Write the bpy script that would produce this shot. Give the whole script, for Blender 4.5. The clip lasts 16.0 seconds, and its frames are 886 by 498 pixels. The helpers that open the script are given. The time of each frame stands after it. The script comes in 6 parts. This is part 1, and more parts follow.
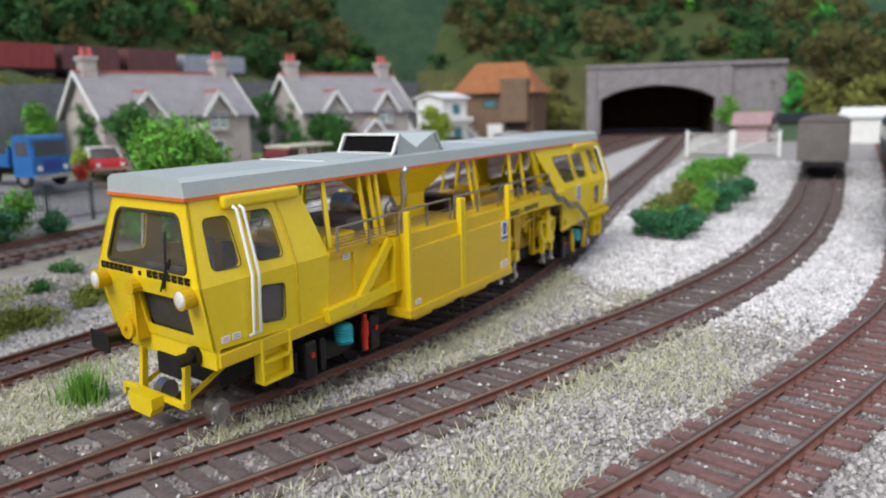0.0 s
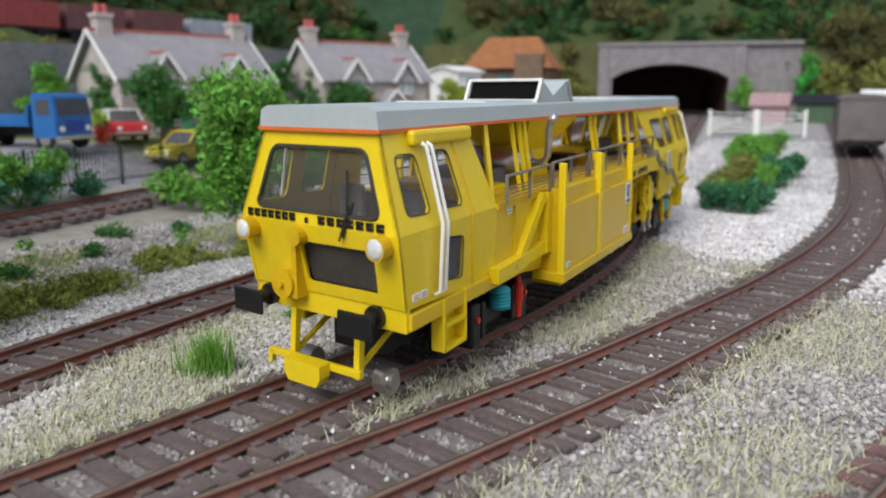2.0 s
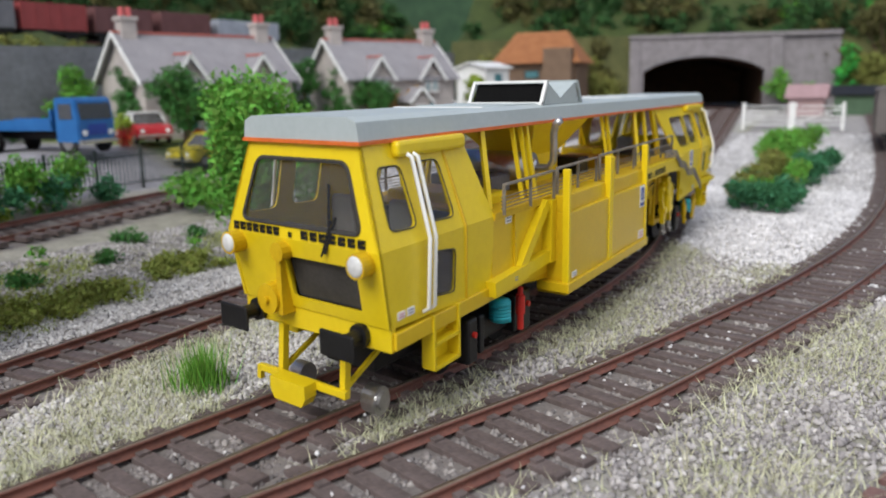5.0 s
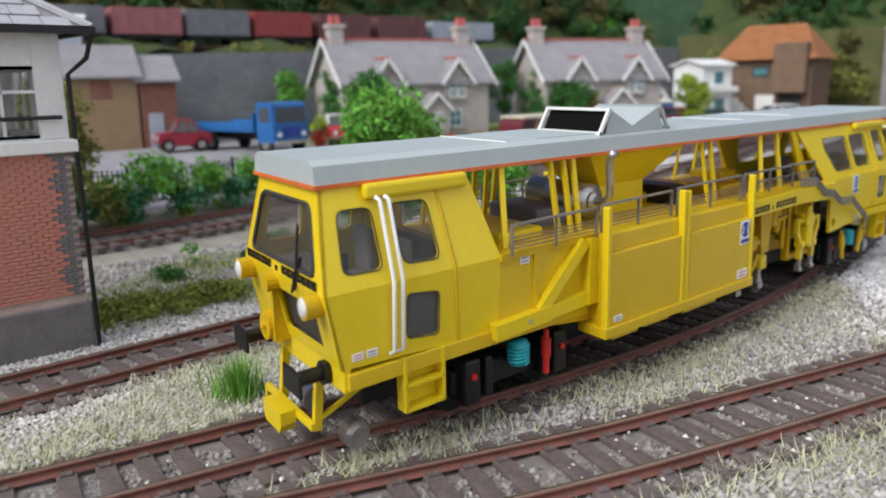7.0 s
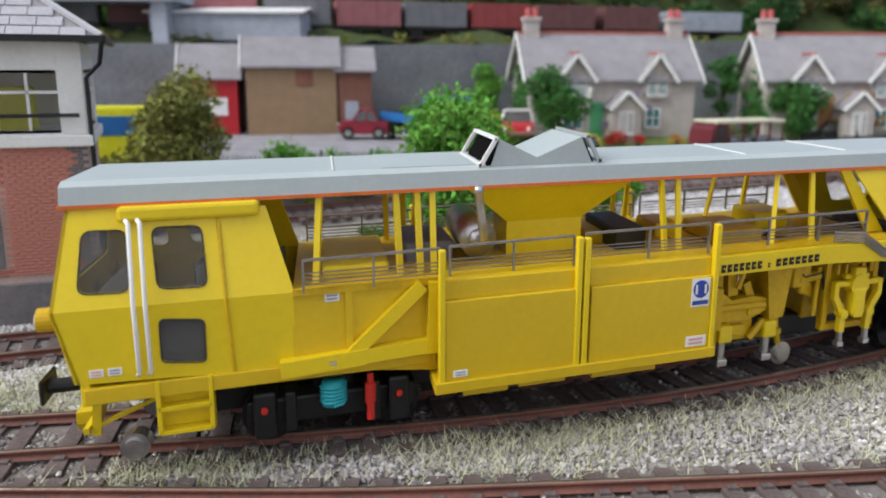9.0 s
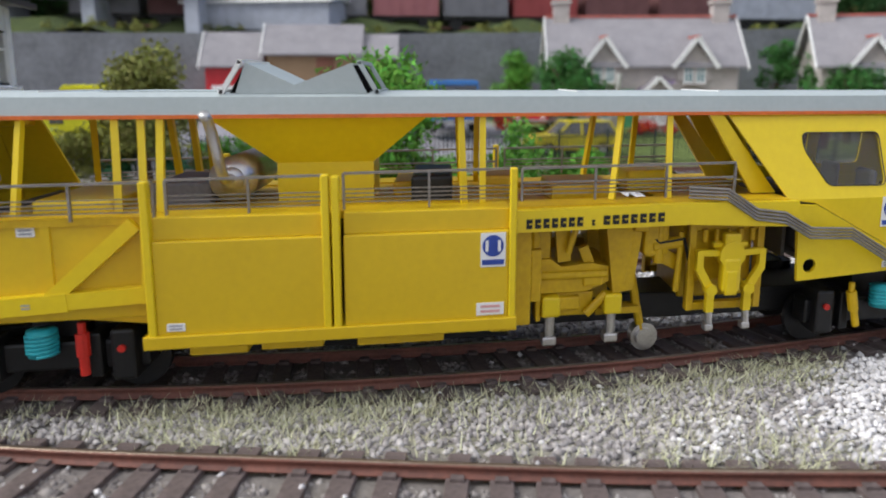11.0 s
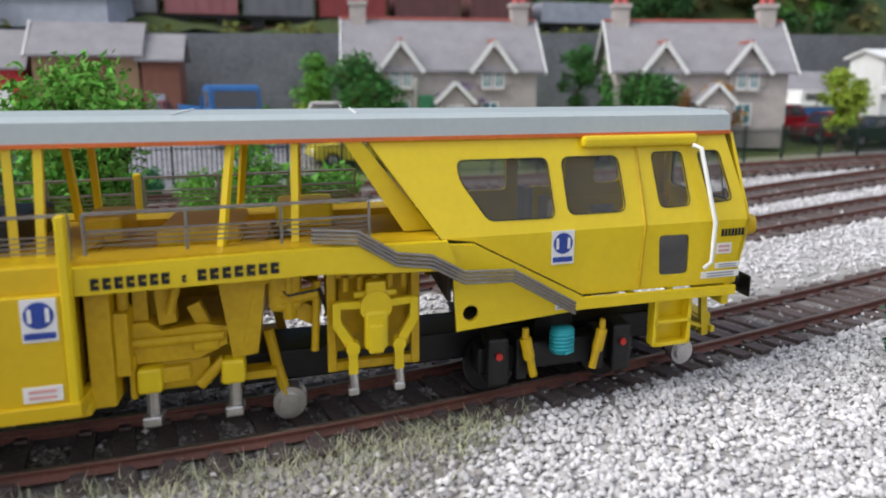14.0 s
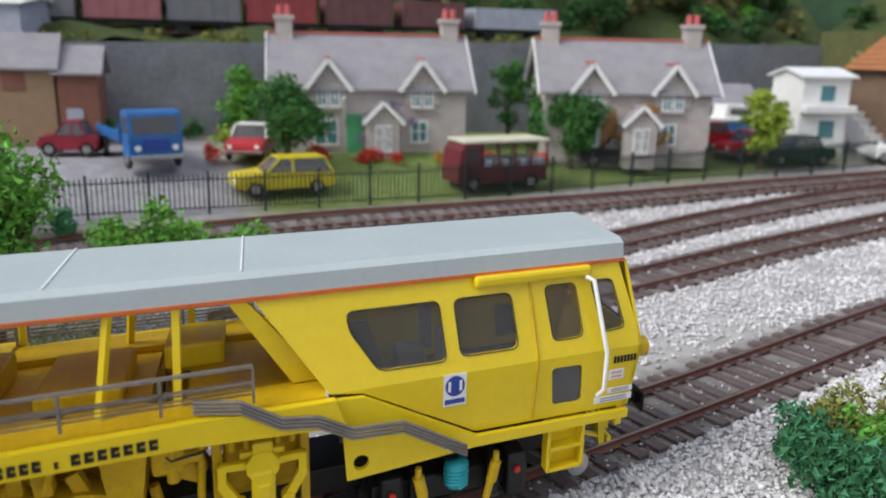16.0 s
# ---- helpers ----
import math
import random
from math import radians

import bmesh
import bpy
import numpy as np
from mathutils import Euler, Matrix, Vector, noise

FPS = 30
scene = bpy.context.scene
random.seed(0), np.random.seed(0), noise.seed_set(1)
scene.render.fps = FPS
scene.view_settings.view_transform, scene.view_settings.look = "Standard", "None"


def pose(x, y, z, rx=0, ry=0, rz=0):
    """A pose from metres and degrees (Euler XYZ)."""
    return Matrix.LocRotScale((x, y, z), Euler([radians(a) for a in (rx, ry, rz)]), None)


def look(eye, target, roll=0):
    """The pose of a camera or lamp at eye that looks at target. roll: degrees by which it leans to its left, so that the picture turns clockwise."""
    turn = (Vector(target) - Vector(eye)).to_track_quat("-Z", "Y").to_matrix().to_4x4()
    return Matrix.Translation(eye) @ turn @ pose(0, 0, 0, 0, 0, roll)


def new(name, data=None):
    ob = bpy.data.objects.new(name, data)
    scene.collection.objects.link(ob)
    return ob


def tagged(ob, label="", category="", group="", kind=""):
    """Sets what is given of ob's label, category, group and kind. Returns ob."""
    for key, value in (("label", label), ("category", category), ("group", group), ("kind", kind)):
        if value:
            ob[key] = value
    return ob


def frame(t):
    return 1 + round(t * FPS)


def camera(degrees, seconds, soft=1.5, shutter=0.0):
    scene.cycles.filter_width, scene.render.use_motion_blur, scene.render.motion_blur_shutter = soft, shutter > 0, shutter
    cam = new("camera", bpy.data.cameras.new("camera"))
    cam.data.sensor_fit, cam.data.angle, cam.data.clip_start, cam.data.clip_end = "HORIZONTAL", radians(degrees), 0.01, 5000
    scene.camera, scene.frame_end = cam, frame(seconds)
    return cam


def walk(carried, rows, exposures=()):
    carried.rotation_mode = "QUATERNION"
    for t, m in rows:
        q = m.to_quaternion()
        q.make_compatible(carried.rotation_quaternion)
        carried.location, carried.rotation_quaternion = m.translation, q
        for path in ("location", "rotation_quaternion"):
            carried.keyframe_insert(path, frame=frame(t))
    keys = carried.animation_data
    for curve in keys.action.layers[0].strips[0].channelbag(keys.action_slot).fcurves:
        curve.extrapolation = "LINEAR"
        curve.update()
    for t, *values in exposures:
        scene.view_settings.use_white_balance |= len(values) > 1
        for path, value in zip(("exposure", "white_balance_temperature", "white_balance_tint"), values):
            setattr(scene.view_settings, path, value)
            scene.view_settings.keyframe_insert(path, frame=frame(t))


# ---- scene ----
# A model railway at 1:76. All sizes below are written in full-size metres and brought to the model's true size by U.
U = 1 / 76
cam = camera(58.0, 16.0, 1.85, 0.0)
# the close-up lens is focused on the machine, so the far scenery is soft
cam.data.dof.use_dof, cam.data.dof.focus_distance, cam.data.dof.aperture_fstop = True, 0.165, 25.0
PATH = [
    (0, (0.278, 0.633, 5.133), (-0.691, 2.347, 4.785), -1.4),
    (0.5, (-0.798, 0.291, 4.666), (-1.643, 2.064, 4.289), -0.8),
    (1, (-2.21, 0.341, 4.497), (-3.037, 2.122, 4.117), -0.7),
    (1.5, (-2.92, 0.365, 4.425), (-3.779, 2.13, 4.043), -0.8),
    (2, (-3.406, 0.391, 4.39), (-4.301, 2.137, 4.004), -0.2),
    (2.5, (-3.536, 0.457, 4.26), (-4.443, 2.197, 3.869), -0.6),
    (3, (-3.694, 0.567, 4.298), (-4.611, 2.299, 3.903), -0.7),
    (3.5, (-3.614, 0.635, 4.283), (-4.544, 2.36, 3.887), -0.6),
    (4, (-3.437, 0.844, 4.321), (-4.379, 2.563, 3.923), -0.5),
    (4.2, (-3.458, 0.93, 4.437), (-4.408, 2.645, 4.039), -0.7),
    (6.3, (-1.847, 2.132, 4.669), (-3.022, 3.697, 4.256), -0.9),
    (6.5, (-1.659, 2.611, 4.919), (-2.921, 4.106, 4.506), -0.9),
    (7, (-0.524, 3.532, 5.128), (-1.975, 4.845, 4.718), -1.2),
    (7.5, (0.601, 4.866, 5.357), (-0.964, 6.039, 4.936), -1.2),
    (8, (1.845, 6.565, 5.724), (0.157, 7.547, 5.291), -1.2),
    (8.2, (2.263, 7.347, 5.768), (0.538, 8.261, 5.334), -1.1),
    (10.3, (2.326, 13.39, 4.785), (0.414, 13.785, 4.353), 0.9),
    (10.5, (2.398, 13.974, 4.593), (0.481, 14.359, 4.173), 0.4),
    (11, (2.226, 15.273, 4.374), (0.307, 15.654, 3.961), 0.1),
    (11.5, (1.653, 16.058, 4.161), (-0.264, 16.451, 3.747), 0.3),
    (12, (1.44, 16.582, 4.252), (-0.471, 16.993, 3.828), 0.4),
    (12.5, (1.621, 17.438, 4.42), (-0.279, 17.893, 3.99), 0.2),
    (13, (1.244, 18.035, 4.629), (-0.624, 18.61, 4.202), 0.3),
    (13.5, (1.311, 18.529, 4.737), (-0.535, 19.169, 4.313), 0.3),
    (14, (1.101, 19.065, 4.644), (-0.731, 19.752, 4.229), 0.3),
    (14.5, (0.998, 19.717, 4.637), (-0.82, 20.44, 4.225), 0.7),
    (15, (1.485, 20.35, 5.205), (-0.328, 21.084, 4.785), 0.1),
    (15.5, (0.888, 20.613, 6.108), (-0.897, 21.397, 5.66), 0.5),
    (16, (0.841, 19.905, 6.943), (-0.921, 20.714, 6.453), 1.2),
]
walk(cam, [(t, look(Vector(e) * U, Vector(a) * U, r)) for t, e, a, r in PATH],
     [(0, 0.11), (1, 0.06), (2.5, 0.04), (4.2, 0.04), (7, 0.17), (10.3, 0.27), (12, 0.26), (14, 0.22), (16, 0.17)])

# ---- light: a bright hall, soft light from above ----
world = bpy.data.worlds.new("hall_light")
scene.world = world
world.use_nodes = True
wn = world.node_tree.nodes
wn["Background"].inputs[0].default_value = (0.92, 0.96, 1.07, 1)
wn["Background"].inputs[1].default_value = 0.75
sun_data = bpy.data.lights.new("ceiling_light", "SUN")
sun_data.energy, sun_data.angle, sun_data.color = 2.7, radians(35), (1.0, 0.985, 0.96)
sun = new("ceiling_light", sun_data)
sun.matrix_world = look((-7 * U, -33 * U, 42 * U), (-8 * U, 14 * U, 0))


# ---- materials ----
def mat(name, a, b=None, rough=0.6, size=0.5, fine=0.06, bump=0.2, metal=0.0, spec=0.4, island=0.0, attr="", emit=0.0):
    """Two-scale mottled paint or surface; sizes in full-size metres."""
    m = bpy.data.materials.new(name)
    m.use_nodes = True
    nt = m.node_tree
    n, l = nt.nodes, nt.links
    p = n["Principled BSDF"]
    b = b or tuple(c * 0.72 for c in a)
    tc = n.new("ShaderNodeTexCoord")
    mp = n.new("ShaderNodeMapping")
    mp.inputs["Scale"].default_value = (1 / U,) * 3
    l.new(tc.outputs["Object"], mp.inputs[0])
    n1, n2 = n.new("ShaderNodeTexNoise"), n.new("ShaderNodeTexNoise")
    n1.inputs["Scale"].default_value, n2.inputs["Scale"].default_value = 1 / size, 1 / fine
    n1.inputs["Detail"].default_value, n2.inputs["Detail"].default_value = 5, 3
    for k in (n1, n2):
        l.new(mp.outputs[0], k.inputs[0])
    add = n.new("ShaderNodeMath")
    add.operation = "MULTIPLY_ADD"
    add.inputs[1].default_value = 0.45
    l.new(n2.outputs[0], add.inputs[0])
    half = n.new("ShaderNodeMath")
    half.operation = "MULTIPLY"
    half.inputs[1].default_value = 0.6
    l.new(n1.outputs[0], half.inputs[0])
    l.new(half.outputs[0], add.inputs[2])
    ramp = n.new("ShaderNodeMapRange")
    ramp.inputs[1].default_value, ramp.inputs[2].default_value = 0.36, 0.68
    l.new(add.outputs[0], ramp.inputs[0])
    mix = n.new("ShaderNodeMix")
    mix.data_type = "RGBA"
    mix.inputs[6].default_value, mix.inputs[7].default_value = (*b, 1), (*a, 1)
    l.new(ramp.outputs[0], mix.inputs[0])
    out = mix.outputs[2]
    if attr:
        at = n.new("ShaderNodeAttribute")
        at.attribute_name = attr
        mul = n.new("ShaderNodeMix")
        mul.data_type, mul.blend_type = "RGBA", "MULTIPLY"
        mul.inputs[0].default_value = 1
        l.new(out, mul.inputs[6])
        l.new(at.outputs[0], mul.inputs[7])
        out = mul.outputs[2]
    if island:
        ge = n.new("ShaderNodeNewGeometry")
        hs = n.new("ShaderNodeHueSaturation")
        mr = n.new("ShaderNodeMapRange")
        mr.inputs[3].default_value, mr.inputs[4].default_value = 1 - island, 1 + island
        l.new(ge.outputs["Random Per Island"], mr.inputs[0])
        l.new(mr.outputs[0], hs.inputs["Value"])
        mr2 = n.new("ShaderNodeMapRange")
        mr2.inputs[3].default_value, mr2.inputs[4].default_value = 0.5 - island * 0.05, 0.5 + island * 0.05
        l.new(ge.outputs["Random Per Island"], mr2.inputs[0])
        l.new(mr2.outputs[0], hs.inputs["Hue"])
        l.new(out, hs.inputs["Color"])
        out = hs.outputs[0]
    l.new(out, p.inputs["Base Color"])
    p.inputs["Roughness"].default_value, p.inputs["Metallic"].default_value = rough, metal
    p.inputs["Specular IOR Level"].default_value = spec
    if bump:
        bp = n.new("ShaderNodeBump")
        bp.inputs["Strength"].default_value, bp.inputs["Distance"].default_value = bump, fine * 0.5 * U
        l.new(add.outputs[0], bp.inputs["Height"])
        l.new(bp.outputs[0], p.inputs["Normal"])
    if emit:
        p.inputs["Emission Color"].default_value, p.inputs["Emission Strength"].default_value = (*a, 1), emit
    return m


def glass(name, tint=(0.9, 0.93, 0.93), alpha=0.25):
    m = bpy.data.materials.new(name)
    m.use_nodes = True
    p = m.node_tree.nodes["Principled BSDF"]
    p.inputs["Base Color"].default_value = (*tint, 1)
    p.inputs["Roughness"].default_value = 0.06
    p.inputs["Alpha"].default_value = alpha
    return m


YELLOW = mat("yellow_enamel", (0.77, 0.575, 0.012), (0.70, 0.51, 0.010), 0.33, 1.6, 0.12, 0.05, spec=0.45)
# darker, more orange yellow on the boxes, sills and body sides
DEEPYEL = mat("yellow_enamel_deep", (0.67, 0.455, 0.010), (0.60, 0.40, 0.009), 0.36, 1.6, 0.12, 0.05, spec=0.45)
# darker, more mottled yellow for machinery, decks, seams and lamp bodies
YELLOW2 = mat("yellow_enamel_dark", (0.64, 0.415, 0.008), (0.50, 0.31, 0.006), 0.42, 0.5, 0.08, 0.15)
ROOFGREY = mat("grey_roof_paint", (0.42, 0.47, 0.47), (0.37, 0.42, 0.42), 0.5, 1.5, 0.1, 0.05)
ORANGE = mat("orange_line_paint", (0.75, 0.17, 0.03), rough=0.5, bump=0)
BLACK = mat("black_paint", (0.012, 0.012, 0.013), (0.006, 0.006, 0.006), 0.45, 0.3, 0.05, 0.2)
DARK = mat("dark_interior", (0.055, 0.05, 0.045), (0.03, 0.028, 0.025), 0.7)
INSIDE = mat("cab_lining", (0.12, 0.11, 0.10), (0.08, 0.072, 0.066), 0.7)
SILVER = mat("bare_metal", (0.62, 0.61, 0.6), (0.45, 0.44, 0.43), 0.3, 0.2, 0.03, 0.15, metal=0.9)
STEEL = mat("grey_etched_brass", (0.30, 0.28, 0.26), (0.2, 0.18, 0.16), 0.45, 0.4, 0.05, 0.1, metal=0.5)
WHITE = mat("white_paint", (0.82, 0.82, 0.8), (0.72, 0.72, 0.7), 0.5, 0.5, 0.08, 0.1)
CYAN = mat("turquoise_plastic", (0.03, 0.42, 0.48), rough=0.4, bump=0.1)
RED = mat("red_paint", (0.6, 0.03, 0.02), rough=0.4, bump=0.1)
BLUE = mat("blue_paint", (0.03, 0.16, 0.42), (0.02, 0.11, 0.32), 0.35, 0.8)
SIGNBLUE = mat("sign_blue", (0.03, 0.07, 0.35), rough=0.5, bump=0)
PINK = mat("pale_red_print", (0.75, 0.4, 0.38), rough=0.6, bump=0)
PRINT = mat("grey_print", (0.35, 0.36, 0.4), rough=0.6, bump=0)
GLASS = glass("clear_glazing", (0.16, 0.16, 0.155), 0.17)
MATT = mat("scoop_shade_black", (0.01, 0.01, 0.01), rough=1.0, bump=0, spec=0.0)
DGLASS = glass("smoked_glazing", (0.10, 0.10, 0.10), 0.8)
RAIL = mat("rusty_rail", (0.22, 0.085, 0.06), (0.115, 0.05, 0.04), 0.6, 0.8, 0.07, 0.3)
RAILTOP = mat("worn_rail_top", (0.30, 0.24, 0.19), (0.2, 0.14, 0.1), 0.35, 0.9, 0.08, 0.1, metal=0.6)
SLEEPER = mat("weathered_sleeper", (0.15, 0.115, 0.11), (0.08, 0.062, 0.058), 0.85, 0.5, 0.06, 0.5)
TRACKST = mat("dirty_track_ballast", (0.30, 0.275, 0.265), (0.17, 0.15, 0.145), 0.9, 0.7, 0.1, 0.3, island=0.5)
GREYST = mat("grey_ballast", (0.45, 0.425, 0.415), (0.28, 0.26, 0.26), 0.9, 0.7, 0.1, 0.3, island=0.45)
WHITEST = mat("white_limestone_ballast", (0.74, 0.725, 0.73), (0.48, 0.465, 0.47), 0.85, 0.7, 0.1, 0.3, island=0.28)
GROUND = mat("scenic_ground", (1, 1, 1), (0.6, 0.6, 0.6), 0.95, 0.5, 0.07, 0.8, attr="tone")
STRAW = mat("dry_static_grass", (0.56, 0.54, 0.38), (0.42, 0.43, 0.27), 0.8, 0.6, 0.1, 0, island=0.35)
GREENG = mat("green_static_grass", (0.16, 0.36, 0.04), (0.10, 0.26, 0.03), 0.8, 0.4, 0.1, 0, island=0.35)
LEAF = mat("bright_green_foam_leaf", (0.16, 0.38, 0.05), (0.09, 0.25, 0.03), 0.85, 0.8, 0.1, 0, island=0.4)
LEAFD = mat("dark_green_foam_leaf", (0.06, 0.19, 0.035), (0.035, 0.12, 0.025), 0.85, 0.8, 0.1, 0, island=0.4)
LEAFO = mat("olive_foam_leaf", (0.25, 0.26, 0.06), (0.16, 0.17, 0.04), 0.85, 0.8, 0.1, 0, island=0.4)
LEAFB = mat("blue_green_foam_leaf", (0.05, 0.20, 0.085), (0.03, 0.13, 0.05), 0.85, 0.8, 0.1, 0, island=0.4)
LEAFY = mat("lime_foam_leaf", (0.32, 0.40, 0.04), (0.2, 0.3, 0.03), 0.85, 0.8, 0.1, 0, island=0.4)
FLOWER = mat("red_flower_foam", (0.62, 0.04, 0.02), (0.4, 0.03, 0.02), 0.85, 0.4, 0.08, 0, island=0.4)
FLOWERY = mat("orange_flower_foam", (0.6, 0.25, 0.03), (0.3, 0.2, 0.03), 0.85, 0.4, 0.08, 0, island=0.4)
LILAC = mat("lilac_flower_foam", (0.3, 0.22, 0.4), (0.16, 0.14, 0.2), 0.85, 0.4, 0.08, 0, island=0.4)
BARK = mat("bark", (0.14, 0.09, 0.06), (0.07, 0.045, 0.03), 0.9, 0.4, 0.06, 0.6)
STONE = mat("cottage_stone_card", (0.52, 0.47, 0.44), (0.40, 0.36, 0.34), 0.9, 0.5, 0.1, 0.5)
SLATE = mat("slate_card", (0.30, 0.285, 0.30), (0.22, 0.21, 0.225), 0.8, 0.7, 0.1, 0.4)
RIDGE = mat("red_ridge_tile", (0.55, 0.16, 0.13), rough=0.8)
POT = mat("red_chimney_pot", (0.62, 0.14, 0.14), rough=0.8)
WALLST = mat("retaining_wall_card", (0.215, 0.225, 0.24), (0.13, 0.135, 0.145), 0.9, 1.6, 0.25, 0.5)
PORTAL = mat("portal_stone", (0.27, 0.25, 0.26), (0.18, 0.165, 0.17), 0.9, 0.6, 0.12, 0.6)
TUNNEL = mat("tunnel_inside_shade", (0.10, 0.05, 0.025), (0.05, 0.025, 0.015), 0.9)
BRICK = mat("red_brick", (0.58, 0.24, 0.185), (0.46, 0.18, 0.135), 0.9, 0.6, 0.1, 0.4)
MORTAR = mat("pale_mortar", (0.58, 0.43, 0.38), rough=0.95)
BLUEBRICK = mat("dark_engineering_brick", (0.20, 0.185, 0.19), (0.13, 0.12, 0.125), 0.85, 0.5, 0.1, 0.4)
BROWNB = mat("brown_brick_card", (0.33, 0.22, 0.13), (0.26, 0.17, 0.10), 0.9, 0.6, 0.1, 0.4)
REDBR = mat("red_brown_brick_card", (0.25, 0.11, 0.075), rough=0.9)
TILE = mat("brown_roof_tile", (0.40, 0.17, 0.07), (0.30, 0.12, 0.05), 0.85, 0.6, 0.12, 0.5)
CREAM = mat("cream_paint", (0.70, 0.66, 0.50), rough=0.6)
MAROON = mat("maroon_paint", (0.16, 0.025, 0.035), (0.11, 0.02, 0.025), 0.45)
GREYPAINT = mat("wagon_grey_paint", (0.20, 0.20, 0.22), (0.14, 0.14, 0.155), 0.7, 0.8)
PINKWAG = mat("faded_red_paint", (0.36, 0.14, 0.15), (0.28, 0.10, 0.11), 0.7, 0.8)
REDWAG = mat("bauxite_red_paint", (0.32, 0.06, 0.06), (0.24, 0.045, 0.045), 0.7, 0.8)
BROWNWAG = mat("bauxite_brown_paint", (0.17, 0.075, 0.075), (0.12, 0.05, 0.05), 0.7, 0.8)
TAUPE = mat("weathered_van_paint", (0.17, 0.15, 0.14), (0.12, 0.105, 0.10), 0.8, 0.8)
CARYEL = mat("taxi_yellow", (0.72, 0.60, 0.03), rough=0.3)
CARRED = mat("car_red", (0.55, 0.03, 0.04), rough=0.3)
CARDARK = mat("car_black", (0.02, 0.02, 0.022), rough=0.3)
TYRE = mat("tyre_rubber", (0.02, 0.02, 0.02), rough=0.8)
FENCE = mat("green_black_fence", (0.025, 0.04, 0.035), rough=0.5, bump=0)
DOORGREEN = mat("door_green", (0.1, 0.42, 0.2), rough=0.5)
DOORBROWN = mat("door_brown", (0.36, 0.17, 0.06), rough=0.6)
PANEBLUE = mat("bluish_window_pane", (0.10, 0.25, 0.28), rough=0.15)
SHEDGREY = mat("pale_blue_grey_shed", (0.42, 0.45, 0.52), rough=0.7)
CLAD = mat("brown_cladding", (0.20, 0.13, 0.085), rough=0.8)
TARP = mat("lamp_yellow", (0.75, 0.72, 0.02), rough=0.5)


# ---- mesh helpers ----
def part(name, bm, material, parent=None, label="", shear=0.0, smooth=False):
    """Links a bmesh, given in full-size metres, as one mesh object."""
    if shear:
        for v in bm.verts:
            v.co.y += shear * (-8.3 - v.co.x)
    for v in bm.verts:
        v.co *= U
    bmesh.ops.recalc_face_normals(bm, faces=bm.faces)
    me = bpy.data.meshes.new(name)
    bm.to_mesh(me)
    bm.free()
    if smooth:
        me.polygons.foreach_set("use_smooth", [True] * len(me.polygons))
    me.materials.append(material)
    ob = new(name, me)
    if parent:
        ob.parent = parent
    if label:
        tagged(ob, label)
    return ob


def thing(name, label, category, group="", at=None):
    ob = new(name)
    ob.empty_display_size = 0.01
    tagged(ob, label, category, group)
    if at is not None:
        ob.matrix_basis = at
    return ob


def at(x, y, z, turn=0):
    return pose(x * U, y * U, z * U, 0, 0, turn)


def B():
    return bmesh.new()


def box(bm, x0, x1, y0, y1, z0, z1, bevel=0.0):
    r = bmesh.ops.create_cube(bm, size=1)
    for v in r["verts"]:
        v.co = Vector(((x0 + x1) / 2 + v.co.x * (x1 - x0), (y0 + y1) / 2 + v.co.y * (y1 - y0), (z0 + z1) / 2 + v.co.z * (z1 - z0)))
    if bevel:
        es = list({e for v in r["verts"] for e in v.link_edges})
        bmesh.ops.bevel(bm, geom=es, offset=bevel, segments=2, affect="EDGES", profile=0.5)
    return bm


def prism(bm, poly, axis, lo, hi):
    """A polygon of (a, b) pushed along an axis: x takes (y, z), y takes (x, z), z takes (x, y)."""
    def put(a, b, c):
        return {"x": (c, a, b), "y": (a, c, b), "z": (a, b, c)}[axis]
    f0 = [bm.verts.new(put(a, b, lo)) for a, b in poly]
    f1 = [bm.verts.new(put(a, b, hi)) for a, b in poly]
    bm.faces.new(f0)
    bm.faces.new(f1[::-1])
    k = len(poly)
    for i in range(k):
        bm.faces.new((f0[i], f0[(i + 1) % k], f1[(i + 1) % k], f1[i]))
    return bm


def cyl(bm, p0, p1, r, seg=12, r2=None):
    p0, p1 = Vector(p0), Vector(p1)
    d = p1 - p0
    q = d.to_track_quat("Z", "Y").to_matrix().to_4x4()
    bmesh.ops.create_cone(bm, cap_ends=True, segments=seg, radius1=r, radius2=r if r2 is None else r2, depth=d.length, matrix=Matrix.Translation((p0 + p1) / 2) @ q)
    return bm


def tube(bm, pts, r, seg=6):
    """One round pipe swept along the points."""
    pts = [Vector(p) for p in pts]
    side = None
    rings = []
    for k, p in enumerate(pts):
        d = (pts[min(k + 1, len(pts) - 1)] - pts[max(k - 1, 0)]).normalized()
        if side is None:
            side = d.orthogonal().normalized()
        side = (side - d * side.dot(d)).normalized()
        up = d.cross(side)
        rings.append([bm.verts.new(p + (side * math.cos(6.28319 * j / seg) + up * math.sin(6.28319 * j / seg)) * r) for j in range(seg)])
    for a, b in zip(rings, rings[1:]):
        for j in range(seg):
            bm.faces.new((a[j], a[(j + 1) % seg], b[(j + 1) % seg], b[j]))
    bm.faces.new(rings[0][::-1])
    bm.faces.new(rings[-1])
    return bm


def bar(bm, a, b, w, d):
    """A square bar from a to b."""
    a, b = Vector(a), Vector(b)
    q = (b - a).to_track_quat("Z", "Y").to_matrix().to_4x4()
    r = bmesh.ops.create_cube(bm, size=1)
    m = Matrix.Translation((a + b) / 2) @ q @ Matrix.Diagonal((w, d, (b - a).length, 1))
    bmesh.ops.transform(bm, matrix=m, verts=r["verts"])
    return bm


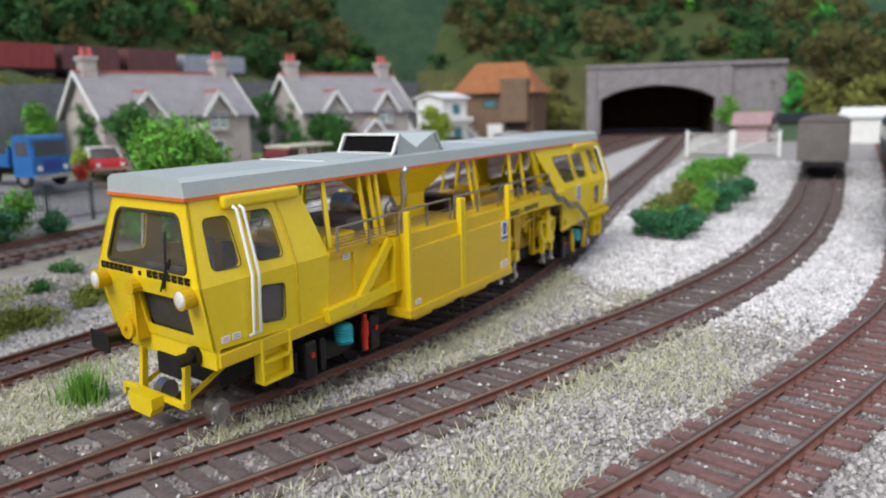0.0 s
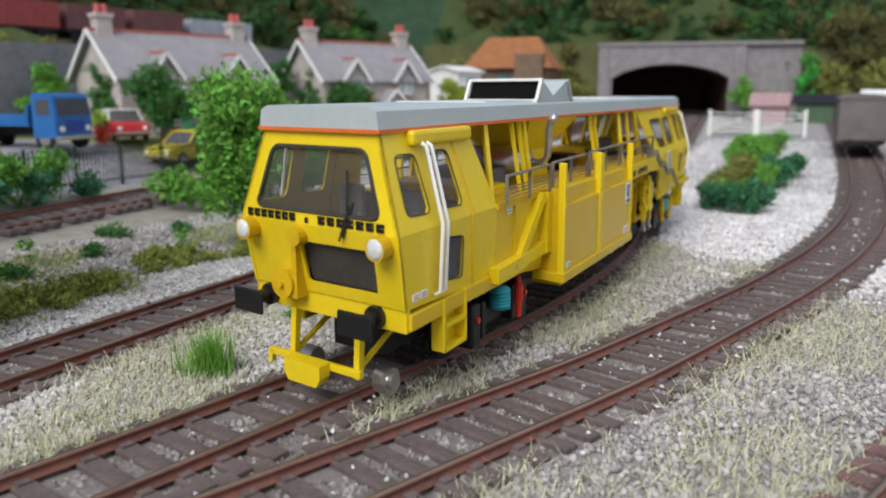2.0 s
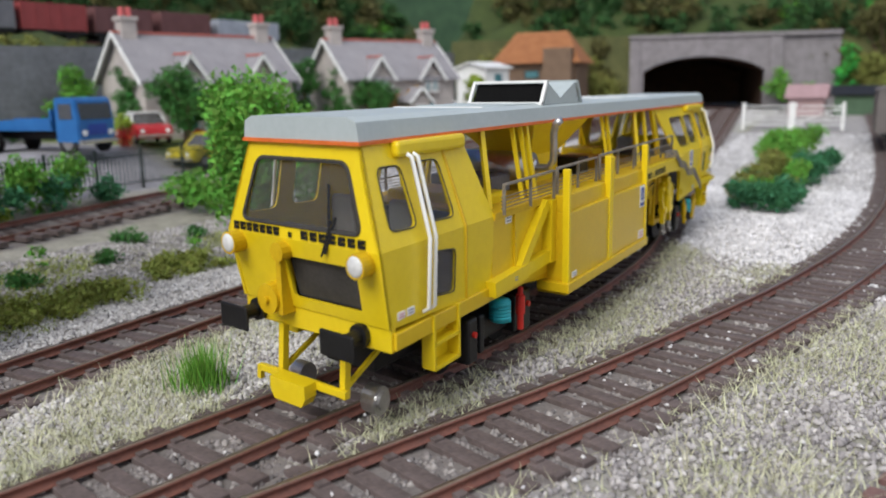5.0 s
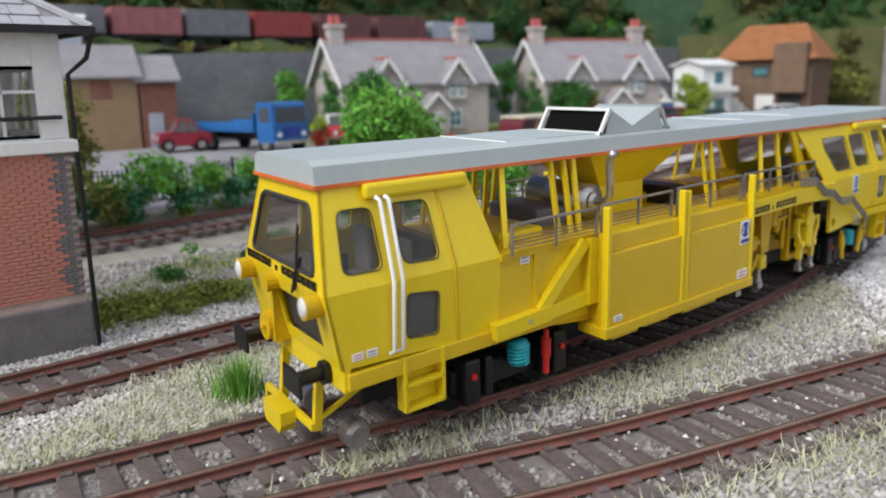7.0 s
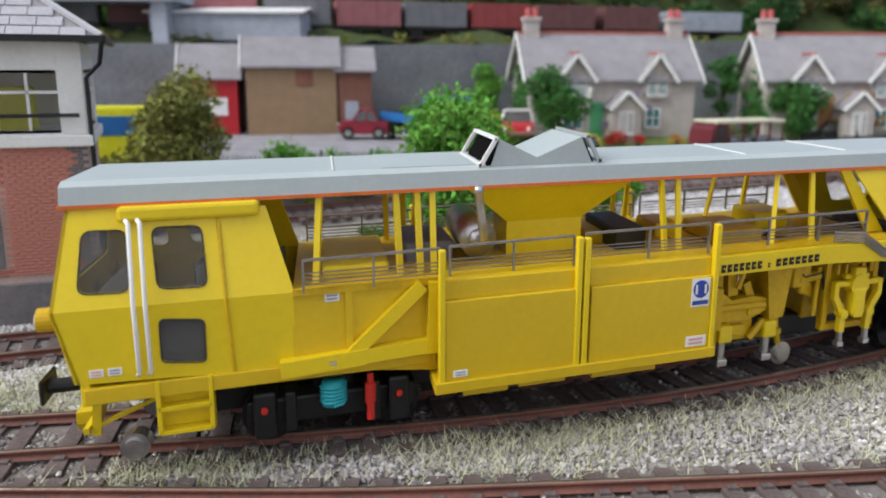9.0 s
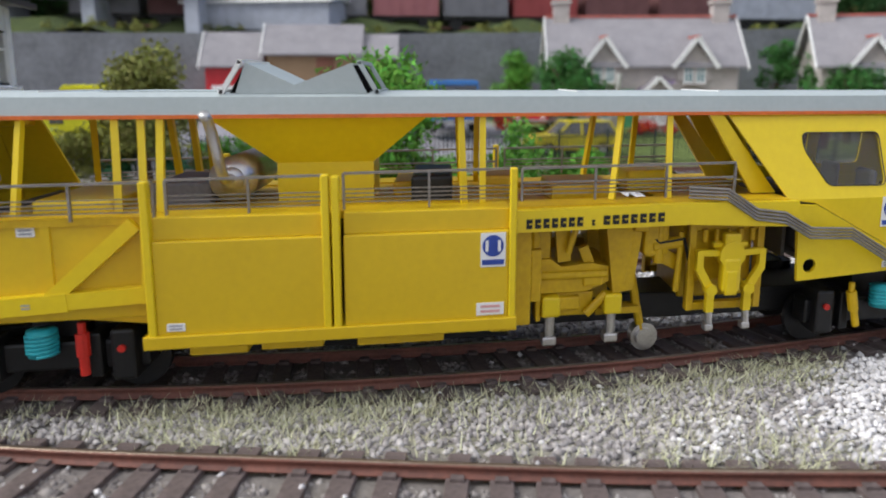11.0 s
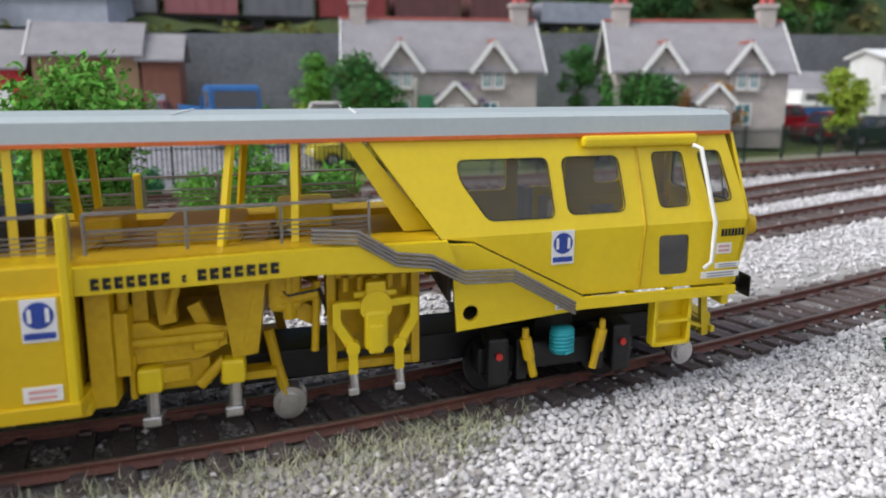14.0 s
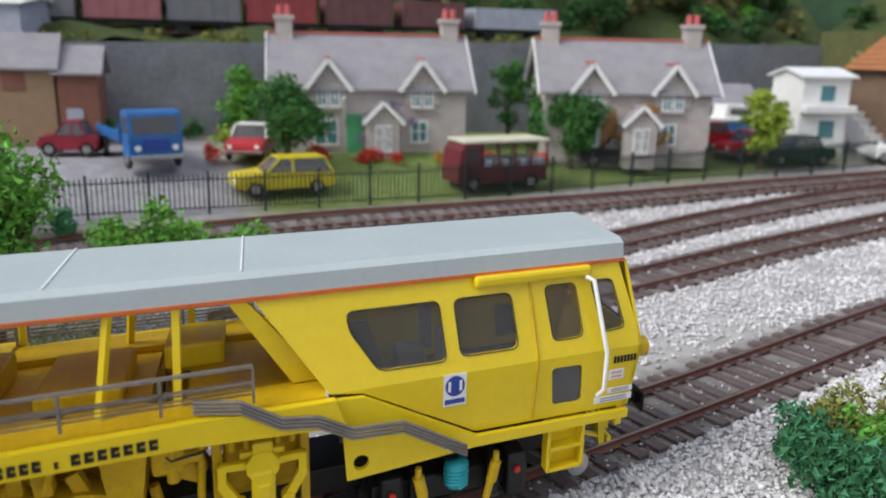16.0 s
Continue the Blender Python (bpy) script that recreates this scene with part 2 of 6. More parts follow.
def rounded(poly, r=0.1, n=4):
    """Rounds the corners of a polygon."""
    out = []
    k = len(poly)
    for i in range(k):
        p, a, b = Vector(poly[i]), Vector(poly[i - 1]), Vector(poly[(i + 1) % k])
        u, v = (a - p).normalized(), (b - p).normalized()
        s, e = p + u * r, p + v * r
        for j in range(n + 1):
            t = j / n
            out.append(tuple(s * (1 - t) ** 2 + p * 2 * t * (1 - t) + e * t * t))
    return out


def sheet(bm, outer, holes, put, back):
    """A plate with holes: put maps (u, v) to a place; back is the thickness as a vector."""
    edges = []
    for loop in [outer, *holes]:
        vs = [bm.verts.new(put(*p)) for p in loop]
        edges += [bm.edges.new((vs[i], vs[(i + 1) % len(vs)])) for i in range(len(vs))]
    fs = [g for g in bmesh.ops.triangle_fill(bm, use_beauty=True, edges=edges)["geom"] if isinstance(g, bmesh.types.BMFace)]
    ex = bmesh.ops.extrude_face_region(bm, geom=fs)
    bmesh.ops.translate(bm, vec=Vector(back), verts=[g for g in ex["geom"] if isinstance(g, bmesh.types.BMVert)])
    return bm


def pane(poly, put, off):
    bm = B()
    o = Vector(off)
    f = [bm.verts.new(Vector(put(*p)) + o) for p in poly]
    g = [bm.verts.new(Vector(put(*p)) + o * 1.35) for p in poly]
    bm.faces.new(f)
    bm.faces.new(g[::-1])
    for i in range(len(f)):
        bm.faces.new((f[i], f[i - 1], g[i - 1], g[i]))
    return bm


def raw(name, verts, faces, material, label="", category="", kind="stuff", parent=None):
    """A large mesh from arrays of triangles, in full-size metres."""
    me = bpy.data.meshes.new(name)
    verts, faces = np.asarray(verts, dtype=np.float32) * U, np.asarray(faces, dtype=np.int32)
    me.vertices.add(len(verts))
    me.vertices.foreach_set("co", verts.ravel())
    k = faces.shape[1]
    me.loops.add(faces.size)
    me.loops.foreach_set("vertex_index", faces.ravel())
    me.polygons.add(len(faces))
    me.polygons.foreach_set("loop_start", np.arange(0, faces.size, k, dtype=np.int32))
    me.update(calc_edges=True)
    me.validate()
    me.materials.append(material)
    ob = new(name, me)
    tagged(ob, label, category, "", kind)
    if parent:
        ob.parent = parent
    return ob


rng = np.random.default_rng(7)


def zg(x, y):
    """The height of the scenery."""
    a = np.clip((-13 - x) / 20, 0, 1) ** 3
    b = np.clip((y - 27) / 43, 0, 1) ** 1.5
    return 0.04 + 2.2 * (1 - (1 - a) * (1 - b))


def Z(x, y):
    return float(zg(np.float64(x), np.float64(y)))


def leaves(centres, radii, count, size, flat=0.8):
    """Small leaf flakes on and in blobs; returns vertices and triangles."""
    vs = []
    for c, r in zip(centres, radii):
        n = int(count * 1.5 * (r ** 2))
        d = rng.normal(size=(n, 3))
        d /= np.linalg.norm(d, axis=1)[:, None]
        rad = r * rng.uniform(0.45, 1.08, (n, 1)) * (1 + 0.16 * np.sin(7 * d[:, :1] + 5 * d[:, 1:2]))
        p = np.asarray(c) + d * rad * np.array([1, 1, flat])
        t = rng.normal(size=(n, 3, 3)) * size * 1.25
        vs.append((p[:, None, :] + t).reshape(-1, 3))
    v = np.concatenate(vs)
    return v, np.arange(len(v)).reshape(-1, 3)


def blobs(x, y, z, r, n, spread=0.75, flat=0.75):
    c = rng.normal(size=(n, 3))
    c /= np.linalg.norm(c, axis=1)[:, None]
    c *= rng.uniform(0.35, 1, (n, 1)) * r * spread
    c[:, 2] *= flat
    return c + [x, y, z], rng.uniform(0.28, 0.5, n) * r


def tree(label, x, y, z, h, r, material, crown_from=0.35, n=22, count=420, size=0.05, group=""):
    t = thing("tree", label, "tree", group, at(x, y, z))
    bm = B()
    cyl(bm, (0, 0, -0.1), (0.05, 0, h * 0.5), r * 0.11, 8, r * 0.06)
    for k in range(6):
        a = k * 1.05 + x
        cyl(bm, (0.03, 0, h * (0.28 + 0.04 * k)), (math.cos(a) * r * 0.55, math.sin(a) * r * 0.55, h * (0.5 + 0.06 * k)), r * 0.045, 6, r * 0.015)
    part("trunk", bm, BARK, t)
    mid = h * (1 + crown_from) / 2
    c, q = blobs(0, 0, mid, r, n, 0.8, h * (1 - crown_from) / 2 / r)
    v, f = leaves(c, q, count, size)
    raw("crown", v, f, material, kind="", parent=t)
    return t


def bush(name, label, pts, material, count=420, size=0.05, category="bush"):
    """pts: rows of x, y, radius, height."""
    cs, rs = [], []
    for x, y, r, h in pts:
        c, q = blobs(x, y, Z(x, y) + h * 0.45, r, 9, 0.7, h / (2 * r))
        cs += list(c)
        rs += list(q)
    v, f = leaves(cs, rs, count, size)
    ob = raw(name, v, f, material, label, category, kind="")
    return ob


# ---- the way of the tracks ----
def smooth_line(pts, step=0.25):
    p = np.array(pts, float)
    s = np.r_[0, np.cumsum(np.hypot(*np.diff(p, axis=0).T))]
    q = np.arange(0, s[-1], step)
    # natural smoothing: linear, then averaged over about six metres
    x, y = np.interp(q, s, p[:, 0]), np.interp(q, s, p[:, 1])
    w = int(5 / step) | 1
    k = np.hanning(w + 2)[1:-1]
    k /= k.sum()
    def sm(a):
        e = np.r_[2 * a[0] - a[w // 2:0:-1], a, 2 * a[-1] - a[-2:-w // 2 - 1:-1]]
        return np.convolve(e, k, "valid")[: len(a)]
    return np.c_[sm(x), sm(y)]


GAUGE = 1.27
LINES = {
    "b": smooth_line([(-13.6, -10), (-12.2, -2), (-11.2, 4), (-10.55, 7), (-10.1, 9.6), (-9.5, 12.5), (-9.2, 15), (-9.08, 18), (-9.18, 21), (-9.6, 24), (-10.2, 27.5), (-10.95, 32), (-12.0, 38), (-13.0, 46), (-13.9, 55), (-15.2, 66), (-16.4, 78)]),
    "c": smooth_line([(-14.6, -10), (-12.2, -3), (-9.7, 3.2), (-8.6, 6), (-7.55, 9), (-6.45, 12), (-5.5, 15.5), (-4.55, 19), (-3.65, 23.5), (-3.1, 28), (-2.75, 33), (-2.75, 40), (-3.05, 48), (-3.8, 60), (-4.6, 70)]),
    "d": smooth_line([(-9, -12), (-5.5, 0), (-3.1, 7), (-2.0, 10), (-1.1, 13.2), (-0.2, 16.5), (0.85, 21.5), (1.35, 27), (1.45, 33), (1.4, 42), (1.0, 52), (0.2, 66)]),
    "a": smooth_line([(-14.6, -12), (-14.9, -2), (-15.0, 8), (-15.2, 16), (-15.9, 25), (-17.4, 33), (-18.6, 41), (-19.3, 50), (-19.2, 60), (-18.4, 69), (-17.9, 78)]),
    "f": smooth_line([(-16.3, 24), (-18.6, 29.5), (-21.3, 36), (-22.3, 42), (-22.9, 49), (-22.4, 57), (-20.4, 68), (-19.6, 78)]),
    "e": smooth_line([(-25.3, -10), (-25.3, 5), (-25.3, 14), (-26.2, 22), (-26.6, 28), (-26.3, 34), (-25.9, 40), (-25.5, 48), (-24.3, 57), (-21.6, 69), (-20.6, 78)]),
}


# ---- the ground ----
def nearest(line, x, y):
    """Distance from many places to a line, coarse."""
    p = line[::4]
    return np.sqrt(((x[:, None] - p[None, :, 0]) ** 2 + (y[:, None] - p[None, :, 1]) ** 2).min(1))


def wavy(x, y):
    return 0.5 + 0.25 * (np.sin(x * 0.9 + 1.3 * np.sin(y * 0.55)) + np.sin(y * 0.8 + 1.1 * np.sin(x * 0.75 + 2)))


def whiteness(x, y):
    """Where the white limestone lies."""
    edge = 22.1 + 0.9 * np.sin(x * 1.3) + 0.8 * np.sin(y * 2.1 + x)
    near = np.clip((y - edge - np.clip((x + 9.5) * -0.3, -1, 2)) / 2.5, 0, 1)
    right = np.clip((x + 4.6) / 1.2, 0, 1) * np.clip((y - 18.5) / 3, 0, 1)
    back = np.clip((-12 - x) / 2, 0, 1) * np.clip((y - 21 + (x + 20) * 0.35) / 3, 0, 1)
    return np.clip(np.maximum(np.where(x > -12, near, 0), np.maximum(right, back)), 0, 1) * (x > -25.6)


gx = np.r_[np.linspace(-400, -60, 8), np.linspace(-56, 12, 230), np.linspace(18, 300, 8)]
gy = np.r_[np.linspace(-250, -20, 7), np.linspace(-16, 84, 300), np.linspace(95, 400, 8)]
X, Y = np.meshgrid(gx, gy)
fx, fy = X.ravel(), Y.ravel()
H = zg(fx, fy) + 0.03 * (wavy(fx * 3, fy * 3) - 0.5)
gv = np.c_[fx, fy, H - 0.035]
W_, H_ = len(gx), len(gy)
idx = np.arange(W_ * H_).reshape(H_, W_)
gf = np.c_[idx[:-1, :-1].ravel(), idx[:-1, 1:].ravel(), idx[1:, 1:].ravel(), idx[1:, :-1].ravel()]
ground = raw("ground", gv, gf, GROUND, "grey gravel and grass scenery of a model railway", "ground", "structure")
ground.data.polygons.foreach_set("use_smooth", [True] * len(ground.data.polygons))
tone = np.tile(np.array([0.37, 0.35, 0.335]), (len(fx), 1))


def blend(mask, colour):
    global tone
    tone = tone * (1 - mask[:, None]) + np.array(colour) * mask[:, None]


blend(np.clip(wavy(fx * 0.9, fy * 0.7) * 1.6 - 0.6, 0, 1) * 0.7, (0.36, 0.36, 0.23))
blend(np.clip((-16.5 - fx) / 2, 0, 1) * np.clip((26 - fy) / 3, 0, 1) * 0.8, (0.33, 0.31, 0.25))
blend(whiteness(fx, fy), (0.52, 0.50, 0.49))
yard = np.clip((-27.6 - fx) / 0.5, 0, 1)
blend(yard * np.clip((25.6 - fy) / 0.8, 0, 1), (0.33, 0.32, 0.34))
blend(yard * np.clip((fy - 25.6) / 0.8, 0, 1), (0.20, 0.27, 0.07))
blend(yard * np.clip((fy - 55) / 2, 0, 1), (0.30, 0.28, 0.28))
blend(np.clip((fy - 52) / 2, 0, 1) * (fx > -12), (0.36, 0.34, 0.33))
for line in LINES.values():
    blend(np.clip((1.45 - nearest(line, fx, fy)) / 0.25, 0, 1) * 0.9, (0.21, 0.185, 0.175))
blend(1.0 * ((fx < -57) | (fx > 13) | (fy < -17) | (fy > 86)), (0.3, 0.28, 0.26))
col = ground.data.color_attributes.new("tone", "FLOAT_COLOR", "POINT")
col.data.foreach_set("color", np.c_[tone, np.ones(len(tone))].astype(np.float32).ravel())


# ---- tracks ----
def normals(line):
    d = np.gradient(line, axis=0)
    d /= np.linalg.norm(d, axis=1)[:, None]
    return d, np.c_[d[:, 1], -d[:, 0]]


def rail_mesh(line, side):
    """A flat-bottomed rail swept along the line."""
    d, n = normals(line)
    c = line + n * side * GAUGE / 2
    base = zg(c[:, 0], c[:, 1])
    prof = [(-0.075, 0.03), (-0.075, 0.05), (-0.02, 0.065), (-0.02, 0.13), (-0.042, 0.145), (-0.042, 0.185), (0.042, 0.185), (0.042, 0.145), (0.02, 0.13), (0.02, 0.065), (0.075, 0.05), (0.075, 0.03)]
    k = len(prof)
    v = np.array([[[c[i, 0] + n[i, 0] * a, c[i, 1] + n[i, 1] * a, base[i] + h] for a, h in prof] for i in range(len(c))]).reshape(-1, 3)
    f, top = [], []
    for i in range(len(c) - 1):
        for j in range(k):
            q = (i * k + j, i * k + (j + 1) % k, (i + 1) * k + (j + 1) % k, (i + 1) * k + j)
            (top if j == 5 else f).append(q)
    return v, f, top


sl = B()
box(sl, -1.17, 1.17, -0.13, 0.13, -0.10, 0.045, 0.012)
for s in (-1, 1):
    for o in (-0.11, 0.11):
        box(sl, s * GAUGE / 2 + o - 0.055, s * GAUGE / 2 + o + 0.055, -0.075, 0.075, 0.04, 0.085)
for v in sl.verts:
    v.co *= U
sleeper_mesh = bpy.data.meshes.new("sleeper")
sl.to_mesh(sleeper_mesh)
sl.free()
sleeper_mesh.materials.append(SLEEPER)


red_sleeper_mesh = sleeper_mesh.copy()
red_sleeper_mesh.materials.clear()
red_sleeper_mesh.materials.append(mat("rust_stained_sleeper", (0.22, 0.12, 0.11), (0.11, 0.065, 0.06), 0.85, 0.5, 0.06, 0.5))


def track(key, label, wood=sleeper_mesh):
    line = LINES[key]
    t = thing("track", label, "railway track", "tracks")
    d, n = normals(line)
    for side in (-1, 1):
        v, f, top = rail_mesh(line, side)
        r = raw("rail", v, f + top, RAIL, kind="", parent=t)
        r.data.materials.append(RAILTOP)
        r.data.polygons.foreach_set("material_index", [0] * len(f) + [1] * len(top))
        r.data.update()
    s = 0.0
    k = 0
    while k < len(line) - 3:
        x, y = line[k]
        if -8 < y < 76:
            ob = new("sleeper", wood)
            ob.parent = t
            ob.matrix_basis = pose(x * U, y * U, Z(x, y) * U, 0, 0, math.degrees(math.atan2(n[k, 1], n[k, 0])) + random.uniform(-1.5, 1.5))
        s += 0.57
        k = int(s / 0.25)
    return t


track("b", "rusty rails on dark weathered sleepers, curving under the yellow machine")
track("c", "rusty curved rails on dark weathered sleepers in grey ballast")
track("d", "rusty siding rails on rust-stained sleepers, with a worn shiny top edge", red_sleeper_mesh)
track("a", "rusty rails on dark sleepers in grey gravel")
track("f", "rusty rails diverging in white ballast")
track("e", "brown rails along the fence")


# ---- loose stones and grass ----
OCT = np.array([(1, 0, 0), (0, 1, 0), (-1, 0, 0), (0, -1, 0), (0, 0, 1), (0, 0, -1)], float)
OCTF = np.array([(0, 1, 4), (1, 2, 4), (2, 3, 4), (3, 0, 4), (1, 0, 5), (2, 1, 5), (3, 2, 5), (0, 3, 5)])


def stones(x, y, z, size):
    n = len(x)
    a = rng.uniform(0, 6.3, n)
    sc = size[:, None, None] * rng.uniform(0.55, 1.3, (n, 6, 1))
    p = OCT[None] * sc + rng.normal(size=(n, 6, 3)) * size[:, None, None] * 0.18
    ca, sa = np.cos(a)[:, None], np.sin(a)[:, None]
    q = np.stack([p[..., 0] * ca - p[..., 1] * sa, p[..., 0] * sa + p[..., 1] * ca, p[..., 2] * 0.8], -1)
    v = q + np.c_[x, y, z][:, None, :]
    f = OCTF[None] + (np.arange(n) * 6)[:, None, None]
    return v.reshape(-1, 3), f.reshape(-1, 3)


def scatter(n, x0, x1, y0, y1):
    return rng.uniform(x0, x1, n), rng.uniform(y0, y1, n)


def off_rails(x, y, clear=0.13):
    ok = np.ones(len(x), bool)
    for line in LINES.values():
        d = nearest(line, x, y)
        ok &= abs(d - GAUGE / 2) > clear
    return ok


def in_track(x, y):
    m = np.zeros(len(x), bool)
    for line in LINES.values():
        m |= nearest(line, x, y) < 1.25
    return m


px, py = [np.concatenate(c) for c in zip(scatter(62000, -13, 0.5, 2.5, 23), scatter(26000, -23, -13, 3, 22), scatter(12000, -12, 1, 23, 34))]
keep = off_rails(px, py) & (rng.uniform(0, 1, len(px)) > whiteness(px, py) * (1 - 0.75 * in_track(px, py)))
keep &= (rng.uniform(0, 1, len(px)) < 0.6 + 0.4 * np.maximum(in_track(px, py), wavy(px * 1.7, py * 1.3) > 0.5))
px, py = px[keep], py[keep]
bed = in_track(px, py)
v, f = stones(px[bed], py[bed], zg(px[bed], py[bed]) - 0.045, rng.uniform(0.03, 0.08, bed.sum()))
raw("track_ballast", v, f, TRACKST, "dirty grey-brown ballast stones between the sleepers", "ballast")
px, py = px[~bed], py[~bed]
v, f = stones(px, py, zg(px, py) - 0.02, rng.uniform(0.03, 0.085, len(px)))
raw("grey_ballast", v, f, GREYST, "loose grey gravel beside the tracks", "ballast")
px, py = [np.concatenate(c) for c in zip(scatter(52000, -12, 2, 15, 36), scatter(12000, -14, 2, 36, 56), scatter(26000, -26, -12, 20, 48))]
keep = off_rails(px, py) & (rng.uniform(0, 1, len(px)) < whiteness(px, py) * (1 - 0.97 * in_track(px, py)))
px, py = px[keep], py[keep]
v, f = stones(px, py, zg(px, py) - 0.0, rng.uniform(0.035, 0.085, len(px)))
raw("white_ballast", v, f, WHITEST, "loose white limestone chippings beside the tracks", "ballast")
px, py = scatter(700, -13, 1, 4, 30)
keep = off_rails(px, py)
px, py = px[keep], py[keep]
v, f = stones(px, py, zg(px, py) + 0.04, rng.uniform(0.02, 0.06, len(px)))
raw("white_chips", v, f, WHITEST, "stray white stone chips on the grass", "stones")


px, py = [np.concatenate(c) for c in zip(scatter(9000, -18.2, -16.2, 3, 20), scatter(9000, -13.9, -10.6, 3, 15))]
keep = off_rails(px, py, 0.3) & ~in_track(px, py)
px, py = px[keep], py[keep]
v, f = stones(px, py, zg(px, py) + 0.0, rng.uniform(0.03, 0.075, len(px)))
raw("pale_gravel", v, f, mat("pale_grey_gravel", (0.62, 0.60, 0.58), (0.42, 0.40, 0.39), 0.9, 0.7, 0.1, 0.3, island=0.35), "pale grey gravel beside the far line", "ballast")


def blades(x, y, h, lean=0.7, w=0.012):
    n = len(x)
    a = rng.uniform(0, 6.3, n)
    l = h * rng.uniform(0.15, lean, n)
    z = zg(x, y) - 0.03
    side = np.c_[-np.sin(a), np.cos(a), np.zeros(n)] * w
    base = np.c_[x, y, z]
    tip = base + np.c_[np.cos(a) * l, np.sin(a) * l, h]
    v = np.stack([base - side, base + side, tip], 1).reshape(-1, 3)
    return v, np.arange(3 * n).reshape(-1, 3)


gx_, gy_ = [np.concatenate(c) for c in zip(scatter(46000, -9, -1.5, 4, 24), scatter(34000, -14.0, -10.6, 3, 15), scatter(9000, -9.5, -7.5, 9, 24))]
m = np.ones(len(gx_), bool)
for key in LINES:
    m &= nearest(LINES[key], gx_, gy_) > 1.0
m &= rng.uniform(0, 1, len(gx_)) < np.clip(wavy(gx_ * 1.6 + 1, gy_ * 1.2) * 2.2 - 0.6, 0.12, 1)
m &= rng.uniform(0, 1, len(gx_)) > whiteness(gx_, gy_) * 1.2
gx_, gy_ = gx_[m], gy_[m]
v, f = blades(gx_, gy_, rng.uniform(0.05, 0.22, len(gx_)), 2.2, 0.011)
raw("dry_grass", v, f, STRAW, "pale straw-coloured static grass between the tracks", "grass")
a, r = rng.uniform(0, 6.3, 420), np.abs(rng.normal(0, 0.2, 420))
v, f = blades(-12.15 + r * np.cos(a), 9.4 + r * np.sin(a), rng.uniform(0.35, 0.85, 420), 0.55, 0.014)
raw("grass_tuft", v, f, GREENG, "bright green tuft of tall grass beside the track", "grass")
px, py = scatter(42000, -23, -11.5, 4, 20)
m = (wavy(px * 1.1 + 3, py * 0.9) > 0.66) & (nearest(LINES["a"], px, py) > 1.3) & (nearest(LINES["b"], px, py) > 1.2) & (px < -16.2)
px, py = px[m], py[m]
v, f = blades(px, py, rng.uniform(0.05, 0.18, len(px)), 1.6, 0.016)
raw("moss_tufts", v, f, mat("yellow_green_turf", (0.34, 0.38, 0.10), (0.24, 0.28, 0.07), 0.9, 0.5, 0.1, 0, island=0.4), "yellow-green turf patches on grey gravel", "grass")

# ---- wall, hillside and painted backscene ----
WD = Vector((0.10, 0.995, 0)).normalized()
WN = Vector((0.995, -0.10, 0)).normalized()


def along(s, back=0.0, z=0.0):
    p = Vector((-41.5, 30, z)) + WD * s - WN * back
    return p


bm = B()
vs = []
for s, top in ((-75, 6.7), (-10, 6.85), (0, 7.0), (14, 7.3), (30, 7.5), (41, 7.5)):
    vs.append([bm.verts.new(along(s, 0, 1.5)), bm.verts.new(along(s, 0.25, top)), bm.verts.new(along(s, 0.9, top)), bm.verts.new(along(s, 0.9, 1.5))])
for a, b in zip(vs, vs[1:]):
    for i in range(4):
        bm.faces.new((a[i], a[(i + 1) % 4], b[(i + 1) % 4], b[i]))
tagged(part("wall_back", bm, WALLST), "long dark grey stone retaining wall behind the houses", "wall", "", "structure")
bm = B()
prof = ((0.5, 6.7), (2.5, 7.4), (6.2, 7.5), (9, 9.5), (14, 14), (22, 19))
rowsv = [[bm.verts.new(along(s, b, z + 0.5 * math.sin(s * 0.7 + b))) for b, z in prof] for s in np.linspace(-75, 42, 50)]
for a, b in zip(rowsv, rowsv[1:]):
    for i in range(len(prof) - 1):
        bm.faces.new((a[i], a[i + 1], b[i + 1], b[i]))
# the hill over the tunnel, towards the right
prof2 = ((0.5, 7.6), (3, 9), (7, 11), (13, 15), (22, 19))
PA, PB = Vector((-23.4, 68.9, 0.42)), Vector((-12.2, 72.2, 0.42))
PD = (PB - PA).normalized()
PN = Vector((PD.y, -PD.x, 0))


def portal(s, back=0.0, z=0.0):
    return PA + PD * s - PN * back + Vector((0, 0, z))


rowsv = [[bm.verts.new(portal(s, b, z * (1 if s < 13 else max(0.45, 1 - (s - 13) * 0.02)) + 0.5 * math.sin(s * 0.8 + b))) for b, z in prof2] for s in np.linspace(-15, 60, 36)]
for a, b in zip(rowsv, rowsv[1:]):
    for i in range(len(prof2) - 1):
        bm.faces.new((a[i], a[i + 1], b[i + 1], b[i]))
sk = B()
for s0, s1 in ((-15.5, -0.1), (12.0, 60)):
    q = [sk.verts.new(portal(s, 0.45, z)) for s, z in ((s0, 0.5), (s1, 0.5), (s1, 8.0 if s1 < 13 else 4), (s0, 8.0))]
    sk.faces.new(q)
sk_ob = part("hillside_foot", sk, mat("earth_bank", (0.13, 0.13, 0.05), (0.07, 0.08, 0.03), 0.95, 1.5, 0.2, 0.8))
tagged(sk_ob, "earth bank beside the tunnel mouth", "hill", "", "structure")
tagged(part("hillside", bm, mat("hill_turf", (0.06, 0.085, 0.02), (0.03, 0.045, 0.012), 0.95, 1.5, 0.2, 0.8), smooth=True), "steep grassy hillside above the wall and tunnel", "hill", "", "structure")


